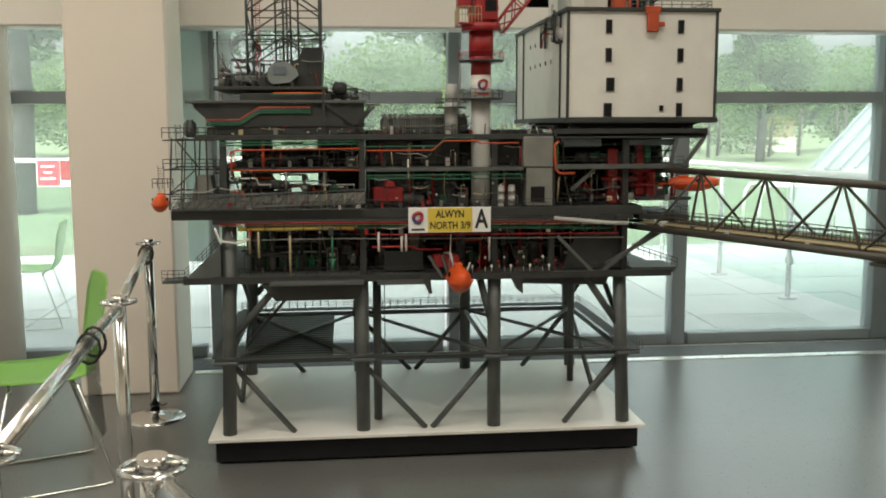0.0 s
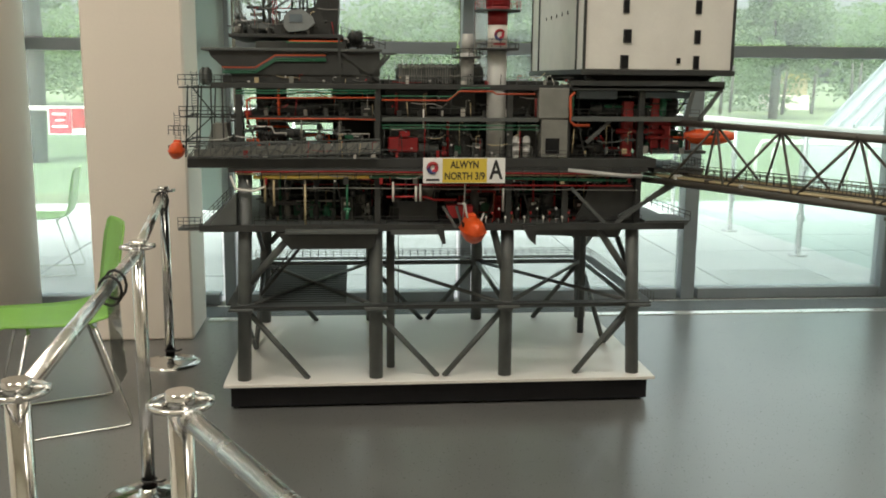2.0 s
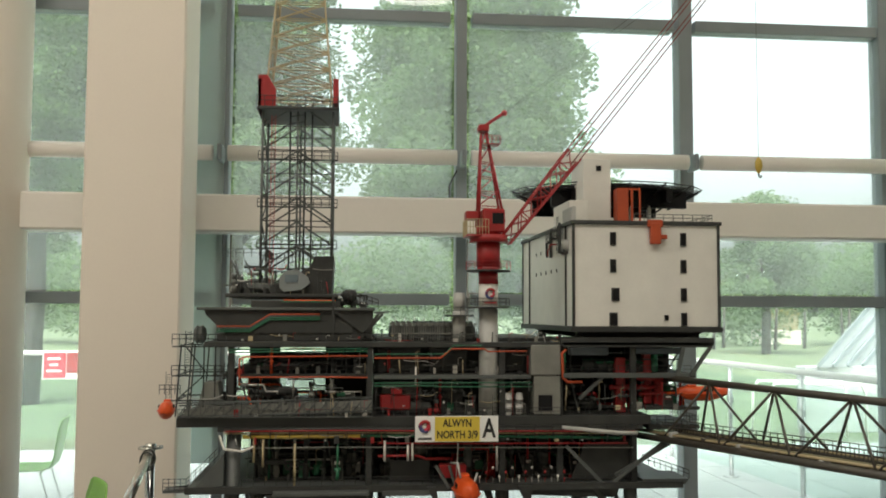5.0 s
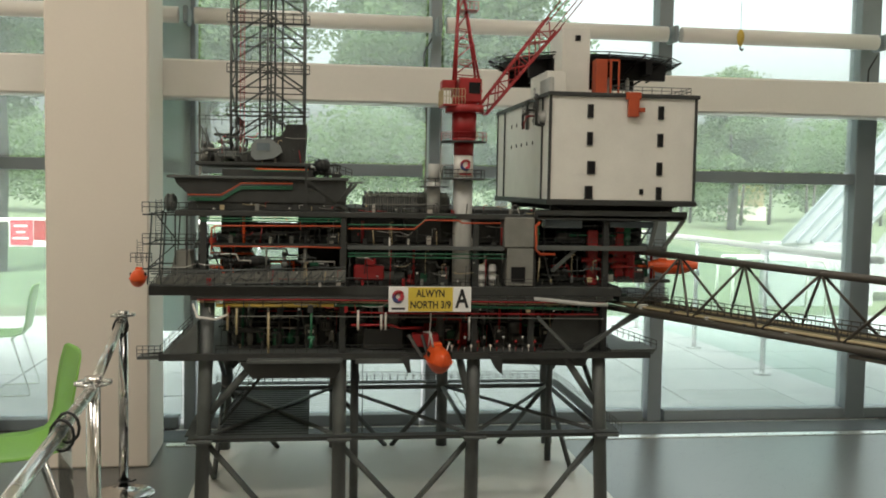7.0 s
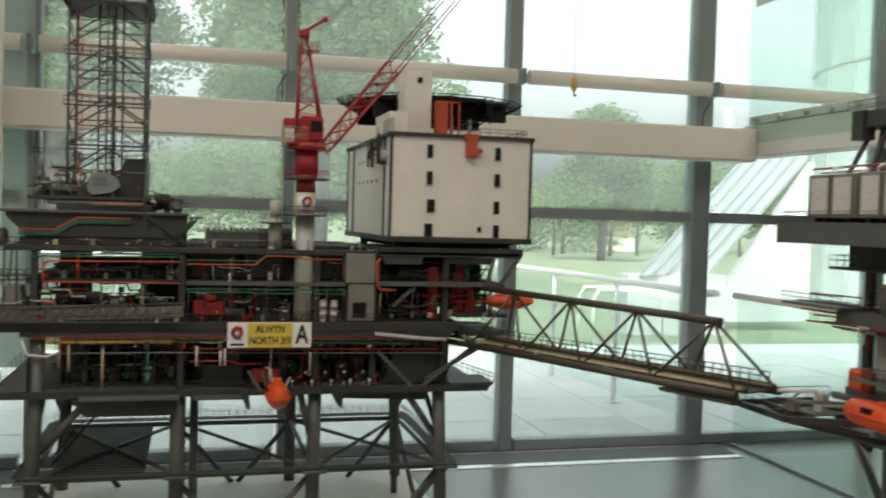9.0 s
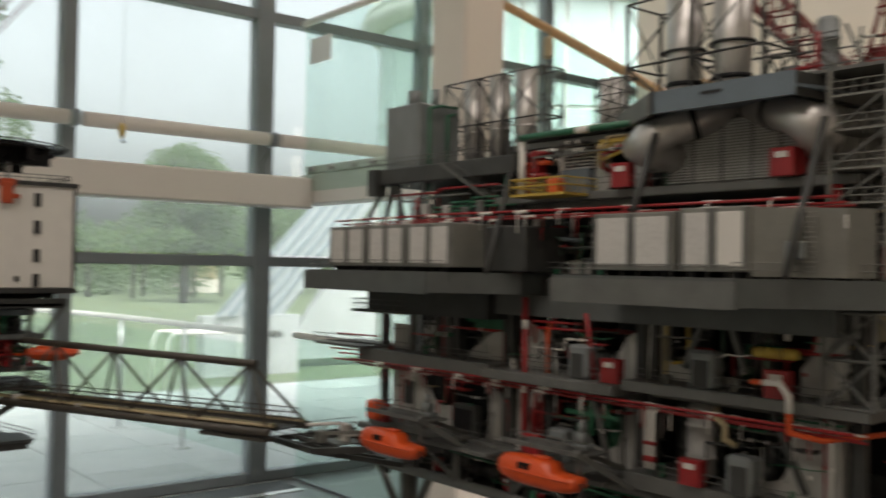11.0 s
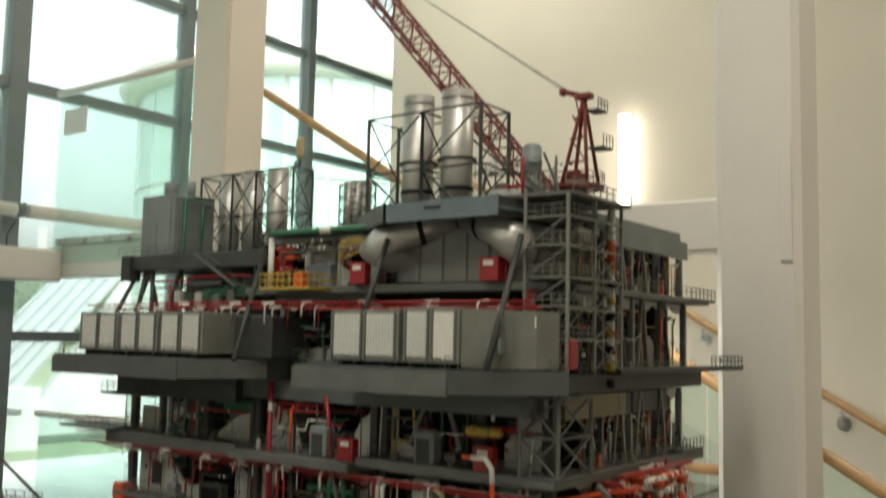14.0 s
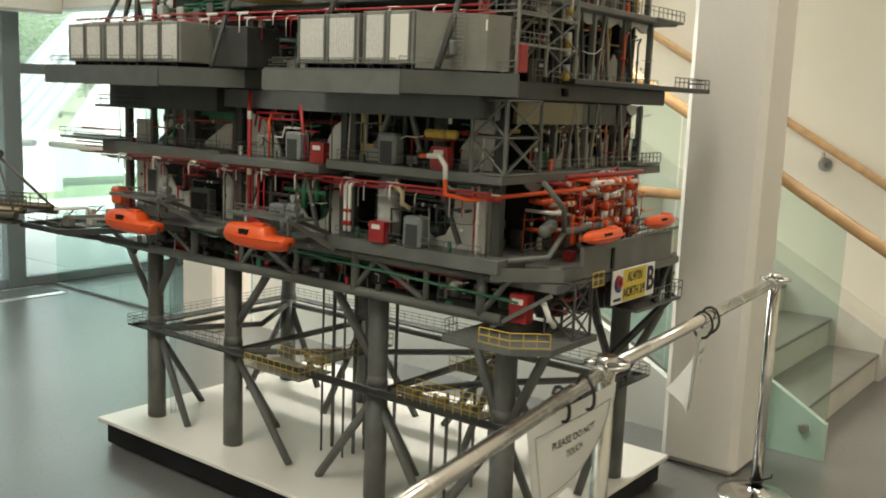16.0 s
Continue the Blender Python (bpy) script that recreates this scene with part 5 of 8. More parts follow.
fit_out(A, "y", 0.66, 0.8, 4.32, 4.4, 1.178, 1.35, 8, rnd, ("silver", "lgrey", "dark"), pale=False)
fit_out(A, "y", 0.96, 1.28, 4.32, 4.7, 1.178, 1.35, 16, rnd, ("dark", "red", "mgreen", "grey", "dark"), 0.3, pale=False)
fit_out(A, "y", 0.96, 1.55, 4.3, 4.7, 1.368, 1.49, 14, rnd, ("dark", "red", "mgreen", "grey", "dark"), 0.3, pale=False)
fit_out(A, "y", -0.68, -0.56, 4.32, 4.8, 1.178, 1.4, 8, rnd, ("dark", "grey", "dark"), 0.3, pale=False)

# named pipe runs on the front
def run(pts, r, mat, y=4.27):
    return part("pipe", G().pipe([(p[0], p[2] if len(p) > 2 else y, p[1]) for p in pts], r, 7), mat, A)


run([(-0.5, 1.092), (0.02, 1.092)], 0.009, "yellow")
run([(0.02, 1.092), (0.3, 1.092), (1.22, 1.075)], 0.007, "mgreen")
run([(0.1, 1.06), (0.35, 1.055), (1.25, 1.05)], 0.0035, "red")
run([(0.1, 1.0), (0.28, 1.0), (0.32, 0.985), (0.42, 0.985)], 0.005, "red", 4.285)
run([(-0.6, 1.1), (-0.58, 1.04), (-0.5, 1.03), (-0.45, 1.05)], 0.005, "white", 4.26)
for x, z0, z1, m in ((-0.27, 0.87, 1.08, "brass"), (-0.08, 0.93, 1.08, "mgreen"), (0.13, 0.98, 1.07, "white"), (0.235, 0.98, 1.05, "white"), (0.255, 0.98, 1.06, "white"), (0.64, 0.93, 1.04, "silver"), (-0.41, 0.96, 1.08, "brass"), (-0.45, 0.98, 1.09, "brass")):
    run([(x, z0), (x, z1)], 0.0055, m)
part("valve", G().cyl((-0.095, 4.262, 0.945), (-0.065, 4.262, 0.945), 0.008, 8).cyl((-0.082, 4.262, 0.9), (-0.078, 4.262, 0.945), 0.008, 8), "mgreen", A)
run([(-0.52, 1.33), (-0.52, 1.435), (-0.5, 1.445), (0.05, 1.45)], 0.0038, "dullorange")
run([(-0.52, 1.355), (-0.1, 1.355), (0.05, 1.352)], 0.0038, "dullorange")
run([(-0.57, 1.466), (0.05, 1.47)], 0.0035, "mgreen")
run([(-0.57, 1.478), (0.05, 1.482)], 0.003, "mgreen")
run([(0.08, 1.44), (0.38, 1.44), (0.43, 1.482), (0.58, 1.482), (0.6, 1.47), (0.78, 1.472)], 0.0038, "dullorange")
run([(0.08, 1.458), (0.4, 1.458), (0.44, 1.497), (0.57, 1.497)], 0.003, "mgreen")
run([(0.08, 1.315), (0.35, 1.315), (0.38, 1.31), (0.8, 1.31)], 0.003, "mgreen")
run([(0.08, 1.328), (0.8, 1.328)], 0.0028, "mgreen")
run([(0.965, 1.48), (0.945, 1.46), (0.95, 1.35), (0.97, 1.33), (1.04, 1.33)], 0.0065, "dullorange", 4.28)
run([(0.15, 1.37), (0.15, 1.47)], 0.008, "red", 4.38)
run([(0.27, 1.31), (0.27, 1.4)], 0.004, "white", 4.3)
part("fire_pump", G().cbox(0.11, 4.33, 1.2, 0.25, 4.38, 1.27, 0.006).cbox(0.16, 4.32, 1.27, 0.21, 4.36, 1.3, 0.004), "red", A)
fit_out(A, "y", 1.3, 1.54, 4.33, 4.5, 1.215, 1.35, 12, rnd, ("red", "red", "dark", "orange", "dark", "grey"), 0.12, pale=False)
fit_out(A, "y", 0.2, 1.28, 4.4, 4.5, 0.87, 1.12, 20, rnd, ("dark", "dark", "dark", "dark", "red", "grey", "dark"), 0.06, pale=False)
fit_out(A, "y", -0.5, 0.0, 4.42, 4.6, 0.87, 1.12, 18, rnd, ("brass", "grey", "grey", "dark", "dark", "midgrey"), 0.1, pale=False)
fit_out(A, "y", -0.55, 0.04, 4.31, 4.4, 1.25, 1.35, 14, rnd, ("midgrey", "dark", "silver", "grey"), 0.08, pale=False)
part("red_manifold", G().cbox(1.36, 4.37, 1.22, 1.4, 4.41, 1.47, 0.004).cbox(1.41, 4.36, 1.2, 1.45, 4.4, 1.33, 0.004).cyl((1.3, 4.35, 1.34), (1.5, 4.35, 1.34), 0.011, 10).cyl((1.33, 4.35, 1.27), (1.5, 4.35, 1.27), 0.009, 10), "red", A)
part("red_manifold", G().cbox(1.22, 4.36, 1.18, 1.27, 4.4, 1.44, 0.004).cbox(1.29, 4.38, 1.18, 1.33, 4.42, 1.36, 0.004).cyl((1.19, 4.36, 1.3), (1.42, 4.36, 1.3), 0.012, 10).cyl((1.25, 4.35, 1.36), (1.38, 4.35, 1.36), 0.01, 10), "red", A)
part("gas_bottle", vessel(G(), (1.41, 4.36, 1.37), (1.41, 4.36, 1.46), 0.016), "mgreen", A)
part("switch_house", G().cbox(0.8, 4.28, 1.36, 0.94, 4.46, 1.5, 0.004), "midgrey", A)
part("switch_house", G().cbox(0.815, 4.285, 1.18, 0.94, 4.46, 1.358, 0.004), "midgrey", A)
part("louvre", G().box(0.835, 4.281, 1.2, 0.9, 4.284, 1.27), "black", A)
for x in (0.7, 0.75):
    part("tank", vessel(G(), (x, 4.31, 1.178), (x, 4.31, 1.28), 0.017), "lgrey", A)
# boom truss lying along the front
g = G()
for y in (4.235, 4.275):
    for z in (1.185, 1.245):
        g.cyl((-0.78, y, z - 0.015 * (y > 4.25)), (0.07, y, z + 0.02), 0.003, 5)
for i in range(17):
    x = -0.78 + i * 0.05
    g.cyl((x, 4.235, 1.185), (x + 0.05, 4.235, 1.25), 0.002, 4).cyl((x + 0.05, 4.235, 1.25), (x + 0.05, 4.235, 1.188), 0.0015, 4).cyl((x, 4.275, 1.18), (x + 0.05, 4.275, 1.24), 0.002, 4)
part("flare_boom", g, "grey", A)
part("boom_cradle", G().prism([(-0.76, 1.185), (0.07, 1.2), (0.07, 1.25), (-0.35, 1.24), (-0.76, 1.215)], "y", 4.28, 4.295), "midgrey", A)
part("boom_walk", G().box(-0.74, 4.24, 1.178, 0.06, 4.278, 1.183).rail([(-0.74, 4.232, 1.21), (0.07, 4.232, 1.24)], 0.03, 0.04, 0.001), "grey", A)
# left end frames and ladders
g = G()
for x, y in ((-0.8, 4.3), (-0.74, 4.3), (-0.68, 4.3), (-0.72, 4.6), (-0.63, 4.3), (-0.8, 4.6)):
    g.beam((x, y, 1.18), (x + (0.02 if x < -0.7 else 0), y, 1.5), 0.006)
for z in (1.25, 1.36, 1.49):
    g.beam((-0.82, 4.3, z), (-0.6, 4.3, z), 0.006).beam((-0.8, 4.3, z), (-0.8, 4.7, z), 0.006).beam((-0.82, 4.6, z), (-0.6, 4.6, z), 0.006)
g.beam((-0.8, 4.3, 1.25), (-0.68, 4.3, 1.36), 0.005).beam((-0.76, 4.3, 1.49), (-0.66, 4.3, 1.36), 0.005)
part("end_frame", g, "dark", A)
part("ladder", ladder(ladder(G(), (-0.83, 4.29, 1.25), 1.38, 0.025, (1, 0, 0)), (-0.75, 4.29, 1.36), 1.56, 0.025, (1, 0, 0)), "dark", A)
part("end_rail", G().rail([(-0.87, 4.29, 1.28), (-0.78, 4.29, 1.28)], 0.04, 0.022).rail([(-0.82, 4.29, 1.5), (-0.6, 4.29, 1.5)], 0.045, 0.03).rail([(-0.82, 4.29, 1.366), (-0.6, 4.29, 1.366)], 0.04, 0.03), "dark", A)
part("gantry_tank", vessel(G(), (-0.76, 4.5, 1.54), (-0.7, 4.5, 1.54), 0.04), "grey", A)
part("hopper", G().prism([(-0.71, 1.2), (-0.6, 1.2), (-0.62, 1.33), (-0.68, 1.33)], "y", 4.31, 4.45), "midgrey", A)
lifeboat(A, (-0.83, 4.25, 1.215), radians(95), 0.17, wide=0.2, high=0.23)
# middle lifeboat seen bow on
lifeboat(A, (0.483, 4.14, 0.868), radians(92), 0.26, wide=0.2, high=0.23)
part("davit", G().pipe([(0.43, 4.27, 0.97), (0.45, 4.18, 0.98), (0.46, 4.15, 0.92)], 0.005, 6).pipe([(0.55, 4.27, 0.92), (0.54, 4.2, 0.93), (0.52, 4.15, 0.9)], 0.005, 6).cyl((0.45, 4.25, 0.87), (0.46, 4.25, 1.06), 0.003, 6), "lgrey", A)
part("davit_frame", G().beam((0.36, 4.26, 0.96), (0.42, 4.24, 0.86), 0.012).beam((0.42, 4.26, 0.96), (0.45, 4.24, 0.86), 0.01), "grey", A)
part("winch_house", G().cbox(0.38, 4.27, 0.9, 0.5, 4.33, 0.96, 0.004), "red", A)
for i in range(14):
    x = 0.56 + i * 0.03
    part("fitting", G().ball((x, 4.262, 0.905 + 0.02 * (i % 3)), 0.006, 0.006, 0.008, 6, 5).cyl((x, 4.262, 0.88), (x, 4.262, 0.9), 0.002, 5), ("white", "red", "silver")[i % 3], A)
lifeboat(A, (1.62, 4.3, 1.275), radians(176), 0.24, wide=0.15, high=0.15)
part("boat_deck", G().box(1.34, 4.28, 1.2, 1.6, 4.6, 1.215), "dark", A)
part("boat_deck", G().box(1.36, 4.3, 1.108, 1.6, 4.75, 1.13).rail([(1.36, 4.3, 1.13), (1.6, 4.3, 1.13), (1.6, 4.7, 1.13)], 0.04, 0.04, 0.0015), "dark", A)
# black sheets added to darken the open right end
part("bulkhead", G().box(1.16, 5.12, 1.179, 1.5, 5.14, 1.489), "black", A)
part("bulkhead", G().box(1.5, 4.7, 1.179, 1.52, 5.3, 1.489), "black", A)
part("plant_skid", G().cbox(1.44, 4.42, 1.216, 1.54, 4.6, 1.3, 0.004).cyl((1.42, 4.45, 1.33), (1.56, 4.45, 1.33), 0.012, 8), "mgreen", A)
# right hand braces and wing deck
for a, b in (((0.96, 4.27, 1.04), (1.14, 4.27, 0.86)), ((1.47, 4.27, 1.09), (1.16, 4.27, 0.86)), ((1.52, 4.27, 1.09), (1.2, 4.3, 0.9)), ((1.52, 4.27, 1.49), (1.49, 4.27, 1.36)), ((1.66, 4.28, 1.5), (1.56, 4.28, 1.36)), ((1.03, 4.3, 1.25), (1.14, 4.3, 1.35))):
    part("brace", G().beam(a, b, 0.016), "grey", A)
part("side_plate", G().prism([(1.0, 0.877), (1.3, 0.877), (1.3, 1.06), (1.06, 1.04)], "y", 4.33, 4.345), "dark", A)
part("side_plate", G().box(0.16, 4.36, 0.877, 0.34, 4.37, 0.97), "dark", A)
part("wing_deck", G().prism([(1.32, 0.86), (1.52, 0.86), (1.54, 0.885), (1.32, 0.885)], "y", 4.27, 4.5), "grey", A)
part("wing_rail", G().rail([(1.32, 4.27, 0.96), (1.54, 4.27, 0.885)], 0.04, 0.03), "dark", A)
part("pipe", G().pipe([(0.94, 4.255, 1.125), (1.2, 4.25, 1.1), (1.29, 4.25, 1.098)], 0.01, 8), "lgrey", A)
# deck edge rails
part("deck_rail", G().rail([(-0.5, 4.265, 0.876), (0.4, 4.265, 0.876)], 0.036, 0.05, 0.0012).rail([(0.75, 4.265, 0.876), (1.3, 4.265, 0.876)], 0.036, 0.05, 0.0012), "dark", A)
part("deck_rail", G().rail([(0.08, 4.27, 1.178), (1.34, 4.27, 1.178)], 0.036, 0.045, 0.0012), "dark", A)
part("deck_rail", G().rail([(0.08, 4.33, 1.366), (0.8, 4.33, 1.366)], 0.036, 0.045, 0.0012).rail([(-0.6, 4.33, 1.366), (0.05, 4.33, 1.366)], 0.036, 0.045, 0.0012).rail([(0.95, 4.28, 1.368), (1.56, 4.28, 1.368)], 0.036, 0.045, 0.0012), "dark", A)
part("deck_rail", G().rail([(0.07, 4.3, 1.512), (0.56, 4.3, 1.512)], 0.036, 0.045, 0.0012).rail([(0.66, 4.3, 1.512), (0.96, 4.3, 1.512)], 0.036, 0.045, 0.0012), "grey", A)
part("edge_strip", G().box(0.08, 4.285, 1.345, 0.8, 4.33, 1.362).box(0.95, 4.27, 1.35, 1.55, 4.28, 1.372), "grey", A)
for z, m, r, y in ((1.125, "dark", 0.006, 4.255), (1.108, "brass", 0.004, 4.262), (1.118, "red", 0.003, 4.25), (1.04, "midgrey", 0.003, 4.28)):
    run([(-0.58, z), (-0.1, z + 0.002), (0.4, z - 0.004), (1.28, z - 0.012)], r, m, y)
for x in range(22):
    part("hanger", G().box(-0.55 + 0.085 * x, 4.248, 1.085, -0.547 + 0.085 * x, 4.262, 1.135), "dark", A)
part("deck_rail", G().rail([(-0.78, 4.236, 1.178), (0.07, 4.236, 1.178)], 0.04, 0.05, 0.0011), "midgrey", A)
model_sign(A, Matrix.Translation((0.4465, 4.185, 1.131)), "A")
part("sign_bracket", G().beam((0.33, 4.19, 1.13), (0.33, 4.27, 1.14), 0.008).beam((0.56, 4.19, 1.13), (0.56, 4.27, 1.14), 0.008), "dark", A)

# small fittings along the deck edges
for u0, u1, d, z0, z1, n in ((-0.5, 0.3, 4.42, 0.87, 1.09, 36), (0.6, 1.3, 4.4, 0.87, 1.07, 24), (-0.55, 0.3, 4.25, 1.06, 1.12, 26), (0.6, 1.3, 4.25, 1.06, 1.11, 20), (-0.75, 0.05, 4.232, 1.178, 1.3, 50), (0.08, 0.8, 4.28, 1.178, 1.35, 40), (0.96, 1.5, 4.27, 1.2, 1.34, 30), (-0.6, 0.05, 4.31, 1.366, 1.48, 36), (0.08, 0.8, 4.31, 1.366, 1.48, 36), (0.1, 0.95, 4.29, 1.512, 1.56, 34), (-0.6, 0.05, 4.37, 1.512, 1.55, 20), (-0.58, -0.12, 4.43, 1.732, 1.86, 26)):
    clutter(A, "y", u0, u1, d, z0, z1, n, rnd, ("dark", "midgrey", "grey", "dark", "brass", "dark", "silver", "red", "dark"))

# drill floor block
part("substructure", G().prism([(-0.7, 1.655), (-0.69, 1.63), (-0.6, 1.545), (0.075, 1.545), (0.075, 1.655)], "y", 4.4, 5.2), "dark", A)
part("skid_base", G().cbox(-0.64, 4.4, 1.512, 0.07, 5.2, 1.546, 0.003), "dark", A)
part("top_plate", G().cbox(-0.73, 4.38, 1.655, 0.085, 5.2, 1.668, 0.002), "grey", A)
part("bracket", G().beam((0.08, 4.41, 1.645), (0.15, 4.41, 1.648), 0.009).beam((0.075, 4.41, 1.6), (0.1, 4.41, 1.645), 0.007), "grey", A)
for k, (m, r) in enumerate((("dullorange", 0.0038), ("grey", 0.003), ("mgreen", 0.0035), ("mgreen", 0.0035))):
    z = 0.008 * k
    part("pipe", G().pipe([(-0.64, 4.385, 1.58 - z), (-0.49, 4.385, 1.58 - z), (-0.4, 4.385, 1.635 - z), (-0.17, 4.385, 1.637 - z)], r, 6), m, A)
part("ribbed_side", G().box(-0.55, 4.392, 1.55, -0.02, 4.4, 1.6), "dark", A)
for a, b in (((-0.1, 4.39, 1.65), (0.08, 4.39, 1.52)), ((0.05, 4.39, 1.56), (0.12, 4.39, 1.64)), ((-0.11, 4.385, 1.24), (-0.11, 4.385, 1.72)), ((0.0, 4.39, 1.5), (0.1, 4.39, 1.64))):
    part("strut", G().beam(a, b, 0.012), "dark", A)
part("pipe_rack", G().cbox(-0.49, 4.42, 1.668, -0.08, 5.0, 1.7, 0.002), "dark", A)
for k in range(5):
    part("pipe", G().cyl((-0.35 + 0.01 * k, 4.405 + 0.012 * k, 1.695 + 0.006 * (k % 2)), (-0.1, 4.405 + 0.012 * k, 1.695 + 0.006 * (k % 2)), 0.004, 6), ("mgreen", "orange", "dark", "mgreen", "grey")[k], A)
part("drill_deck", G().cbox(-0.61, 4.42, 1.715, -0.09, 5.1, 1.732, 0.003), "dark", A)
part("drill_house", G().prism([(-0.4, 1.732), (-0.12, 1.732), (-0.11, 1.91), (-0.2, 1.91), (-0.22, 1.86), (-0.42, 1.76)], "y", 4.45, 4.9), "dark", A)
for i in range(14):
    part("cladding_rib", G().box(-0.38 + i * 0.019, 4.444, 1.735, -0.376 + i * 0.019, 4.4505, 1.78 + (0.12 if i > 9 else 0.0)), "dark", A)
part("cab", G().prism([(-0.36, 1.76), (-0.34, 1.74), (-0.26, 1.75), (-0.22, 1.78), (-0.23, 1.81), (-0.27, 1.84), (-0.33, 1.84), (-0.36, 1.81)], "y", 4.41, 4.46), "slate", A)
part("cab_window", G().box(-0.335, 4.406, 1.785, -0.275, 4.4095, 1.82), "bluegrey", A)
fit_out(A, "y", -0.6, -0.4, 4.44, 4.8, 1.732, 1.9, 26, rnd, ("dark", "grey", "grey", "midgrey"), 0.3, pale=False)
fit_out(A, "y", -0.12, 0.05, 4.5, 4.7, 1.668, 1.76, 8, rnd, ("dark", "grey"), 0.2)
part("drum", vessel(G(), (-0.07, 4.5, 1.725), (0.0, 4.5, 1.725), 0.03), "dark", A)
part("deck_rail", G().rail([(-0.6, 4.43, 1.9), (-0.42, 4.43, 1.9), (-0.42, 4.8, 1.9)], 0.04, 0.04).rail([(-0.1, 4.43, 1.732), (0.1, 4.43, 1.67)], 0.036, 0.03).rail([(-0.45, 4.43, 1.86), (-0.12, 4.43, 1.9)], 0.05, 0.035), "dark", A)
# derrick
DX0, DX1, DY0, DY1 = -0.462, -0.125, 4.55, 4.85
# square mast with chevron bracing either side of a middle post
xm, nb = (DX0 + DX1) / 2, 8
for y in (DY0, DY1):
    for x in (DX0, xm, DX1):
        part("mast_post", G().cyl((x, y, 1.74), (x, y, 2.66), 0.0065 if x != xm else 0.005, 6), "grey", A)
for i in range(nb):
    z, h = 1.74 + i * 0.92 / nb, 0.92 / nb
    for y in (DY0, DY1):
        if y == DY0 or i % 2:
            part("mast_brace", G().pipe([(DX0, y, z), (xm, y, z + h * 0.97), (DX1, y, z)], 0.0045, 5), "grey", A)
        part("mast_bar", G().cyl((DX0, y, z), (DX1, y, z), 0.003, 5), "dark", A)
    for x in (DX0, DX1):
        part("mast_brace", G().cyl((x, DY0 if i % 2 else DY1, z), (x, DY1 if i % 2 else DY0, z + h), 0.0035, 5), "dark", A)
g = G()
for x in (-0.33, -0.26, -0.225):
    g.cyl((x, 4.56, 1.74), (x, 4.56, 2.66), 0.0045, 6)
for i in range(26):
    z = 1.78 + i * 0.034
    g.cyl((-0.33, 4.56, z), (-0.26, 4.6, z + 0.02), 0.0022, 4)
part("drill_guide", g, "dark", A)
part("ladder", ladder(G(), (-0.41, 4.545, 1.78), 2.6, 0.02, (1, 0, 0), 0.0013), "red", A)
g = G()
for z in (1.95, 2.15, 2.38):
    g.box(-0.48, 4.53, z, -0.1, 4.56, z + 0.004)
    g.rail([(-0.48, 4.53, z), (-0.1, 4.53, z)], 0.04, 0.04)
part("derrick_gallery", g, "dark", A)
part("crown_deck", G().cbox(-0.49, 4.5, 2.62, -0.1, 4.9, 2.635, 0.002), "dark", A)
part("deck_rail", G().rail([(-0.49, 4.5, 2.635), (-0.1, 4.5, 2.635), (-0.1, 4.9, 2.635)], 0.05, 0.04), "dark", A)
part("wind_wall", G().prism([(-0.485, 2.64), (-0.4, 2.62), (-0.4, 2.72), (-0.44, 2.79), (-0.485, 2.79)], "y", 4.52, 4.545).box(-0.485, 4.52, 2.62, -0.47, 4.86, 2.77), "red", A)
part("wind_wall", G().box(-0.125, 4.52, 2.66, -0.1, 4.86, 2.78), "red", A)
part("derrick_top", lattice(G(), (-0.455, -0.13, 4.55, 4.85), (-0.36, -0.22, 4.63, 4.77), 2.66, 3.75, 13, 0.003), "brass", A, "sandy painted upper mast")

# pedestal crane
cx, cy = 0.61, 4.34
part("crane_pedestal", G().cyl((cx, cy, 1.178), (cx, cy, 1.68), 0.045, 20), "lgrey", A)
part("crane_band", G().cyl((cx, cy, 1.68), (cx, cy, 1.78), 0.0455, 20), "white", A, "white band with a roundel")
for col, a0, a1, r in (("red", 30, 190, 0.021), ("signblue", 150, 300, 0.021), ("redsign", 260, 400, 0.014)):
    pts = [(cx + 0.005 + r * math.cos(radians(a0 + (a1 - a0) * i / 10)), cy - 0.047, 1.735 + r * math.sin(radians(a0 + (a1 - a0) * i / 10))) for i in range(11)]
    part("roundel", G().pipe(pts, 0.0065, 5), col, A)
part("roundel", G().box(cx - 0.025, cy - 0.0475, 1.69, cx + 0.03, cy - 0.0465, 1.7), "red", A)
part("crane_column", G().cyl((cx, cy, 1.78), (cx, cy, 1.84), 0.046, 20, 0.046).cyl((cx, cy, 1.84), (cx, cy, 1.86), 0.046, 20, 0.056).cyl((cx, cy, 1.86), (cx, cy, 1.98), 0.056, 20), "red", A)
for z, r in ((1.668, 0.1), (1.838, 0.105)):
    part("gallery", G().cyl((cx, cy, z), (cx, cy, z + 0.008), r, 16), "dark", A)
    ring = [(cx + r * math.cos(k * 0.3927), cy + r * math.sin(k * 0.3927), z + 0.008) for k in range(17)]
    part("gallery_rail", G().rail(ring, 0.038, 0.06, 0.0014), "dark" if z < 1.8 else "red", A)
part("slew_ring", G().cyl((cx, cy, 1.975), (cx, cy, 2.01), 0.09, 18).cyl((cx, cy, 2.01), (cx, cy, 2.05), 0.06, 16), "red", A)
part("crane_cab", G().cbox(0.575, 4.28, 2.02, 0.68, 4.4, 2.13, 0.006), "red", A)
part("cab_window", G().box(0.62, 4.276, 2.06, 0.672, 4.2795, 2.11), "black", A)
part("machinery_deck", G().cbox(0.5, 4.26, 2.0, 0.6, 4.42, 2.008, 0.001), "red", A)
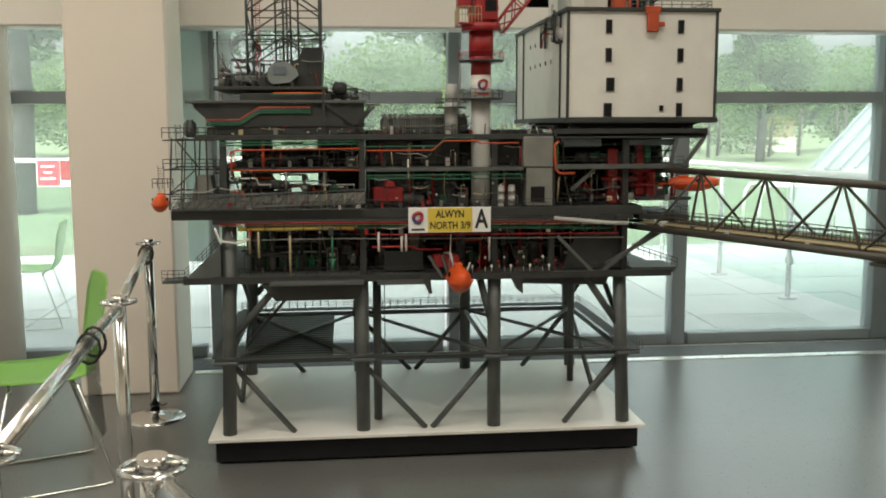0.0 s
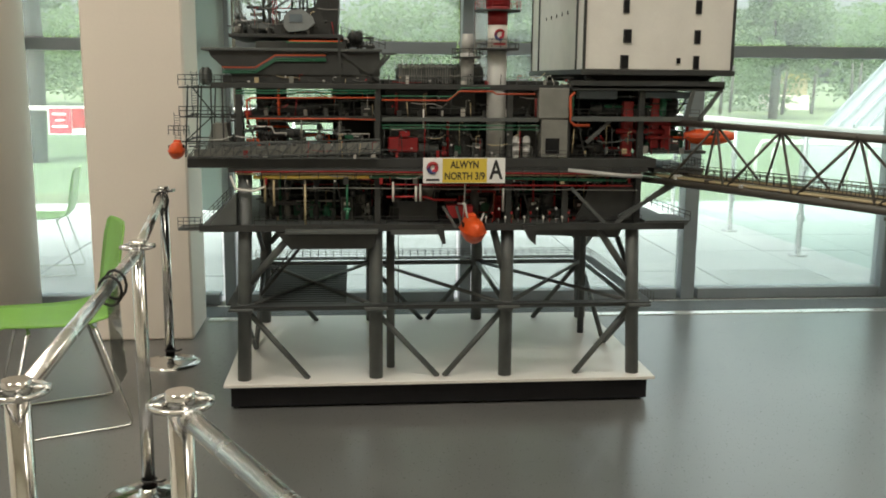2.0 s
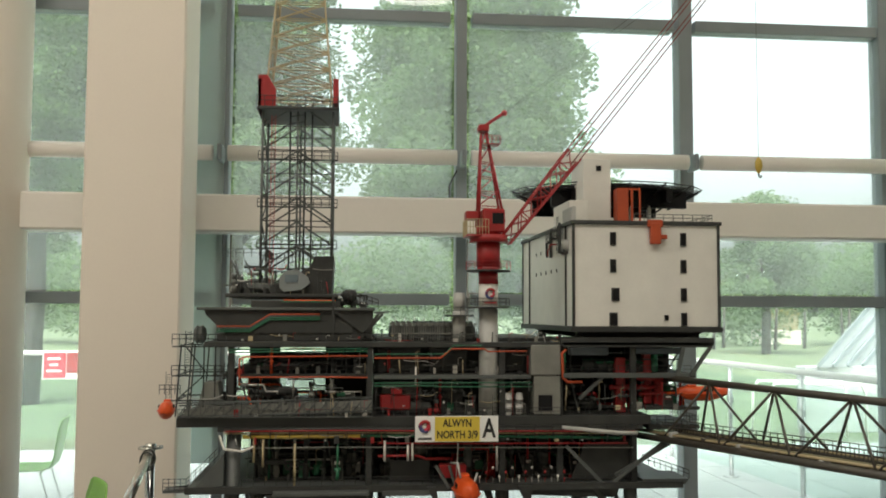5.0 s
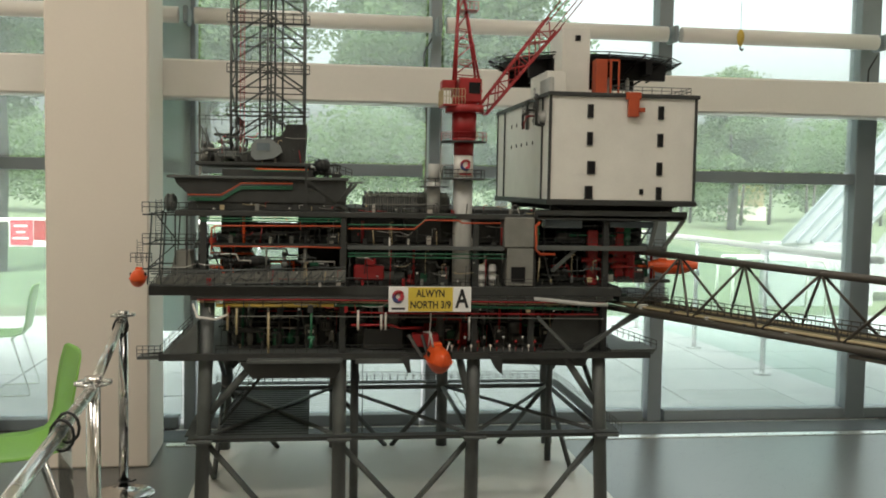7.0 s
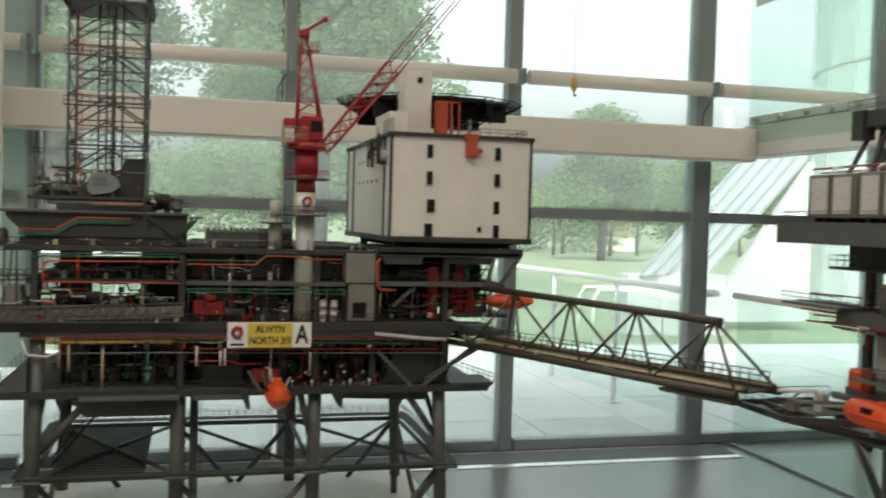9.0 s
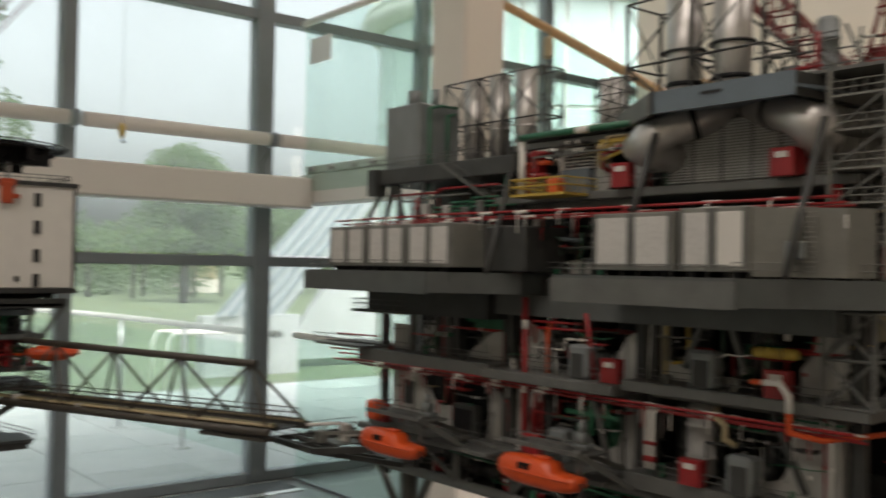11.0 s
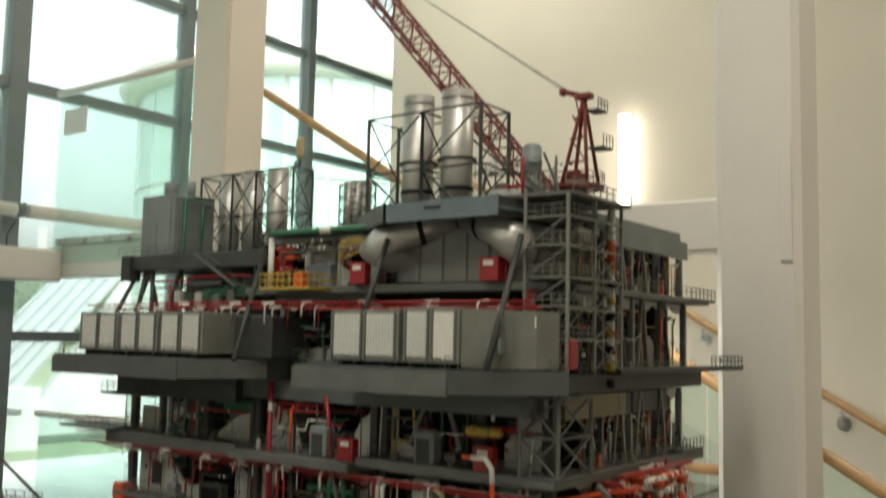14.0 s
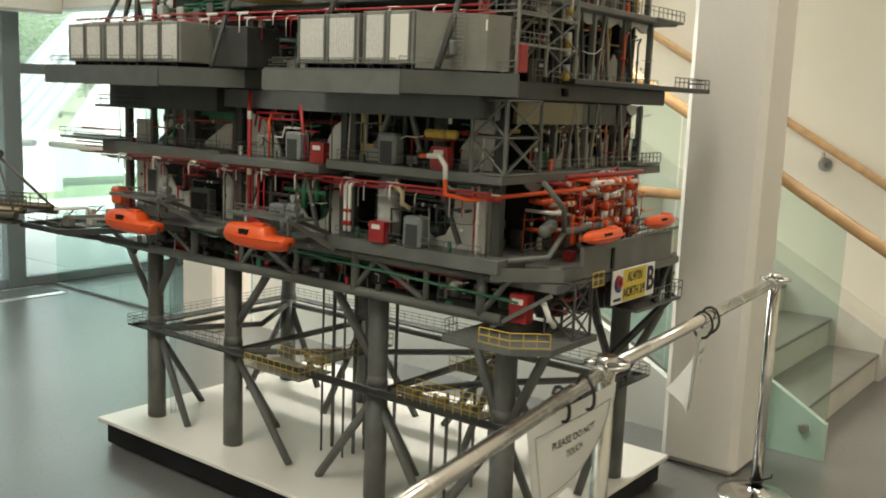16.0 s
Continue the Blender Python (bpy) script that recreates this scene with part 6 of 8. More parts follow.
part("gallery_rail", G().rail([(0.6, 4.26, 2.008), (0.5, 4.26, 2.008), (0.5, 4.42, 2.008)], 0.07, 0.015, 0.0016, (1.0, 0.5)), "brass", A)
g = G()
for x, y in ((0.56, 4.3), (0.56, 4.4)):
    g.cyl((x, y, 2.05), (0.575, 4.34, 2.52), 0.006, 6)
for x, y in ((0.68, 4.3), (0.68, 4.4)):
    g.cyl((x, y, 2.07), (0.595, 4.34, 2.52), 0.006, 6)
for z in (2.2, 2.32):
    g.cyl((0.565, 4.32, z), (0.64, 4.32, z - 0.02), 0.003, 5)
g.cbox(0.56, 4.31, 2.5, 0.61, 4.37, 2.53, 0.003)
for k in range(6):
    z = 2.08 + 0.07 * k
    f = (z - 2.05) / 0.47
    x0, x1 = 0.56 + 0.015 * f, 0.68 - 0.085 * f
    for y in (4.3 + 0.04 * f, 4.4 - 0.06 * f):
        g.cyl((x0, y, z), (x1 - 0.012, y, z + 0.065), 0.0026, 5).cyl((x0, y, z + 0.065), (x1, y, z + 0.06), 0.0022, 5)
part("a_frame", g, "red", A)
part("top_jib", G().cyl((0.58, 4.34, 2.52), (0.68, 4.34, 2.59), 0.008, 8).ball((0.685, 4.34, 2.592), 0.015), "red", A)
part("gallery_rail", G().rail([(0.58, 4.3, 2.44), (0.66, 4.3, 2.44)], 0.035, 0.02).box(0.58, 4.3, 2.436, 0.66, 4.38, 2.44), "red", A)
part("crane_cabinet", G().cbox(0.5, 4.3, 2.08, 0.56, 4.38, 2.12, 0.004), "red", A)
part("crane_boom", boom(G(), (0.69, 4.34, 1.985), (1.02, 4.36, 2.4), 0.05, 0.075, 7, 0.003), "red", A)
for s in (-1, 1):
    for k in (-1, 1):
        o = Vector((-0.78, 0.0, 0.62)) * (0.03 * k + 0.007 * s) + Vector((0, 0.034 * s, 0))
        part("jib_chord", G().cyl(Vector((1.0, 4.36, 2.375)) + o, Vector((1.97, 4.42, 3.59)) + o * 0.9, 0.003, 6), "brickred", A, "slender jib chord")
hk = part("hook_block", turned(G(), (1.97, 4.42, 2.34), (1.97, 4.42, 2.42), [(0.0, 0.005), (0.012, 0.012), (0.03, 0.018), (0.058, 0.018), (0.072, 0.011), (0.08, 0.005)]), "yellow", A, "yellow hook block")
part("hook", G().pipe([(1.97, 4.42, 2.342), (1.97, 4.42, 2.328), (1.979, 4.42, 2.321), (1.986, 4.42, 2.33)], 0.004, 6), "dark", hk)
part("rope", G().cyl((1.97, 4.42, 2.42), (1.97, 4.42, 3.58), 0.0012, 4), "dark", A)
part("rope", G().cyl((0.68, 4.34, 2.59), (1.96, 4.42, 3.6), 0.0012, 4).cyl((0.685, 4.36, 2.59), (1.5, 4.42, 3.2), 0.001, 4), "dark", A)
# vent post and cooler on the upper deck
part("vent_post", G().cyl((0.475, 4.36, 1.512), (0.475, 4.36, 1.66), 0.03, 14).cyl((0.475, 4.36, 1.66), (0.475, 4.36, 1.74), 0.027, 14), "lgrey", A)
part("gallery", G().cyl((0.475, 4.36, 1.63), (0.475, 4.36, 1.637), 0.07, 14), "dark", A)
part("gallery_rail", G().rail([(0.475 + 0.07 * math.cos(k * 0.7854), 4.36 + 0.07 * math.sin(k * 0.7854), 1.637) for k in range(9)], 0.036, 0.06), "dark", A)
part("cooler", G().cbox(0.16, 4.42, 1.512, 0.56, 4.7, 1.585, 0.003), "grey", A)
for k in range(15):
    part("cooler_fin", G().box(0.17 + 0.0265 * k, 4.41, 1.515, 0.176 + 0.0265 * k, 4.7, 1.606), "grey", A)
part("cooler_bar", G().box(0.155, 4.405, 1.59, 0.565, 4.409, 1.596).box(0.155, 4.405, 1.545, 0.565, 4.409, 1.551), "midgrey", A)
for i in range(30):
    part("cooler_fin", G().box(0.165 + i * 0.0112, 4.41, 1.515, 0.168 + i * 0.0112, 4.4195, 1.598), "midgrey", A)
for i in range(8):
    part("cooler_post", G().cyl((0.18 + i * 0.045, 4.425, 1.6), (0.18 + i * 0.045, 4.425, 1.625), 0.002, 5), "lgrey", A)
part("upper_house", G().cbox(0.09, 4.42, 1.512, 0.92, 5.3, 1.53, 0.003), "dark", A)

# living quarters
Q = part("living_block", G().cbox(1.0, 4.27, 1.585, 1.695, 5.55, 2.065, 0.003), "white", A, "white windowed living quarters block")
for x0, y0, x1, y1 in ((0.993, 4.263, 1.005, 4.275), (1.69, 4.263, 1.702, 4.275), (0.993, 5.545, 1.005, 5.557), (1.69, 5.545, 1.702, 5.557), (0.993, 4.41, 0.999, 4.425), (0.993, 5.33, 0.999, 5.345)):
    part("corner_trim", G().box(x0, y0, 1.585, x1, y1, 2.065), "dark", Q)
part("roof_trim", G().cbox(0.985, 4.255, 2.062, 1.71, 5.565, 2.08, 0.002), "dark", Q)
part("skirt", G().cbox(0.985, 4.255, 1.56, 1.71, 5.565, 1.586, 0.003), "dark", Q)
part("under_frame", G().prism([(1.03, 1.56), (1.66, 1.56), (1.55, 1.53), (1.1, 1.53)], "y", 4.35, 5.4), "black", Q)
for x, zs in ((1.187, (1.995, 1.868, 1.735, 1.62)), (1.525, (1.995, 1.868, 1.735, 1.62))):
    for k, z in enumerate(zs):
        w = 0.019 if (x < 1.3 and k > 1) else 0.014
        wn = part("window", G().cbox(x - w + (0.01 if x < 1.3 and k == 2 else 0), 4.262, z - 0.031, x + w + (0.01 if x < 1.3 and k == 2 else 0), 4.2695, z + 0.031, 0.001), "dark", Q)
        part("pane", G().box(x - w * 0.75 + (0.01 if x < 1.3 and k == 2 else 0), 4.2605, z - 0.026, x + w * 0.75 + (0.01 if x < 1.3 and k == 2 else 0), 4.2615, z + 0.026), "black", wn)
part("vent", G().cbox(1.432, 4.262, 1.615, 1.45, 4.2695, 1.64, 0.001), "black", Q)
for z in (1.86, 1.97):
    for i in range(5):
        part("porthole", G().box(0.9955, 4.62 + i * 0.13, z - 0.009, 0.9995, 4.626 + i * 0.13, z + 0.009), "black", Q)
for i in range(3):
    part("cladding_joint", G().box(1.012, 4.2694, 1.705 + i * 0.12, 1.688, 4.2698, 1.7058 + i * 0.12), "white", Q)
part("hose_reel", G().cbox(1.36, 4.235, 1.97, 1.41, 4.262, 2.07, 0.004).cbox(1.4, 4.24, 1.995, 1.44, 4.26, 2.015, 0.002).cbox(1.35, 4.238, 2.05, 1.42, 4.262, 2.085, 0.004), "dullorange", Q)
part("ladder", ladder(G(), (0.975, 4.5, 1.94), 2.12, 0.03, (0, 1, 0)).rail([(0.97, 4.36, 2.0), (0.97, 4.75, 2.0)], 0.05, 0.03), "dark", Q)
fit_out(A, "x", 4.36, 4.75, 0.955, 0.99, 1.93, 2.08, 7, rnd, ("dark", "grey", "red"), 0.04)
part("roof_house", G().cbox(1.105, 4.5, 2.08, 1.245, 4.75, 2.41, 0.004), "white", A)
part("porthole", G().box(1.17, 4.495, 2.35, 1.195, 4.4995, 2.375), "black", A)
part("roof_house", G().cbox(1.01, 4.4, 2.08, 1.103, 4.75, 2.19, 0.003), "white", A)
part("roof_house", G().cbox(1.0, 4.3, 2.08, 1.02, 4.5, 2.15, 0.003), "lgrey", A)
part("lift_shaft", G().cbox(1.262, 4.45, 2.08, 1.32, 4.52, 2.26, 0.003), "dullorange", A)
part("lift_frame", G().beam((1.335, 4.45, 2.08), (1.335, 4.45, 2.25), 0.01).beam((1.375, 4.45, 2.08), (1.375, 4.45, 2.26), 0.008).beam((1.32, 4.45, 2.255), (1.38, 4.45, 2.255), 0.008), "dullorange", A)
# helideck on the roof
g = G()
hc = (1.36, 5.02)
rim = [(hc[0] + 0.465 * math.cos(k * 0.3927), hc[1] + 0.42 * math.sin(k * 0.3927)) for k in range(16)]
g.prism(rim, "z", 2.285, 2.3)
part("helideck", g, "black", A)
g = G()
for (xa, ya), (xb, yb) in zip(rim, rim[1:] + rim[:1]):
    oa = ((xa - hc[0]) * 1.12 + hc[0], (ya - hc[1]) * 1.12 + hc[1])
    ob2 = ((xb - hc[0]) * 1.12 + hc[0], (yb - hc[1]) * 1.12 + hc[1])
    ia = ((xa - hc[0]) * 0.75 + hc[0], (ya - hc[1]) * 0.75 + hc[1])
    g.cyl((*oa, 2.31), (*ob2, 2.31), 0.003, 4).cyl((xa, ya, 2.295), (*oa, 2.31), 0.003, 4).cyl((*ia, 2.22), (xa, ya, 2.285), 0.005, 4).cyl((*ia, 2.22), (*oa, 2.31), 0.003, 4)
    for q in (0.25, 0.5, 0.75):
        g.cyl((xa + (oa[0] - xa) * q, ya + (oa[1] - ya) * q, 2.3), (xb + (ob2[0] - xb) * q, yb + (ob2[1] - yb) * q, 2.3), 0.0016, 4)
    for q in (0.33, 0.66):
        g.cyl((xa + (xb - xa) * q, ya + (yb - ya) * q, 2.292), (oa[0] + (ob2[0] - oa[0]) * q, oa[1] + (ob2[1] - oa[1]) * q, 2.31), 0.0016, 4)
part("safety_net", g, "black", A)
for q in ((1.0, 4.75, 2.2, 1.72, 4.78, 2.285), (1.0, 5.25, 2.2, 1.72, 5.28, 2.285), (1.1, 4.65, 2.22, 1.13, 5.4, 2.284), (1.58, 4.65, 2.22, 1.61, 5.4, 2.284)):
    part("helideck_girder", G().box(*q), "black", A)
for x in (1.42, 1.52, 1.15):
    for y in (4.76, 5.26):
        part("helideck_leg", G().cyl((x, y, 2.08), (x, y, 2.21), 0.012, 8), "lgrey", A)
part("roof_rail", G().rail([(1.3, 4.3, 2.08), (1.68, 4.3, 2.08), (1.68, 5.3, 2.08)], 0.036, 0.05), "grey", A)
# quarters' supports
for x in (1.06, 1.62):
    for y in (4.4, 5.3):
        part("support", G().cbox(x - 0.02, y - 0.02, 1.514, x + 0.02, y + 0.02, 1.56, 0.002), "dark", A)
part("frame_beam", G().box(0.94, 4.27, 1.5, 1.67, 4.3, 1.535), "dark", A)
part("duct", G().cbox(1.0, 4.33, 1.45, 1.18, 4.4, 1.49, 0.003).cbox(1.3, 4.34, 1.455, 1.55, 4.38, 1.485, 0.003), "bluegrey", A)


# ---- bridge between the models ----
BR = thing("footbridge_model", "grey triangular truss footbridge model linking both platforms", "model")
b0, b1 = Vector((1.46, 4.34, 0.0)), Vector((1.985, 2.72, 0.0))
bd = (b1 - b0).normalized()
bs = Vector((-bd.y, bd.x, 0)) * 0.11
t0, t1 = b0 + bd * 0.12, b0 + bd * 1.53
zt0, zt1, zb0, zb1 = 1.345, 1.335, 1.072, 1.108
up = lambda p, z: Vector((p.x, p.y, z))
part("top_chord", G().cyl(up(t0 - bd * 0.25, zt0), up(t1, zt1), 0.015, 12), "bridge", BR)
for s in (-1, 1):
    part("bottom_chord", G().cyl(up(b0 + bs * s - bd * 0.12, zb0), up(b1 + bs * s, zb1), 0.015, 12), "bridge", BR)
BL = (b1 - b0).length
for sn in (0.31, 0.71, 1.11, 1.5):
    tp = up(b0 + bd * sn, zt0 + (zt1 - zt0) * sn / BL)
    for s in (-1, 1):
        for e in (-0.2, 0.2):
            f = (sn + e) / BL
            bp = up(b0.lerp(b1, f) + bs * s, zb0 + (zb1 - zb0) * f)
            part("truss_brace", G().cyl(tp, bp, 0.006, 8), "bridge", BR)
    part("gusset", G().ball(tuple(tp), 0.018, 0.018, 0.013, 8, 6), "bridge", BR)
    for e in (-0.2, 0.0):
        c = up(b0 + bd * (sn + e), zb0 + (zb1 - zb0) * (sn + e) / BL)
        part("cross_beam", G().cyl(c - bs, c + bs, 0.006, 8), "bridge", BR)
part("walkway", G().beam(up(b0, zb0 + 0.006), up(b1, zb1 + 0.006), 0.11, 0.005), "dark", BR)
for s in (-0.5, 0.5):
    part("walkway_rail", G().rail([up(b0 + bs * s, zb0 + 0.01), up(b1 + bs * s, zb1 + 0.01)], 0.062, 0.042, 0.0021, (1.0, 0.7, 0.38)), "bridge", BR)
for k, (o, m, r) in enumerate(((0.72, "olive", 0.008), (0.86, "mgreen", 0.0035), (-0.72, "olive", 0.01), (-0.88, "brass", 0.006), (0.6, "brass", 0.004))):
    part("pipe", G().cyl(up(b0 + bs * o - bd * 0.1, zb0 + 0.022), up(b1 + bs * o, zb1 + 0.022), r, 7), m, BR)
part("slide_plate", G().beam(up(b1 - bd * 0.36 - bs * 0.75, zb1 - 0.035), up(b1 - bd * 0.02 - bs * 0.75, zb1 - 0.03), 0.05, 0.012), "bridge", BR)
part("walkway_edge", G().beam(up(b0 - bs * 0.55, zb0 + 0.01), up(b1 - bs * 0.55, zb1 + 0.01), 0.004, 0.016).beam(up(b0 + bs * 0.55, zb0 + 0.01), up(b1 + bs * 0.55, zb1 + 0.01), 0.004, 0.016), "dark", BR)
for i in range(7):
    c = up(b0.lerp(b1, 0.1 + 0.13 * i) - bs * 0.82, zb0 + 0.03)
    part("pipe_clamp", G().cbox(c.x - 0.02, c.y - 0.012, c.z - 0.012, c.x + 0.02, c.y + 0.012, c.z + 0.012, 0.003), ("lgrey", "bridge")[i % 2], BR)

# ---- model B: production platform ----
plinth("low white-topped black plinth under the production platform model", 2.34, 0.725, 3.735, 2.885)
B = thing("production_platform_model", "grey scale model of a production platform with red pipework", "model", "platform models", at=(0.307, -0.0935, -0.0019))
B.scale = (0.8753, 1.0255, 1.0145)
rnd = random.Random(77)
LY = [0.88, 1.43, 2.22, 2.74]
for y in LY:
    for x in (2.55, 3.48):
        g = G().cyl((x, y, 0.13), (x, y, 0.98), 0.038, 16)
        g.cyl((x, y, 0.13), (x, y, 0.56), 0.044, 16, 0.042).cyl((x, y, 0.56), (x, y, 0.6), 0.043, 16, 0.038)
        part("leg", g, "litgrey", B)
for x in (2.55, 3.48):
    for (ya, za), (yb, zb) in (((2.72, 0.52), (2.52, 0.13)), ((2.2, 0.52), (1.88, 0.13)), ((1.45, 0.5), (1.72, 0.13)), ((0.9, 0.5), (1.15, 0.13)), ((1.42, 0.5), (1.18, 0.13))):
        part("brace", G().cyl((x, ya, za), (x, yb, zb), 0.017, 12), "litgrey", B)
    for (ya, za), (yb, zb) in (((2.22, 0.62), (1.98, 0.93)), ((1.43, 0.62), (1.68, 0.93)), ((2.74, 0.62), (2.95, 0.9)), ((2.74, 0.66), (2.58, 0.92)), ((0.88, 0.5), (1.02, 0.84)), ((0.88, 0.5), (0.72, 0.84))):
        part("brace", G().cyl((x, ya, za), (x, yb, zb), 0.017, 12), "litgrey", B)
    part("frame_beam", G().cyl((x, 0.88, 0.53), (x, 2.74, 0.53), 0.014, 12), "litgrey", B)
for y in LY:
    part("frame_beam", G().cyl((2.55, y, 0.53), (3.48, y, 0.53), 0.014, 12), "litgrey", B)
    part("brace", G().cyl((2.57, y, 0.5), (2.86, y + 0.02, 0.13), 0.016, 12), "litgrey", B)
    part("brace", G().cyl((3.46, y, 0.5), (3.17, y, 0.13), 0.016, 12), "litgrey", B)
for (xa, ya), (xb, yb) in (((2.55, 0.88), (3.02, 1.2)), ((3.02, 1.2), (3.48, 0.88)), ((2.55, 1.43), (3.02, 1.2)), ((3.48, 1.43), (3.02, 1.2)), ((2.55, 2.22), (3.48, 1.43)), ((2.55, 1.43), (3.48, 2.22)), ((2.55, 2.74), (3.02, 2.5)), ((3.48, 2.74), (3.02, 2.5))):
    part("plan_brace", G().cyl((xa, ya, 0.53), (xb, yb, 0.53), 0.013, 10), "litgrey", B)
for i in range(12):
    x, y = 2.78 + 0.075 * (i % 6), 1.78 + 0.12 * (i // 6)
    part("conductor", G().cyl((x, y, 0.13), (x, y, 0.9), 0.005 + 0.003 * (i % 2), 8), "litgrey", B)
for i in range(8):
    part("conductor", G().cyl((2.62 + 0.05 * i, 1.22 + 0.03 * (i % 2), 0.13), (2.62 + 0.05 * i, 1.22 + 0.03 * (i % 2), 0.53), 0.006, 8), "litgrey", B)
for (xa, ya, xb, yb) in ((2.46, 0.8, 2.52, 2.82), (3.5, 0.8, 3.57, 2.82), (2.46, 2.77, 3.57, 2.84), (2.46, 0.78, 3.57, 0.84)):
    part("walkway", G().box(xa, ya, 0.547, xb, yb, 0.553), "litdark", B)
part("walkway_rail", G().rail([(2.46, 2.23, 0.553), (2.46, 2.84, 0.553), (3.57, 2.84, 0.553), (3.57, 0.78, 0.553), (2.46, 0.78, 0.553)], 0.045, 0.045, 0.0013, (1.0, 0.66, 0.33)).rail([(2.52, 2.23, 0.553), (2.52, 2.77, 0.553)], 0.045, 0.045, 0.0013), "litgrey", B)
# yellow railed landings on the mid frame
for (x0, y0, x1, y1, z) in ((2.4, 1.7, 2.6, 2.0, 0.545), (2.6, 1.76, 3.1, 1.85, 0.56), (2.5, 0.95, 2.62, 1.3, 0.55), (2.85, 1.1, 3.0, 1.3, 0.6)):
    part("landing", G().box(x0, y0, z - 0.006, x1, y1, z), "midgrey", B)
    part("landing_rail", G().rail([(x0, y1, z), (x0, y0, z), (x1, y0, z), (x1, y1, z)], 0.05, 0.035, 0.0018, (1.0, 0.55)), "yellow", B)
for y in (1.0, 1.12, 1.24):
    part("valve_box", G().cbox(2.54, y, 0.552, 2.58, y + 0.035, 0.578, 0.003).cyl((2.56, y + 0.05, 0.552), (2.56, y + 0.05, 0.585), 0.008, 8), "olive", B)
part("ladder", ladder(G(), (2.6, 2.68, 0.14), 0.98, 0.03, (1, 0, 0)), "litgrey", B)

# trussed lower deck
part("lower_deck", G().box(2.42, 0.86, 0.925, 3.6, 2.86, 0.94), "litdark", B)
for x in (2.4, 3.55):
    part("bottom_chord", G().cyl((x, 0.82, 0.93), (x, 2.95, 0.93), 0.018, 10), "litgrey", B)
    part("top_chord", G().cyl((x, 0.82, 1.055), (x, 2.9, 1.055), 0.014, 10), "litgrey", B)
for i, y in enumerate((0.9, 1.12, 1.43, 1.72, 2.02, 2.3, 2.6)):
    part("truss_post", G().cyl((2.4, y, 0.93), (2.4, y, 1.08), 0.018 if i in (0, 2, 5) else 0.011, 10), "litgrey", B)
    part("truss_brace", G().cyl((2.4, y, 0.94), (2.4, y + (0.2 if i % 2 else -0.14) + 0.04, 1.06), 0.01, 8), "litgrey", B)
part("pipe", G().pipe([(2.37, 0.75, 1.0), (2.36, 1.6, 1.035), (2.37, 2.3, 1.045)], 0.0045, 7), "mgreen", B)
fit_out(B, "x", 0.9, 2.7, 2.44, 2.8, 0.94, 1.06, 40, rnd, ("litdark", "litgrey", "red", "red", "litdark", "silver", "mgreen"), 0.15)
# black sheet added for the shaded depth of the lower deck
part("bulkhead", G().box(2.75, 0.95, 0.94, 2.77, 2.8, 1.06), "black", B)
# corner landing with the yellow rail
part("corner_landing", G().prism([(2.25, 0.95), (2.25, 0.7), (2.34, 0.61), (2.66, 0.61), (2.7, 0.95)], "z", 0.865, 0.885), "litgrey", B)
part("landing_rail", G().rail([(2.26, 0.82, 0.885), (2.26, 0.71, 0.885), (2.35, 0.62, 0.885)], 0.045, 0.04, 0.002, (1.0, 0.5, 0.02)), "yellow", B)
part("landing_rail", G().rail([(2.25, 0.94, 0.885), (2.32, 0.94, 0.885)], 0.05, 0.025), "litgrey", B)
part("cabinet", G().cbox(2.42, 0.745, 0.925, 2.47, 0.81, 1.015, 0.003), "red", B, "red cabinet with a white plate")
part("plate", G().box(2.4165, 0.758, 0.985, 2.4195, 0.798, 1.002), "white", B)
part("pipe", G().pipe([(2.45, 0.71, 1.0), (2.43, 0.69, 1.0), (2.43, 0.67, 0.96), (2.45, 0.66, 0.93)], 0.008, 7), "white", B)
part("brace", G().beam((2.4, 0.86, 0.9), (2.42, 0.66, 1.03), 0.012), "litgrey", B)
part("stair_frame", lattice(G(), (2.5, 2.62, 0.62, 0.72), (2.5, 2.62, 0.62, 0.72), 0.885, 1.06, 2, 0.003), "litdark", B)
part("landing_rail", G().rail([(2.58, 0.6, 1.045), (2.66, 0.6, 1.045)], 0.045, 0.04, 0.002, (1.0, 0.5, 0.02)), "yellow", B)

# decks
def deck(x0, y0, x1, y1, z0, z1, mat="litgrey"):
    return part("deck", G().cbox(x0, y0, z0, x1, y1, z1, 0.003), mat, B)


deck(2.32, 0.8, 3.55, 1.5, 1.08, 1.125)
deck(2.36, 1.5, 3.55, 2.8, 1.075, 1.105)
deck(2.22, 1.5, 2.36, 1.62, 1.085, 1.1)
deck(2.26, 2.02, 2.5, 2.35, 1.075, 1.09)
deck(2.3, 0.79, 3.55, 1.5, 1.352, 1.382)
deck(2.26, 1.5, 3.5, 2.05, 1.335, 1.365)
deck(2.3, 2.05, 3.5, 2.8, 1.325, 1.375)
deck(2.36, 0.82, 3.62, 2.75, 1.605, 1.66, "litdark")
deck(2.34, 0.84, 3.62, 2.07, 1.9, 1.925)
deck(2.4, 0.9, 3.5, 2.0, 2.105, 2.13, "litdark")
# wing shelves with tapering undersides
part("shelf", G().prism([(2.0, 2.06), (2.0, 2.77), (2.4, 2.77), (2.4, 1.86), (2.25, 1.86)], "z", 1.61, 1.675), "grey", B)
part("shelf_edge", G().prism([(1.995, 2.055), (1.995, 2.775), (2.01, 2.775), (2.01, 2.065)], "z", 1.605, 1.668), "grey", B)
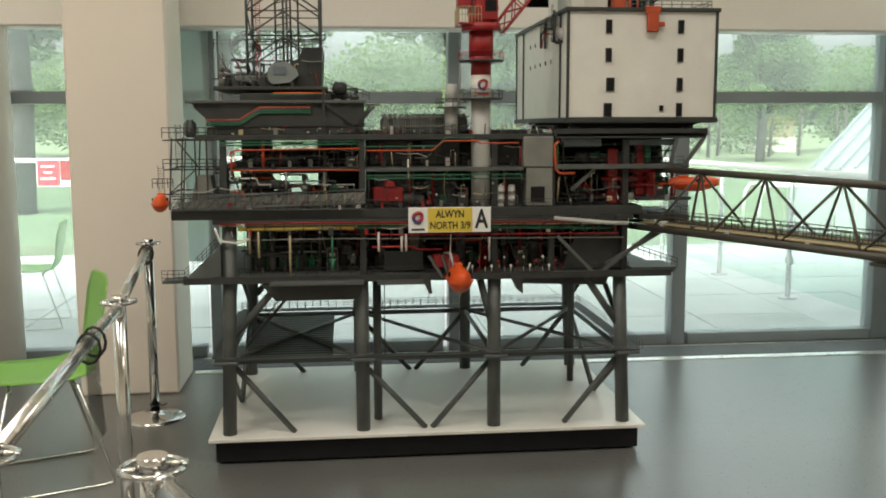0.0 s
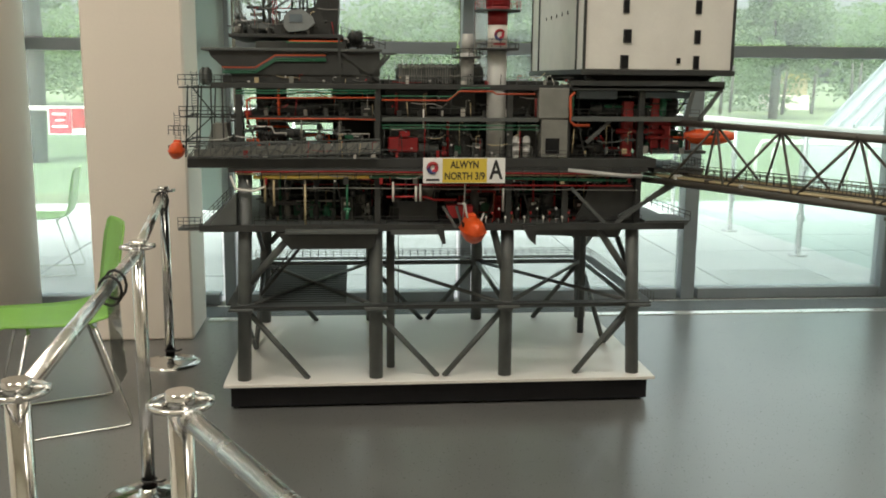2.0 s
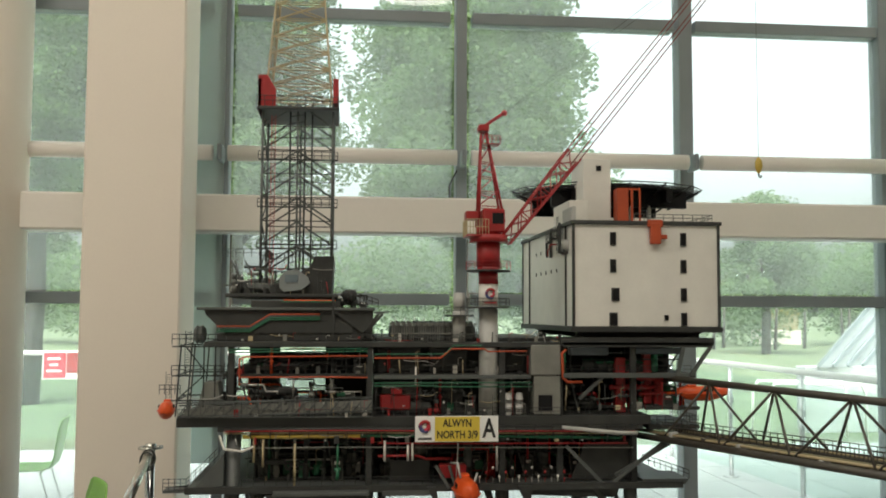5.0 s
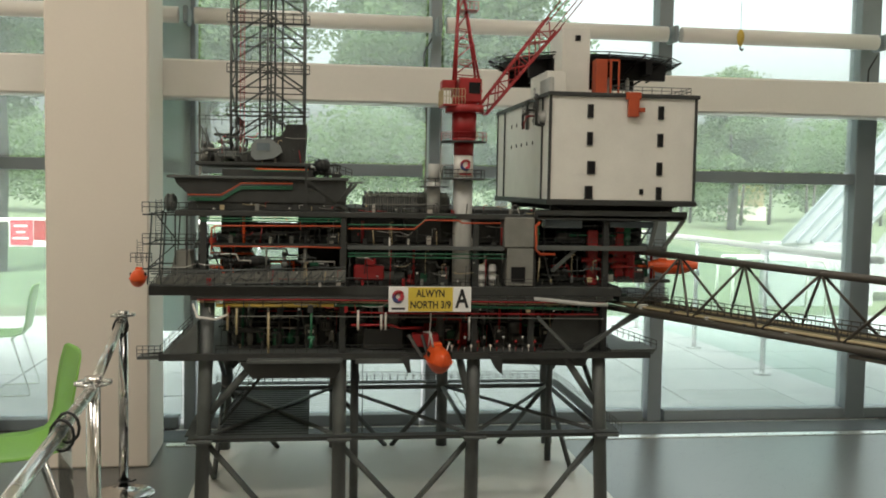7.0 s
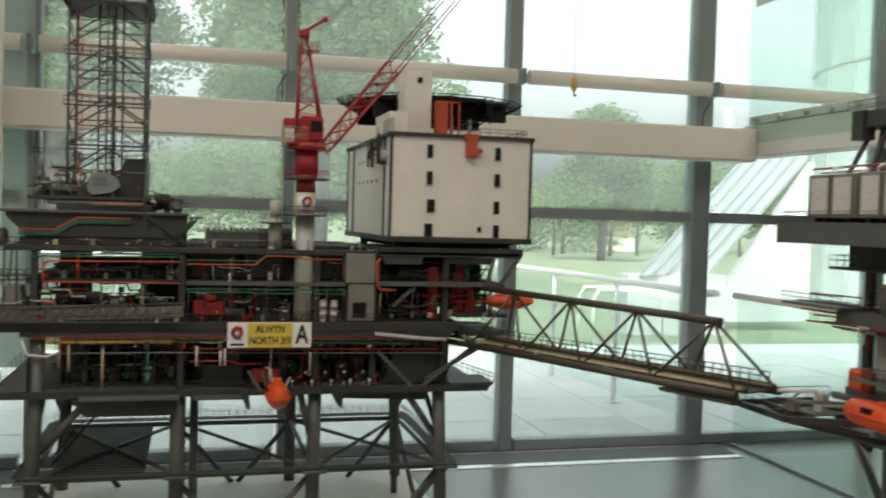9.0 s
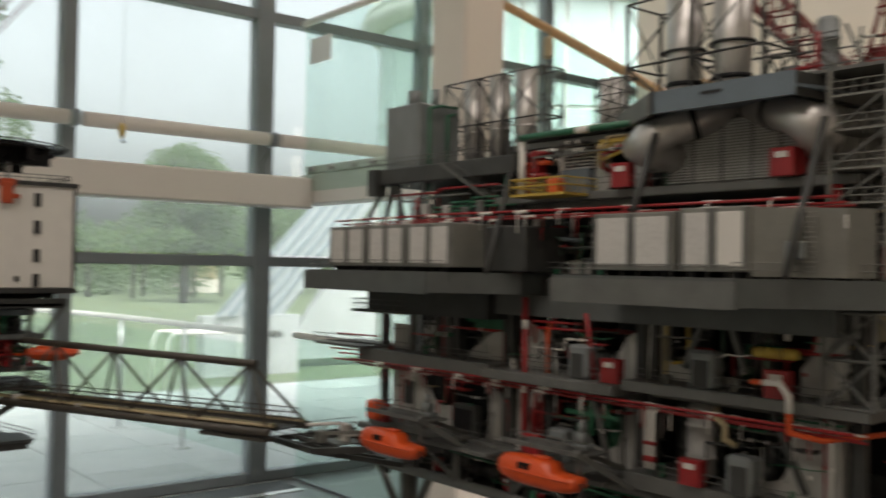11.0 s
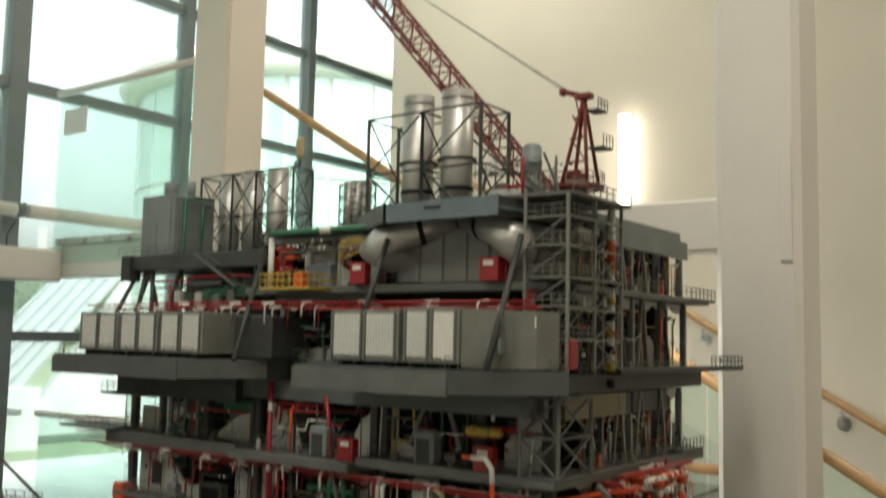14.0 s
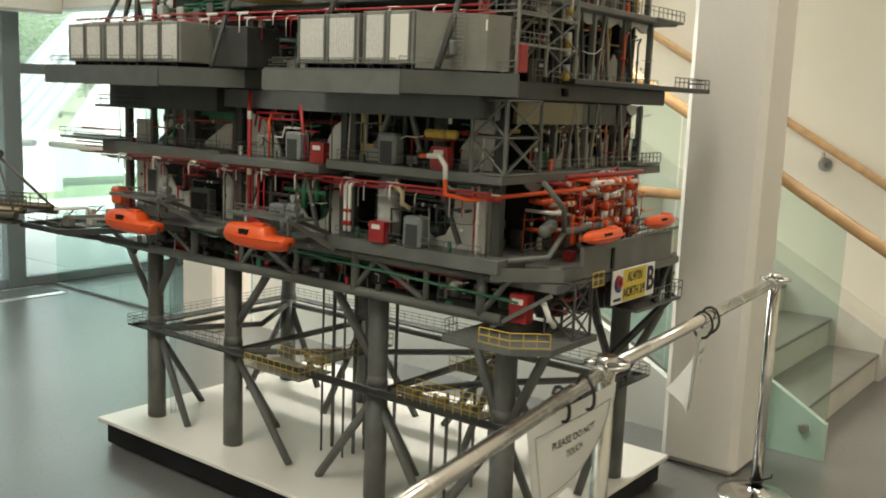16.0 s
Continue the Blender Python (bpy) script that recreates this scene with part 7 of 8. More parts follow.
part("shelf", G().prism([(2.0, 0.97), (2.0, 1.52), (2.4, 1.52), (2.4, 0.8), (2.28, 0.74)], "z", 1.61, 1.675), "grey", B)
part("shelf_edge", G().prism([(1.995, 0.965), (1.995, 1.525), (2.01, 1.525), (2.01, 0.97)], "z", 1.605, 1.668), "litgrey", B)
part("girder", G().box(2.3, 2.06, 1.52, 2.42, 2.74, 1.608), "dark", B)
part("girder", G().box(2.27, 0.86, 1.545, 2.4, 1.48, 1.608), "grey", B)
part("girder", G().box(2.34, 1.5, 1.54, 2.38, 2.06, 1.605).box(2.33, 0.84, 1.54, 2.36, 1.5, 1.6), "grey", B)
part("deck_rail", G().rail([(2.02, 2.0, 1.675), (2.02, 2.76, 1.675), (2.4, 2.76, 1.675)], 0.036, 0.05, 0.0012).rail([(2.02, 1.0, 1.675), (2.02, 1.5, 1.675)], 0.03, 0.05, 0.0012).rail([(2.02, 2.77, 1.68), (2.2, 2.95, 1.68)], 0.03, 0.05, 0.0012), "litgrey", B)


# container units with pale doors
def unit(y0, y1, doors, x0=2.05, x1=2.4, z0=1.69, z1=1.83, mat="lgrey"):
    u = part("container", G().cbox(x0, y0, z0, x1, y1, z1, 0.003), "midgrey", B, "grey container unit with pale panels")
    n = len(doors)
    w = (y1 - y0 - 0.008) / n
    for i, tone in enumerate(doors):
        a = y0 + 0.004 + i * w
        part("panel", G().cbox(x0 - 0.003, a + 0.012, z0 + 0.012, x0 - 0.0003, a + w - 0.012, z1 - 0.012, 0.001), tone, u)
        g = G()
        for k in range(9):
            q = a + 0.014 + (w - 0.028) * (k + 0.5) / 9
            g.box(x0 - 0.0045, q - 0.0012, z0 + 0.014, x0 - 0.0031, q + 0.0012, z1 - 0.014)
        part("corrugation", g, tone, u)
        for q in (a + 0.004, a + w - 0.011):
            part("door_post", G().box(x0 - 0.005, q, z0 + 0.003, x0 - 0.0003, q + 0.007, z1 - 0.003), "litgrey", u)
    for y in (y0 + 0.03, y1 - 0.04):
        part("foot", G().box(x0 + 0.01, y, 1.675, x1, y + 0.012, z0), "black", u)
    return u


unit(2.45, 2.68, ("door", "door"))
unit(2.225, 2.44, ("door", "door"))
unit(1.99, 2.215, ("door", "door"))
unit(1.165, 1.42, ("door", "door"), z1=1.835)
unit(0.96, 1.15, ("white", "door"), z1=1.84)
part("plant_room", G().prism([(2.06, 0.958), (2.42, 0.958), (2.42, 0.83), (2.28, 0.77), (2.2, 0.8)], "z", 1.68, 1.835), "midgrey", B)
part("window", G().cbox(2.196, 0.8, 1.79, 2.2, 0.85, 1.82, 0.001), "white", B)
part("cabinet", G().cbox(2.3, 0.745, 1.68, 2.35, 0.765, 1.76, 0.003), "red", B, "red cabinet with a white plate")
part("ladder", ladder(G(), (2.13, 0.855, 1.675), 1.84, 0.03, (0.6, -0.8, 0), 0.0014), "midgrey", B)
part("wall_box", G().cbox(2.1, 0.86, 1.72, 2.13, 0.9, 1.76, 0.003), "slate", B)
part("deck_rail", G().rail([(2.01, 0.98, 1.675), (2.28, 0.75, 1.675), (2.4, 0.8, 1.675)], 0.036, 0.04, 0.0013), "midgrey", B)
part("plant_room", G().cbox(2.2, 1.8, 1.68, 2.42, 1.98, 1.82, 0.004), "litdark", B)
for a, b in (((2.2, 2.78, 1.675), (2.36, 2.7, 2.01)), ((2.3, 2.64, 1.83), (2.36, 2.66, 2.01)), ((2.3, 2.55, 1.83), (2.36, 2.62, 2.01)), ((2.08, 1.86, 1.675), (2.32, 1.975, 2.0)), ((2.1, 1.325, 1.84), (2.28, 1.375, 2.06)), ((2.05, 0.872, 1.68), (2.27, 0.888, 2.05))):
    part("strut", G().cyl(a, b, 0.0095, 8), "litdark", B)

# module fronts, bay by bay
def cut_front(pts, x=2.43):
    """Pale wall sheet of a module front, cut away to show the gear behind."""
    return part("cut_wall", G().prism(pts, "x", x, x + 0.01), "cutwall", B, "pale cut-away wall")


def corrugate(y0, y1, z0, z1, x=2.43):
    """Fine upright ribs on a pale wall."""
    g = G()
    for k in range(int((y1 - y0) / 0.013)):
        y = y0 + 0.007 + k * 0.013
        g.box(x - 0.0016, y - 0.0015, z0 + 0.004, x - 0.0002, y + 0.0015, z1 - 0.004)
    part("corrugation", g, "cutwall", B)


def bites(y0, y1, z0, z1, n, deep):
    """Outline of a strip with n rounded bites out of its lower edge."""
    pts = [(y1, z1), (y0, z1)]
    for k in range(6 * n + 1):
        pts.append((y0 + (y1 - y0) * k / (6 * n), z0 + deep * abs(math.sin(math.pi * k / 6))))
    return pts


tones = ("red", "litdark", "litdark", "litgrey", "mgreen", "litgrey", "red", "white")
BAYS = ((0.86, 1.46, 1.125, 1.352), (1.5, 2.04, 1.105, 1.335), (2.06, 2.75, 1.105, 1.325), (0.86, 1.46, 1.382, 1.6), (1.5, 2.04, 1.365, 1.6), (2.06, 2.75, 1.375, 1.6), (1.52, 1.98, 1.675, 1.9), (1.36, 2.05, 1.925, 2.1))
for y0, y1, z0, z1 in BAYS:
    # black sheet added behind each bay as its inner shade
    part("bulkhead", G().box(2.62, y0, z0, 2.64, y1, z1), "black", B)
    for y in (y0, y1):
        part("column", G().cbox(2.4, y - 0.015, z0, 2.43, y + 0.015, z1, 0.002), "litdark", B)
    part("lintel", G().box(2.4, y0, z1 - 0.02, 2.43, y1, z1), "litgrey", B)
    fit_out(B, "x", y0 + 0.02, y1 - 0.02, 2.36, 2.42, z0, z1 - 0.01, 5, rnd, tones, 0.04)
    fit_out(B, "x", y0 + 0.02, y1 - 0.02, 2.46, 2.6, z0, z1, 15, rnd, ("red", "litdark", "litdark", "mgreen", "litdark", "litgrey", "brass"), 0.1, pale=False)
    part("deck_rail", G().rail([(2.315, y0, z0), (2.315, y1, z0)], 0.036, 0.045, 0.0012), "litgrey", B)
# lowest deck
za, zb = 1.105, 1.33
cut_front([(2.72, za), (2.52, za), (2.5, 1.2), (2.525, 1.27), (2.56, 1.31), (2.72, 1.31)])
corrugate(2.54, 2.72, za, 1.27)
part("door", G().cbox(2.424, 2.585, 1.17, 2.4295, 2.64, 1.26, 0.001), "litdark", B)
cut_front([(2.5, za), (2.3, za), (2.3, 1.16), (2.35, 1.195), (2.42, 1.185), (2.46, 1.2), (2.5, 1.25)])
part("switch_frame", G().cbox(2.37, 2.18, za, 2.41, 2.3, 1.215, 0.003), "litdark", B)
part("screen", G().box(2.366, 2.195, za + 0.015, 2.3695, 2.285, 1.2), "black", B)
cut_front([(2.165, za), (2.05, za), (2.05, 1.21), (2.085, 1.235), (2.12, 1.27), (2.165, 1.3)])
corrugate(2.055, 2.16, za, 1.2)
cut_front([(2.03, za), (1.97, za), (1.97, zb), (2.03, zb)])
cut_front([(1.76, za), (1.5, za), (1.5, zb), (1.565, zb), (1.572, 1.24), (1.598, 1.17), (1.65, 1.143), (1.7, 1.158), (1.735, 1.215), (1.76, 1.3)])
for y, r in ((1.87, 0.006), (1.84, 0.004), (1.9, 0.0035)):
    part("riser", G().cyl((2.34, y, za), (2.34, y, zb), r, 8), "red", B)
part("brace", G().beam((2.345, 1.93, za + 0.02), (2.345, 1.86, zb), 0.01), "litgrey", B)
part("brace", G().beam((2.345, 1.57, 1.13), (2.345, 1.63, zb), 0.014), "litgrey", B)
za, zb = 1.126, 1.345
cut_front([(1.2, za), (0.9, za), (0.9, zb), (1.03, zb), (1.043, 1.21), (1.07, 1.165), (1.115, 1.15), (1.155, 1.17), (1.178, 1.22), (1.2, 1.205)])
part("corner_post", G().cbox(2.4, 0.9, za, 2.428, 0.945, zb, 0.003), "lgrey", B)
part("brace", G().beam((2.37, 1.065, zb), (2.37, 0.975, 1.15), 0.014), "litdark", B)
for y in (1.405, 1.385):
    part("service_pipe", G().pipe([(2.3, y, 1.15), (2.3, y, 1.3), (2.32, y, 1.315), (2.36, y, 1.315)], 0.0065, 8), "white", B)
    part("flange", G().cyl((2.3, y, 1.17), (2.3, y, 1.185), 0.009, 8).cyl((2.3, y, 1.215), (2.3, y, 1.225), 0.009, 8), "red", B)
part("relief_pipe", G().pipe([(2.33, 1.2, 1.335), (2.3, 1.19, 1.32), (2.3, 1.16, 1.3), (2.3, 1.16, 1.265), (2.32, 1.14, 1.25)], 0.008, 8), "brass", B)
# middle deck
za, zb = 1.376, 1.595
cut_front([(2.72, za), (2.58, za), (2.58, 1.47), (2.72, 1.47)])
corrugate(2.585, 2.715, za, 1.46)
cut_front([(2.53, za), (2.41, za), (2.41, 1.47), (2.45, 1.48), (2.53, 1.47)])
part("brace", G().beam((2.41, 2.53, za + 0.01), (2.41, 2.41, 1.47), 0.014), "litgrey", B)
for y in (2.4, 2.33, 2.545):
    part("column", G().cbox(2.37, y - 0.008, za, 2.4, y + 0.008, zb, 0.002), "litgrey", B)
part("switch_frame", G().cbox(2.38, 2.28, za, 2.42, 2.4, 1.52, 0.003), "litdark", B)
cut_front([(2.27, za), (2.05, za), (2.05, 1.505), (2.12, 1.485), (2.19, 1.445), (2.27, 1.395)])
corrugate(2.055, 2.19, za, 1.43)
part("green_wall", G().box(2.424, 2.07, 1.475, 2.4295, 2.24, 1.59), "mgreen", B)
za = 1.366
cut_front([(2.0, za), (1.84, za), (1.848, 1.4), (1.875, 1.455), (1.925, 1.495), (1.97, 1.515), (2.0, 1.52)])
cut_front(bites(1.5, 1.93, 1.545, 1.585, 4, 0.03))
cut_front([(1.6, za), (1.5, za), (1.5, 1.5), (1.535, 1.51), (1.57, 1.49), (1.6, 1.44)])
for z, y0, y1 in ((1.525, 1.7, 1.9), (1.505, 1.69, 1.88), (1.55, 1.6, 1.8)):
    part("pipe", G().pipe([(2.37, y0, z), (2.36, (y0 + y1) / 2, z), (2.36, y1, z), (2.36, y1 + 0.01, z - 0.05)], 0.0045, 7), "red", B)
part("pipe", G().pipe([(2.35, 1.825, za), (2.35, 1.825, 1.5), (2.37, 1.825, 1.53)], 0.0055, 8), "orange", B)
part("pipe", G().pipe([(2.34, 1.625, za), (2.34, 1.66, 1.56)], 0.007, 8), "red", B)
za = 1.383
cut_front([(1.46, za), (1.42, za), (1.42, zb), (1.46, zb)])
part("yellow_frame", G().pipe([(2.4, 1.41, za), (2.4, 1.41, 1.56), (2.4, 1.34, 1.57), (2.4, 1.33, za + 0.06), (2.4, 1.39, za + 0.05)], 0.005, 6), "yellow", B)
cut_front([(1.42, za), (1.2, za), (1.2, 1.41), (1.28, 1.405), (1.35, 1.415), (1.42, 1.44)])
cut_front(bites(1.28, 1.42, 1.565, 1.59, 2, 0.02))
cut_front([(1.02, za), (0.9, za), (0.9, 1.6), (0.965, 1.6), (0.98, 1.5), (1.02, 1.45)])
for a, b in (((2.37, 1.33, 1.43), (2.37, 1.25, zb)), ((2.37, 1.2, zb), (2.37, 1.14, 1.43))):
    part("brace", G().beam(a, b, 0.014), "litgrey", B)
# container deck and the deck above it
cut_front([(1.985, 1.676), (1.72, 1.676), (1.72, 1.715), (1.78, 1.72), (1.83, 1.708), (1.9, 1.7), (1.942, 1.728), (1.955, 1.795), (1.94, 1.86), (1.985, 1.86)])
part("pipe", G().pipe([(2.42, 1.74, 1.78), (2.38, 1.8, 1.785), (2.38, 1.9, 1.77)], 0.007, 7), "bluegrey", B)
part("brace", G().beam((2.4, 1.93, 1.73), (2.4, 1.84, 1.88), 0.016), "litdark", B)
za, zb = 1.926, 2.1
cut_front([(1.995, za), (1.965, za), (1.965, zb), (1.995, zb)])
cut_front([(1.885, za), (1.83, za), (1.825, zb), (1.865, zb), (1.85, 2.0), (1.86, 1.96)])
cut_front([(1.7, za), (1.655, za), (1.64, 1.955), (1.645, 2.03), (1.67, zb), (1.7, zb)])
for k in range(9):
    part("louvre", G().box(2.415, 1.7, 2.004 + k * 0.0105, 2.4295, 1.822, 2.009 + k * 0.0105), "lgrey", B)
part("door", G().cbox(2.39, 1.7, za, 2.4295, 1.82, 2.0, 0.002), "bluegrey", B)
part("louvre", G().cbox(2.4, 1.5, za, 2.4295, 1.53, 2.06, 0.003), "lgrey", B)
for z, y0, y1, m in ((2.06, 1.88, 1.96, "red"), (2.03, 1.87, 1.95, "orange"), (2.075, 1.53, 1.64, "yellow"), (2.06, 1.53, 1.65, "brass"), (2.045, 1.55, 1.63, "red"), (1.99, 1.88, 1.95, "red")):
    part("manifold_pipe", G().pipe([(2.42, y0, z), (2.38, y0, z), (2.38, y1, z), (2.38, y1, z - 0.05), (2.42, y1, z - 0.06)], 0.006, 8), m, B)
part("pump", G().cbox(2.37, 1.9, 2.0, 2.42, 1.935, 2.07, 0.004).cyl((2.38, 1.92, 1.95), (2.38, 1.92, 2.0), 0.012, 10), "red", B)
for y0, y1, z0, z1 in ((0.86, 1.46, 1.125, 1.3), (1.5, 2.04, 1.105, 1.3), (2.06, 2.75, 1.105, 1.3), (0.86, 1.46, 1.382, 1.58), (1.5, 2.04, 1.365, 1.58), (2.06, 2.75, 1.375, 1.58), (1.52, 1.98, 1.675, 1.88), (1.4, 2.05, 1.925, 2.08), (0.9, 2.7, 0.945, 1.05)):
    clutter(B, "x", y0, y1, 2.33 if z0 > 1 else 2.385, z0, z1, 16 if z0 > 1 else 60, rnd, ("red", "white", "midgrey", "litdark", "litgrey", "litdark", "mgreen"))
# red fire cabinets and grey doors on the decks
for y, z in ((1.235, 1.126), (1.51, 1.366), (0.99, 1.383), (2.615, 1.106), (1.82, 1.106), (1.48, 1.926), (0.98, 1.926)):
    c = part("cabinet", G().cbox(2.3, y, z, 2.335, y + 0.065, z + 0.07, 0.002), "red", B, "red cabinet with a white plate")
    part("plate", G().box(2.297, y + 0.015, z + 0.045, 2.2995, y + 0.05, z + 0.06), "white", c)
for y, z in ((1.09, 1.126), (1.635, 1.366), (1.205, 1.383), (1.715, 1.106)):
    c = part("equipment_house", G().cbox(2.31, y, z, 2.37, y + 0.075, z + 0.1, 0.008), "slate", B)
    part("door", G().cbox(2.307, y + 0.012, z + 0.004, 2.3095, y + 0.06, z + 0.075, 0.0005), "litdark", c)
# long red mains below the decks
for z, x, m, r in ((1.325, 2.29, "red", 0.0042), (1.31, 2.32, "red", 0.0032), (1.862, 2.2, "red", 0.0038), (1.85, 2.24, "red", 0.003), (1.318, 2.35, "white", 0.0032), (1.3, 2.36, "red", 0.003), (1.845, 2.28, "red", 0.0028)):
    part("fire_main", G().pipe([(x, 0.82, z), (x, 1.6, z), (x + 0.01, 2.2, z + 0.006), (x + 0.01, 2.85, z)], r, 8), m, B)
    for k in range(9):
        y = 0.95 + k * 0.21 + rnd.uniform(-0.05, 0.05)
        part("coupling", G().cyl((x + 0.003, y, z + 0.001), (x + 0.003, y + rnd.uniform(0.02, 0.06), z + 0.001), r * 1.25, 8), "white", B)
        part("branch", G().pipe([(x, y + 0.03, z), (x - 0.015, y + 0.03, z - 0.008), (x - 0.015, y + 0.03, z - rnd.uniform(0.03, 0.07))], r * 0.7, 6), rnd.choice(("white", "red", "silver")), B)
for y in (1.89,):
    part("riser", G().cyl((2.31, y, 1.105), (2.31, y, 1.6), 0.009, 10), "red", B)
    part("riser_band", G().cyl((2.31, y, 1.3), (2.31, y, 1.36), 0.0096, 10), "white", B)
    part("riser_band", G().cyl((2.31, y, 1.5), (2.31, y, 1.53), 0.0096, 10), "white", B)
part("riser", G().pipe([(2.25, 1.06, 1.425), (2.25, 0.985, 1.428), (2.25, 0.962, 1.4), (2.25, 0.96, 1.315), (2.3, 0.9, 1.3), (2.7, 0.7, 1.335)], 0.007, 10), "orange", B)
part("riser_band", G().pipe([(2.25, 1.03, 1.426), (2.25, 0.985, 1.428), (2.25, 0.962, 1.4), (2.25, 0.96, 1.36)], 0.0082, 10), "white", B)
part("storage_vessel", vessel(G(), (2.42, 1.3, 1.125), (2.42, 1.3, 1.335), 0.042, 16), "lgrey", B)
part("heat_exchanger", vessel(G(), (2.35, 0.985, 1.49), (2.35, 1.11, 1.49), 0.014), "yellow", B)
part("gas_scrubber", vessel(G(), (2.5, 1.65, 1.11), (2.5, 1.65, 1.25), 0.03), "mgreen", B)
part("valve", G().cyl((2.35, 1.54, 1.26), (2.35, 1.74, 1.26), 0.008, 8).cyl((2.35, 1.64, 1.2), (2.35, 1.64, 1.31), 0.012, 8).cyl((2.35, 1.58, 1.23), (2.35, 1.58, 1.3), 0.009, 8), "mgreen", B)

# lifeboats on the front
long_lifeboat(B, (2.1, 2.34, 1.092), radians(-90), 0.31, wide=0.16, high=0.135)
long_lifeboat(B, (2.1, 1.64, 1.118), radians(-90), 0.305, wide=0.16, high=0.135)
for yc in (2.335, 1.642):
    for dy in (-0.12, 0.12):
        part("davit", G().beam((2.36, yc + dy, 1.12), (2.14, yc + dy, 1.19), 0.014).cyl((2.15, yc + dy, 1.19), (2.15, yc + dy, 1.12), 0.002, 5), "litgrey", B)
    part("davit_platform", G().box(2.14, yc - 0.15, 1.178, 2.24, yc + 0.15, 1.184).rail([(2.14, yc - 0.15, 1.184), (2.14, yc + 0.15, 1.184)], 0.03, 0.05), "litgrey", B)
    part("winch", G().cbox(2.18, yc - 0.11, 1.185, 2.23, yc - 0.05, 1.2, 0.003).cyl((2.2, yc - 0.1, 1.215), (2.2, yc - 0.06, 1.215), 0.018, 12).cyl((2.2, yc - 0.08, 1.23), (2.2, yc - 0.08, 1.26), 0.011, 10), "slate", B)
    part("davit_post", G().cyl((2.12, yc - 0.13, 1.1), (2.12, yc - 0.13, 1.2), 0.005, 8).beam((2.1, yc - 0.15, 1.188), (2.1, yc + 0.15, 1.188), 0.012).beam((2.12, yc - 0.12, 1.19), (2.3, yc - 0.19, 1.08), 0.016), "litgrey", B)
part("rescue_pod", G().cbox(2.2, 2.56, 1.13, 2.26, 2.62, 1.2, 0.01), "orange", B)
# bridge landing
for p, q, w in (((1.98, 2.66, 1.022), (1.98, 2.96, 1.022), 0.02), ((1.98, 2.96, 1.022), (2.42, 2.96, 1.022), 0.02), ((1.98, 2.66, 1.022), (2.42, 2.5, 1.022), 0.022), ((2.1, 2.62, 1.022), (2.1, 2.95, 1.022), 0.014), ((2.24, 2.57, 1.022), (2.24, 2.95, 1.022), 0.014), ((1.99, 2.8, 1.022), (2.42, 2.8, 1.022), 0.012), ((2.0, 2.94, 1.015), (2.4, 2.72, 0.94), 0.02), ((2.0, 2.68, 1.015), (2.4, 2.6, 0.94), 0.018), ((2.1, 2.95, 1.015), (2.4, 2.9, 0.93), 0.014), ((2.4, 2.96, 1.02), (2.4, 2.7, 0.9), 0.02), ((2.2, 3.0, 1.02), (2.35, 2.3, 1.05), 0.022), ((2.12, 2.66, 1.015), (2.3, 2.86, 0.95), 0.012)):
    part("landing_beam", G().beam(p, q, w), "litdark", B)
part("landing_plate", G().box(2.1, 2.66, 1.03, 2.4, 2.79, 1.034), "litgrey", B)
part("landing_rail", G().rail([(2.1, 2.95, 1.03), (2.42, 2.95, 1.03)], 0.045, 0.05, 0.0015).rail([(1.98, 2.67, 1.03), (1.98, 2.95, 1.03)], 0.045, 0.05, 0.0015), "litgrey", B)
part("landing_gear", G().cbox(2.06, 2.73, 1.03, 2.1, 2.77, 1.075, 0.004).beam((2.04, 2.7, 1.075), (2.26, 2.62, 1.075), 0.012).beam((2.06, 2.8, 1.03), (2.1, 2.72, 1.11), 0.006).beam((2.16, 2.76, 1.03), (2.2, 2.68, 1.11), 0.006), "midgrey", B)
part("landing_gear", G().cbox(2.16, 2.7, 1.03, 2.19, 2.74, 1.1, 0.004), "white", B)
part("pipe", G().pipe([(2.0, 2.74, 1.105), (2.14, 2.7, 1.105), (2.16, 2.69, 1.06), (2.3, 2.62, 1.06)], 0.006, 7), "white", B)
for z, y0, y1 in ((1.32, 2.7, 2.9), (1.345, 2.7, 2.86), (1.36, 2.7, 2.93), (1.42, 2.72, 2.88), (1.39, 2.7, 2.95)):
    part("outrigger", G().cyl((2.35, y0, z), (2.25, y1, z + 0.005), 0.0035, 6), rnd.choice(("litgrey", "red", "litdark")), B)
part("side_platform", G().box(2.28, 2.5, 1.515, 2.42, 2.82, 1.525).rail([(2.28, 2.5, 1.525), (2.28, 2.82, 1.525), (2.42, 2.82, 1.525)], 0.04, 0.04, 0.0014), "litdark", B)
part("side_platform", G().box(2.25, 2.72, 1.375, 2.5, 3.05, 1.385).rail([(2.25, 2.72, 1.385), (2.25, 3.05, 1.385)], 0.036, 0.04), "litgrey", B)
part("green_panel", G().box(2.425, 2.1, 1.5, 2.428, 2.3, 1.6), "mgreen", B)

# upper works
for z, y0, y1, m in ((1.9, 1.97, 2.4, "mgreen"), (1.915, 1.97, 2.4, "mgreen"), (1.93, 2.05, 2.3, "mgreen"), (1.945, 2.2, 2.6, "litgrey"), (1.97, 2.05, 2.66, "red")):
    part("pipe", G().pipe([(2.345, y0, z), (2.345, (y0 + y1) / 2, z), (2.345, (y0 + y1) / 2 + 0.02, z - 0.012), (2.345, y1, z - 0.012)], 0.0045, 6), m, B)
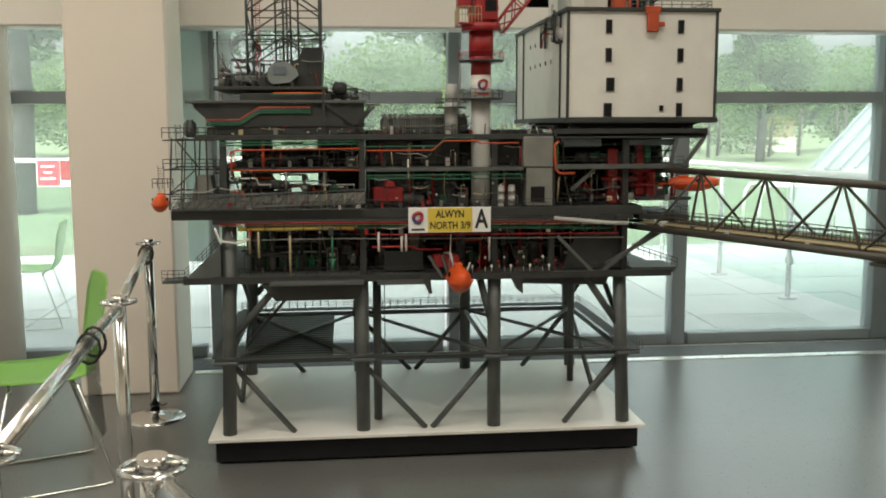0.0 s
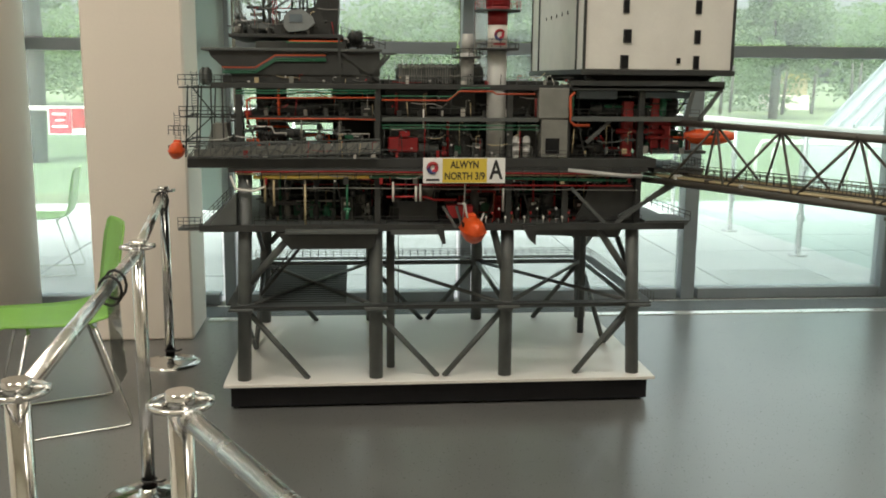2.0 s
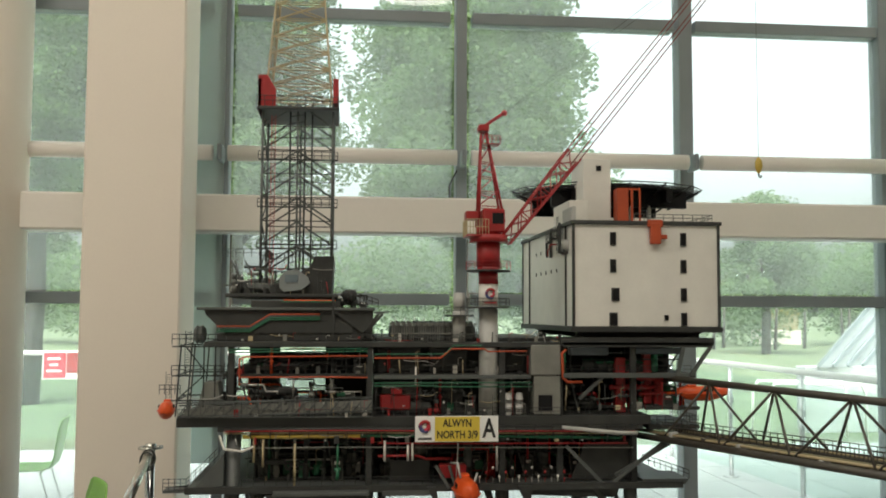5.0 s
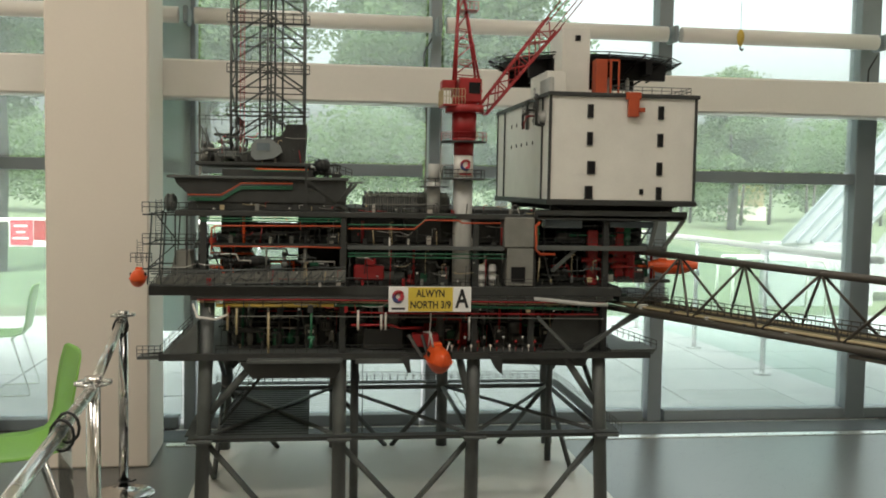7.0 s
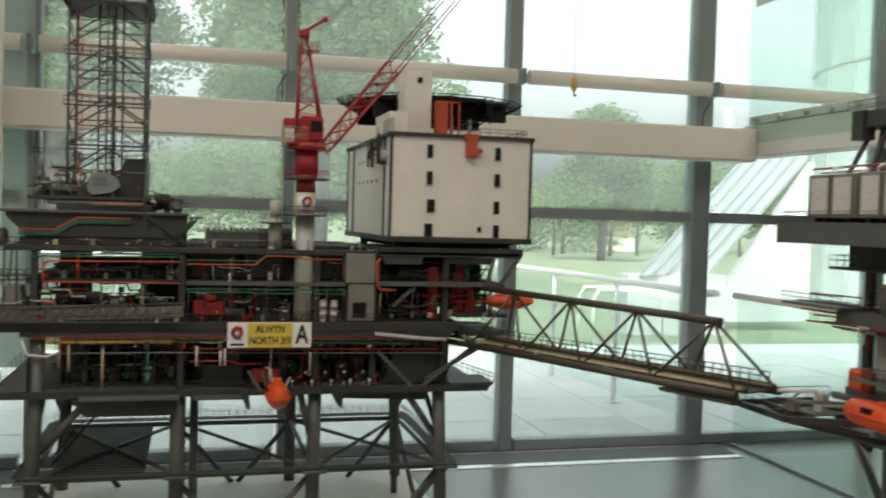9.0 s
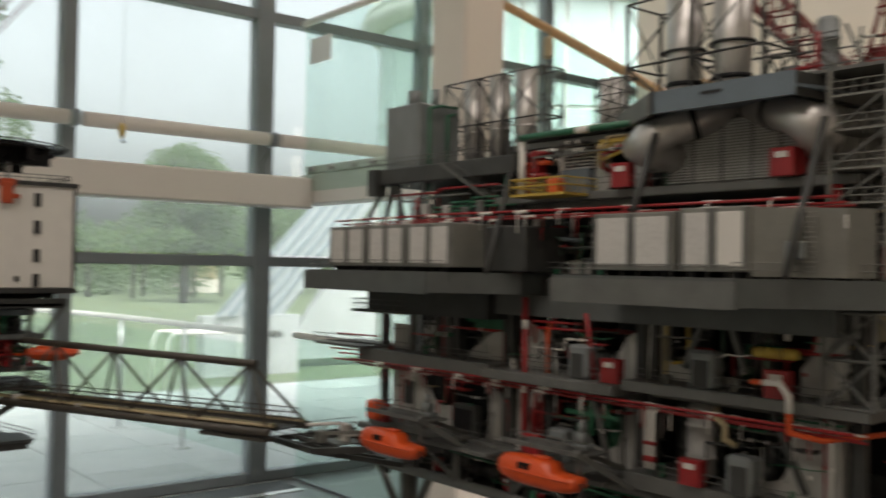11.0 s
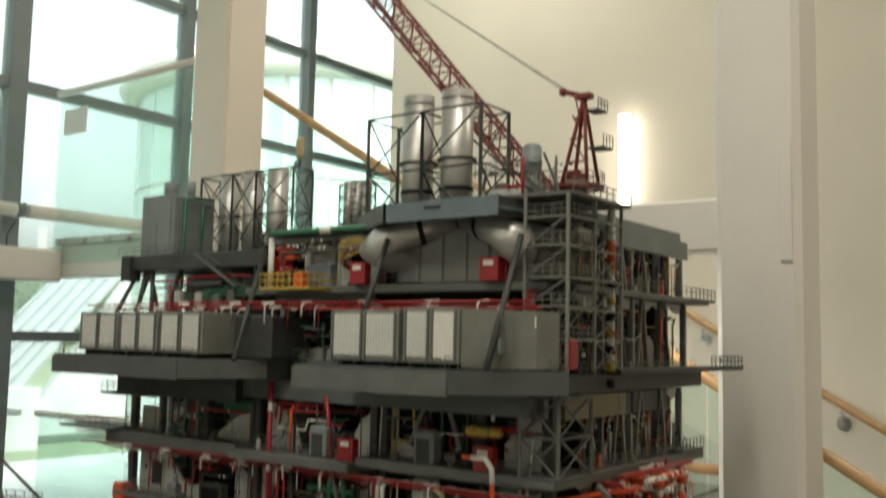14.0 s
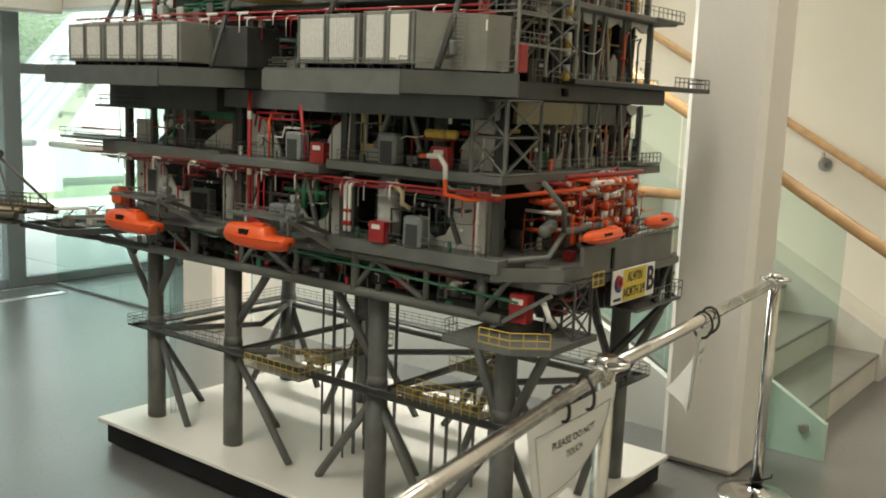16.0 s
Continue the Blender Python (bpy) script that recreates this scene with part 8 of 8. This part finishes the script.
for y, z in ((2.42, 1.87), (2.3, 1.86), (2.12, 1.87), (2.2, 1.85)):
    part("valve_box", G().cbox(2.33, y, z, 2.37, y + 0.035, z + 0.05, 0.003), "lgrey" if y > 2.25 else "litgrey", B)
for y0, y1 in ((2.7, 2.62), (2.56, 2.62), (2.5, 2.44)):
    part("platform_leg", G().beam((2.345, y0, 1.84), (2.345, y1, 2.0), 0.012), "litdark", B)
part("upper_platform", G().cbox(2.32, 1.965, 2.0, 2.8, 2.745, 2.06, 0.004), "litdark", B)
part("end_post", G().box(2.3, 2.7, 1.96, 2.36, 2.755, 2.06), "litdark", B)
bk = part("enclosure", G().cbox(2.36, 2.505, 2.06, 2.59, 2.71, 2.302, 0.004), "slate", B, "grey cubic enclosure with vents")
part("louvre", G().box(2.357, 2.525, 2.08, 2.3595, 2.595, 2.29), "slate", bk)
part("louvre", G().box(2.357, 2.61, 2.08, 2.3595, 2.695, 2.19), "slate", bk)
part("louvre", G().box(2.38, 2.502, 2.08, 2.57, 2.5045, 2.28), "slate", bk)
part("vent_pipe", G().cyl((2.42, 2.6, 2.3), (2.42, 2.6, 2.36), 0.03, 14), "slate", B)
part("vent_pipe", G().cyl((2.5, 2.56, 2.3), (2.5, 2.56, 2.37), 0.018, 14), "slate", B)
part("pipe", G().pipe([(2.4, 2.485, 1.86), (2.4, 2.485, 2.28), (2.46, 2.485, 2.295), (2.56, 2.485, 2.295)], 0.006, 8).pipe([(2.5, 2.485, 2.06), (2.5, 2.485, 2.26), (2.54, 2.485, 2.27)], 0.006, 8), "mgreen", B)
part("deck_rail", G().rail([(2.32, 2.07, 2.06), (2.32, 2.8, 2.06)], 0.036, 0.05, 0.0013), "litgrey", B)
part("stair", steps(G(), (2.34, 2.1, 1.93), (2.34, 2.34, 2.06), 0.04, (1, 0, 0), 12), "litgrey", B)
fit_out(B, "x", 2.12, 2.72, 2.34, 2.6, 1.7, 1.95, 26, rnd, ("mgreen", "red", "white", "litgrey", "red", "litdark"), 0.15)
# dark sheet added to close the view under the upper platform
part("bulkhead", G().box(2.7, 2.07, 1.66, 2.72, 2.78, 2.0), "litdark", B)
# three thin exhaust stacks in a frame
for y in (2.475, 2.338, 2.2):
    part("exhaust_pipe", G().cyl((2.65, y, 2.06), (2.65, y, 2.41), 0.044, 20).cyl((2.65, y, 2.2), (2.65, y, 2.21), 0.046, 20), "silver", B, "bright metal exhaust stack")
g = lattice(G(), (2.59, 2.71, 2.065, 2.27), (2.59, 2.71, 2.065, 2.27), 2.06, 2.4, 2, 0.0032)
lattice(g, (2.59, 2.71, 2.27, 2.405), (2.59, 2.71, 2.27, 2.405), 2.06, 2.4, 2, 0.0032)
lattice(g, (2.59, 2.71, 2.405, 2.595), (2.59, 2.71, 2.405, 2.595), 2.06, 2.4, 2, 0.0032)
part("stack_frame", g, "litdark", B)
for y in (1.885, 1.84, 1.795):
    part("exhaust_pipe", G().cyl((2.72, y, 2.13), (2.72, y, 2.34), 0.019, 16), "silver", B)
part("stack_frame", lattice(G(), (2.695, 2.745, 1.77, 1.91), (2.695, 2.745, 1.77, 1.91), 2.13, 2.33, 4, 0.002), "litdark", B)
# green mains on the roof
for k in range(3):
    part("roof_main", G().cyl((2.34 + 0.03 * k, 1.46, 2.112 + 0.006 * k), (2.34 + 0.03 * k, 1.95, 2.112 + 0.006 * k), 0.01, 10), "mgreen", B)
    part("coupling", G().cyl((2.34 + 0.03 * k, 1.66, 2.112 + 0.006 * k), (2.34 + 0.03 * k, 1.71, 2.112 + 0.006 * k), 0.0112, 10), "white", B)
part("pipe", G().cyl((2.35, 1.95, 1.925), (2.35, 1.95, 2.1), 0.012, 12), "white", B)
part("yellow_cage", G().box(2.22, 1.66, 1.91, 2.38, 1.885, 1.918).rail([(2.38, 1.885, 1.918), (2.22, 1.885, 1.918), (2.22, 1.66, 1.918), (2.38, 1.66, 1.918)], 0.045, 0.03, 0.0024, (1.0, 0.5)), "yellow", B)
part("machine", G().cbox(2.3, 1.76, 1.92, 2.35, 1.8, 1.97, 0.005), "orange", B)
for k in range(4):
    part("hydraulic_pipe", G().pipe([(2.38, 1.45, 2.04 + 0.015 * k), (2.37, 1.55 + 0.02 * k, 2.04 + 0.015 * k), (2.37, 1.62, 2.02 + 0.015 * k), (2.4, 1.66, 2.0)], 0.004, 6), ("yellow", "red", "yellow", "brass")[k], B)
# turbine hall with louvred front, ducts and twin stacks
part("turbine_hall", G().cbox(2.4, 0.92, 1.925, 3.1, 1.42, 2.1, 0.004), "midgrey", B)
for i in range(21):
    part("louvre", G().box(2.392, 0.93, 1.935 + i * 0.0078, 2.3995, 1.41, 1.9385 + i * 0.0078), "lgrey", B)
for y in (1.06, 1.14, 1.23, 1.32, 1.41):
    part("louvre_post", G().box(2.39, y, 1.93, 2.3997, y + 0.006, 2.099), "litgrey", B)
part("cabinet", G().cbox(2.34, 0.975, 1.93, 2.385, 1.045, 1.995, 0.003), "red", B)
part("roof_slab", G().prism([(2.2, 0.93), (2.2, 1.33), (2.45, 1.62), (2.75, 1.7), (2.95, 1.7), (2.95, 0.9), (2.32, 0.9)], "z", 2.122, 2.13), "bluegrey", B)
part("roof_edge", G().prism([(2.195, 0.925), (2.195, 1.335), (2.21, 1.335), (2.21, 0.93)], "z", 2.103, 2.16), "bluegrey", B)
part("roof_edge", G().prism([(2.195, 1.325), (2.45, 1.615), (2.45, 1.635), (2.195, 1.345)], "z", 2.103, 2.16), "litgrey", B)
part("roof_edge", G().prism([(2.2, 0.93), (2.7, 0.89), (2.7, 0.9), (2.2, 0.94)], "z", 2.103, 2.16), "litdark", B)
part("plate", G().box(2.1925, 1.12, 2.134, 2.1945, 1.18, 2.142), "ink", B)
for y, dy in ((1.305, 0.12), (1.065, -0.14)):
    q = 1 if dy > 0 else -1
    part("exhaust_duct", G().pipe([(2.43, y - 0.09 * q, 2.13), (2.335, y + 0.06 * q, 2.078), (2.305, y + 0.11 * q, 2.056), (2.312, y + 0.138 * q, 2.036), (2.36, y + 0.13 * q, 2.016), (2.46, y + 0.05 * q, 2.006)], 0.047, 18), "silver", B, "bright metal exhaust duct")
    part("duct_band", G().pipe([(2.375, y - 0.003 * q, 2.0998), (2.366, y + 0.011 * q, 2.095)], 0.05, 18), "black", B)
for y in (1.58, 1.408):
    part("exhaust_pipe", G().cyl((2.75, y, 2.14), (2.75, y, 2.63), 0.059, 24).cyl((2.75, y, 2.38), (2.75, y, 2.385), 0.062, 24).cyl((2.75, y, 2.6), (2.75, y, 2.604), 0.062, 24), "silver", B, "tall bright metal exhaust stack")
    part("stack_band", G().cyl((2.75, y, 2.27), (2.75, y, 2.285), 0.0625, 24), "black", B)
g = lattice(G(), (2.65, 2.85, 1.25, 1.495), (2.65, 2.85, 1.25, 1.495), 2.14, 2.55, 2, 0.0042, False)
lattice(g, (2.65, 2.85, 1.495, 1.74), (2.65, 2.85, 1.495, 1.74), 2.14, 2.55, 2, 0.0042, False)
part("stack_frame", g, "litdark", B)
part("stack_walk", G().cyl((2.75, 1.58, 2.38), (2.75, 1.58, 2.386), 0.075, 16).cyl((2.75, 1.408, 2.38), (2.75, 1.408, 2.386), 0.075, 16), "litdark", B)
# scaffold tower at the corner
for x in (2.3, 2.48, 2.68):
    for y in (0.755, 0.89):
        part("tower_post", G().beam((x, y, 1.675), (x, y, 2.162), 0.009), "midgrey", B)
for i in range(5):
    z = 1.76 + i * 0.086
    part("tower_brace", G().beam((2.48, 0.755, z - 0.085), (2.68, 0.755, z), 0.004).beam((2.68, 0.755, z - 0.085), (2.48, 0.755, z), 0.004), "litgrey", B)
    part("tower_brace", G().beam((2.3, 0.89, z - 0.085), (2.3, 0.755, z), 0.004), "litgrey", B)
    part("tower_bar", G().beam((2.3, 0.755, z), (2.68, 0.755, z), 0.006), "midgrey", B)
for z in (1.76, 1.85, 1.93, 2.02, 2.1):
    part("tower_floor", G().box(2.3, 0.75, z, 2.48, 0.89, z + 0.005).rail([(2.3, 0.89, z), (2.3, 0.75, z), (2.48, 0.75, z)], 0.036, 0.03, 0.0014), "midgrey", B)
    part("stair", steps(G(), (2.32, 0.8, z - 0.085), (2.46, 0.8, z), 0.03, (0, 1, 0), 7), "litgrey", B)
part("roof_bridge", G().rail([(2.3, 0.74, 2.17), (2.72, 0.74, 2.17)], 0.036, 0.045).box(2.3, 0.74, 2.162, 2.72, 0.95, 2.17), "litgrey", B)
part("cabinet", G().cbox(2.33, 0.86, 1.69, 2.37, 0.92, 1.77, 0.003), "red", B)
part("pipe", G().cyl((2.34, 0.89, 1.77), (2.34, 0.89, 1.9), 0.014, 10), "red", B)

# side face with the open racks
SY = 0.85
part("marker_post", G().cyl((2.71, SY - 0.05, 1.68), (2.71, SY - 0.05, 2.2), 0.012, 10), "white", B)
for k in range(8):
    part("marker_band", G().cyl((2.71, SY - 0.05, 1.62 + k * 0.05), (2.71, SY - 0.05, 1.645 + k * 0.05), 0.0128, 10), "yellow" if k % 2 else "black", B)
part("marker_band", G().cyl((2.71, SY - 0.05, 1.98), (2.71, SY - 0.05, 2.07), 0.0128, 10), "orange", B)
part("side_roof", G().cbox(2.72, SY, 2.1, 3.48, 1.5, 2.16, 0.003), "slate", B)
part("roof_fascia", G().prism([(2.74, 2.06), (3.47, 2.06), (3.47, 2.12), (2.74, 2.15)], "y", SY - 0.03, SY - 0.018), "slate", B)
for (z0, z1, x1) in ((1.925, 2.1, 3.46), (1.66, 1.9, 3.5), (1.382, 1.6, 3.45), (1.125, 1.35, 3.45)):
    for k in range(4):
        x = 2.74 + (x1 - 2.74) * k / 3
        part("column", G().cbox(x - 0.008, SY - 0.012, z0, x + 0.008, SY + 0.01, z1, 0.002), "slate" if k % 2 else "litgrey", B)
    for k in range(3):
        x = 2.82 + (x1 - 2.9) * k / 3
        part("rack_leg", G().beam((x, SY - 0.01, z0), (x + 0.045, SY - 0.01, z1), 0.011), rnd.choice(("litdark", "litgrey", "midgrey")), B)
        part("rack_leg", G().beam((x + 0.1, SY - 0.01, z0), (x + 0.055, SY - 0.01, z1), 0.011), rnd.choice(("litdark", "litgrey", "midgrey")), B)
    # black sheet added as shade behind the open racks
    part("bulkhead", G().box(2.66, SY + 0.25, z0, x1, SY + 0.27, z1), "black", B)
    part("cut_wall", G().prism(wavy(2.8, 3.0, z0, z0 + (z1 - z0) * 0.5, rnd), "y", SY + 0.05, SY + 0.06), "cutwall", B)
    part("cut_wall", G().prism(wavy(3.1, 3.35, z0, z0 + (z1 - z0) * 0.6, rnd), "y", SY + 0.05, SY + 0.06), "cutwall", B)
    scal = [(2.56, z1)]
    for k in range(33):
        scal.append((2.56 + (x1 - 2.6) * k / 32, z1 - 0.008 - 0.028 * abs(math.sin(k * 0.55))))
    part("cut_wall", G().prism(scal + [(x1 - 0.02, z1)], "y", SY + 0.0, SY + 0.008), "cutwall", B, "pale scalloped edge of a cut-away wall")
    for k in range(11):
        x = 2.6 + (x1 - 2.65) * (k + rnd.random() * 0.8) / 11
        y = SY + rnd.uniform(-0.03, 0.06)
        top = z0 + (z1 - z0) * rnd.uniform(0.55, 0.97)
        r = rnd.uniform(0.0025, 0.006)
        tone = rnd.choice(("orange", "brass", "brass", "litdark", "litdark", "red", "litgrey", "midgrey", "red"))
        part("pipe", G().pipe([(x, y, z0), (x, y, top - 0.02), (x + rnd.uniform(0.02, 0.07), y, top), (x + 0.09, y + 0.05, top)], r, 7), tone, B)
        part("flange", G().cyl((x, y, z0 + (top - z0) * 0.5), (x, y, z0 + (top - z0) * 0.5 + 0.012), r * 1.7, 8), rnd.choice(("white", "silver", tone)), B)
    fit_out(B, "y", 2.55, x1 - 0.02, SY - 0.02, SY + 0.15, z0, z1, 20, rnd, ("brass", "orange", "red", "yellow", "litdark", "litgrey", "red", "litdark"), 0.16, pale=False)
    part("deck_rail", G().rail([(2.5, SY - 0.045, z0), (x1, SY - 0.045, z0)], 0.036, 0.045, 0.0013), "midgrey", B)
for z0, z1 in ((1.125, 1.34), (1.382, 1.58), (1.675, 1.88), (1.925, 2.08)):
    clutter(B, "y", 2.5, 3.45, SY - 0.04, z0, z1, 18, rnd, ("red", "white", "midgrey", "orange", "brass", "silver", "litdark"))
clutter(B, "y", 2.6, 3.2, 0.69, 1.16, 1.36, 40, rnd, ("orange", "white", "orange", "silver", "red", "litdark"))
# dark sheet added to stop the view through the racks
part("end_wall", G().box(3.46, 0.9, 1.13, 3.48, 2.7, 2.1), "litdark", B)
deck(2.45, 0.79, 3.62, 0.86, 1.9, 1.92)
part("side_outrigger", G().cbox(2.72, 0.77, 1.66, 3.98, 0.84, 1.677, 0.002).rail([(3.6, 0.775, 1.677), (3.98, 0.775, 1.677), (3.98, 0.86, 1.677)], 0.036, 0.045), "litdark", B)
part("side_band", G().box(2.46, 0.835, 1.53, 2.92, 0.85, 1.6), "olive", B, "olive side band")
part("side_band", G().box(2.92, 0.838, 1.53, 3.3, 0.85, 1.6), "litdark", B)
part("frame_corner", lattice(G(), (2.3, 2.52, 0.78, 0.9), (2.3, 2.52, 0.78, 0.9), 1.382, 1.6, 2, 0.004), "litgrey", B)
part("side_outrigger", G().cbox(3.3, 0.78, 1.385, 3.52, 0.88, 1.395, 0.002).rail([(3.3, 0.78, 1.395), (3.52, 0.78, 1.395)], 0.036, 0.04), "litgrey", B)
part("side_outrigger", G().cbox(3.4, 0.78, 1.91, 3.66, 0.88, 1.92, 0.002).rail([(3.4, 0.78, 1.92), (3.66, 0.78, 1.92)], 0.036, 0.04), "litgrey", B)
# orange wellhead pipework on the side
for k in range(44):
    x = 2.56 + 0.0135 * k + rnd.uniform(-0.02, 0.02)
    z = rnd.uniform(1.19, 1.375)
    y = rnd.uniform(0.69, 0.83)
    part("flow_line", G().pipe([(x, 0.84, z), (x, y, z), (x + rnd.uniform(0.05, 0.16), y, z + rnd.uniform(-0.02, 0.02)), (x + 0.16, y + 0.02, z - rnd.uniform(0.03, 0.08)), (x + 0.16, y + 0.03, 1.14)], rnd.uniform(0.003, 0.007), 7), rnd.choice(("orange", "orange", "dullorange", "white", "orange", "silver", "red")), B)
    for e in (0.02, 0.05):
        part("flange", G().cyl((x + e, y, z), (x + e + 0.012, y, z), 0.0095, 8), rnd.choice(("white", "white", "orange")), B)
for x, y in ((2.86, 0.7), (2.95, 0.72), (3.05, 0.7)):
    for k in range(5):
        part("valve", G().cyl((x, y, 1.2 + 0.03 * k), (x, y, 1.225 + 0.03 * k), 0.013 - 0.004 * (k % 2), 9), ("orange", "white")[k % 2], B)
part("header", G().cyl((2.6, 0.72, 1.372), (3.2, 0.72, 1.372), 0.008, 8), "red", B)
part("header", G().cyl((2.75, 0.7, 1.35), (3.1, 0.7, 1.345), 0.009, 8), "white", B)
part("test_vessel", vessel(G(), (2.5, 0.75, 1.2), (2.57, 0.74, 1.23), 0.02), "litgrey", B)
part("side_deck", G().cbox(2.5, 0.66, 1.06, 3.38, 0.86, 1.1, 0.003), "litgrey", B)
part("side_wall", G().cbox(2.62, 0.655, 1.06, 3.37, 0.67, 1.16, 0.002), "litgrey", B)
part("side_wall", G().prism([(2.32, 0.82), (2.5, 0.66), (2.62, 0.655), (2.62, 0.67), (2.5, 0.68), (2.33, 0.83)], "z", 1.06, 1.1), "litgrey", B)
part("wall_slot", G().box(2.83, 0.65, 1.07, 2.85, 0.6545, 1.14), "black", B)
lifeboat(B, (2.735, 0.645, 1.187), radians(2), 0.3, wide=0.1, high=0.085)
lifeboat(B, (3.235, 0.655, 1.2), radians(2), 0.26, wide=0.11, high=0.1)
part("side_rail", G().rail([(3.0, 0.665, 1.16), (3.37, 0.665, 1.16), (3.37, 0.86, 1.1)], 0.06, 0.05, 0.0015, (1.0, 0.66, 0.33)), "litgrey", B)
part("cabinet", G().cbox(2.66, 0.72, 1.1, 2.7, 0.75, 1.135, 0.003), "red", B)
part("crane_leg", G().pipe([(2.6, 0.72, 1.2), (2.55, 0.7, 1.28), (2.48, 0.74, 1.36)], 0.0085, 10).pipe([(2.6, 0.72, 1.2), (2.5, 0.72, 1.13), (2.38, 0.8, 1.12)], 0.009, 10).pipe([(2.6, 0.72, 1.2), (2.9, 0.7, 1.21)], 0.012, 10), "litgrey", B)
# lower side girder with the name board
part("side_girder", G().box(2.45, 0.66, 1.03, 3.47, 0.84, 1.055).beam((2.5, 0.68, 1.04), (3.46, 0.68, 1.04), 0.03), "litgrey", B)
for k in range(12):
    part("girder_rib", G().box(2.74 + k * 0.06, 0.685, 0.93, 2.75 + k * 0.06, 0.84, 1.03), "litdark", B)
for a, b in (((3.5, 0.68, 0.9), (3.2, 0.85, 0.62)), ((3.44, 0.68, 1.03), (3.44, 0.68, 0.88)), ((3.3, 0.68, 0.9), (3.42, 0.68, 1.03)), ((2.75, 0.68, 1.03), (2.86, 0.7, 0.88))):
    part("brace", G().beam(a, b, 0.02), "litdark", B)
part("side_walk", G().box(3.1, 0.66, 0.885, 3.53, 0.84, 0.895).rail([(3.22, 0.66, 0.895), (3.53, 0.66, 0.895), (3.53, 0.84, 0.895)], 0.06, 0.04), "litgrey", B)
fit_out(B, "y", 2.5, 3.42, 0.7, 0.84, 0.92, 1.03, 20, rnd, ("red", "litdark", "litgrey", "white", "red"), 0.1)
model_sign(B, Matrix.Translation((3.005, 0.645, 1.007)), "B", 0.36)
part("sign_bracket", G().beam((2.9, 0.647, 1.03), (2.9, 0.68, 1.04), 0.01).beam((3.12, 0.647, 1.03), (3.12, 0.68, 1.04), 0.01), "litdark", B)

# crane on the roof
part("crane_pedestal", G().cyl((2.95, 1.05, 2.13), (2.95, 1.05, 2.3), 0.05, 16), "litgrey", B)
part("crane_deck", G().cyl((2.95, 1.03, 2.27), (2.95, 1.03, 2.285), 0.095, 16), "brickred", B)
part("gallery_rail", G().rail([(2.95 + 0.095 * math.cos(k * 0.5236), 1.03 + 0.095 * math.sin(k * 0.5236), 2.285) for k in range(13)], 0.04, 0.05, 0.0016), "brickred", B)
part("crane_cab", G().cbox(2.92, 1.01, 2.285, 2.985, 1.06, 2.335, 0.006), "brickred", B)
g = G()
for y, x in ((0.965, 2.89), (0.965, 2.99), (1.06, 2.89), (1.06, 2.99)):
    g.cyl((x, y, 2.285), (2.94, 1.0, 2.59), 0.007, 8)
for z, w in ((2.36, 0.036), (2.44, 0.024), (2.51, 0.013)):
    g.cyl((2.9, 1.01 - w, z), (2.9, 1.01 + w, z), 0.004, 6).cyl((2.9, 1.01 - w, z), (2.9, 1.01 + w * 0.6, z + 0.08), 0.003, 5)
g.cbox(2.92, 0.97, 2.58, 2.96, 1.03, 2.6, 0.003).cyl((2.94, 1.0, 2.59), (2.94, 1.07, 2.615), 0.01, 8).ball((2.94, 1.08, 2.617), 0.016)
part("a_frame", g, "brickred", B)
part("access_gallery", G().box(2.9, 0.91, 2.4, 2.98, 0.97, 2.405), "litdark", B)
part("gallery_rail", G().rail([(2.9, 0.91, 2.405), (2.98, 0.91, 2.405)], 0.04, 0.03), "litdark", B)
part("access_gallery", G().box(2.9, 0.93, 2.53, 2.98, 0.98, 2.535).rail([(2.9, 0.93, 2.535), (2.98, 0.93, 2.535)], 0.035, 0.03), "litdark", B)
part("crane_boom", boom(G(), (2.92, 1.09, 2.2), (2.9, 2.095, 3.345), 0.07, 0.085, 22, 0.0034), "brickred", B)
part("boom_walk", G().beam((2.905, 1.3, 2.38), (2.9, 2.02, 3.24), 0.02, 0.006), "brickred", B)
part("boom_head", G().cbox(2.87, 2.09, 3.32, 2.93, 2.16, 3.4, 0.006).beam((2.9, 2.09, 3.345), (2.9, 2.33, 3.45), 0.035), "red", B)
part("rope", G().cyl((2.94, 1.07, 2.615), (2.9, 2.13, 3.4), 0.0016, 4).cyl((2.93, 1.07, 2.625), (2.89, 2.11, 3.38), 0.0014, 4), "litgrey", B)
part("rope", G().cyl((2.9, 2.3, 3.44), (2.9, 2.3, 2.59), 0.0012, 4), "litgrey", B)
hk = part("hook_block", G().cbox(2.885, 2.28, 2.5, 2.915, 2.325, 2.59, 0.012), "brass", B)
part("hook", G().pipe([(2.9, 2.3, 2.5), (2.9, 2.3, 2.475), (2.9, 2.32, 2.465), (2.9, 2.33, 2.485)], 0.006, 7), "litdark", hk)
# deaerator vessel and railings by the crane
part("deaerator", vessel(G(), (2.8, 1.13, 2.2), (2.8, 1.13, 2.42), 0.034, 16), "slate", B)
part("deck_rail", G().rail([(2.7, 1.0, 2.2), (2.7, 1.28, 2.2), (2.9, 1.28, 2.2)], 0.06, 0.04, 0.0018).rail([(2.7, 1.05, 2.3), (2.7, 1.3, 2.3)], 0.05, 0.04, 0.0018), "litgrey", B)
part("stair", steps(G(), (2.72, 1.02, 2.2), (2.72, 1.12, 2.3), 0.03, (1, 0, 0), 7), "litgrey", B)
fit_out(B, "x", 0.95, 1.3, 2.68, 2.8, 2.2, 2.36, 10, rnd, ("litgrey", "litdark", "red"), 0.1)
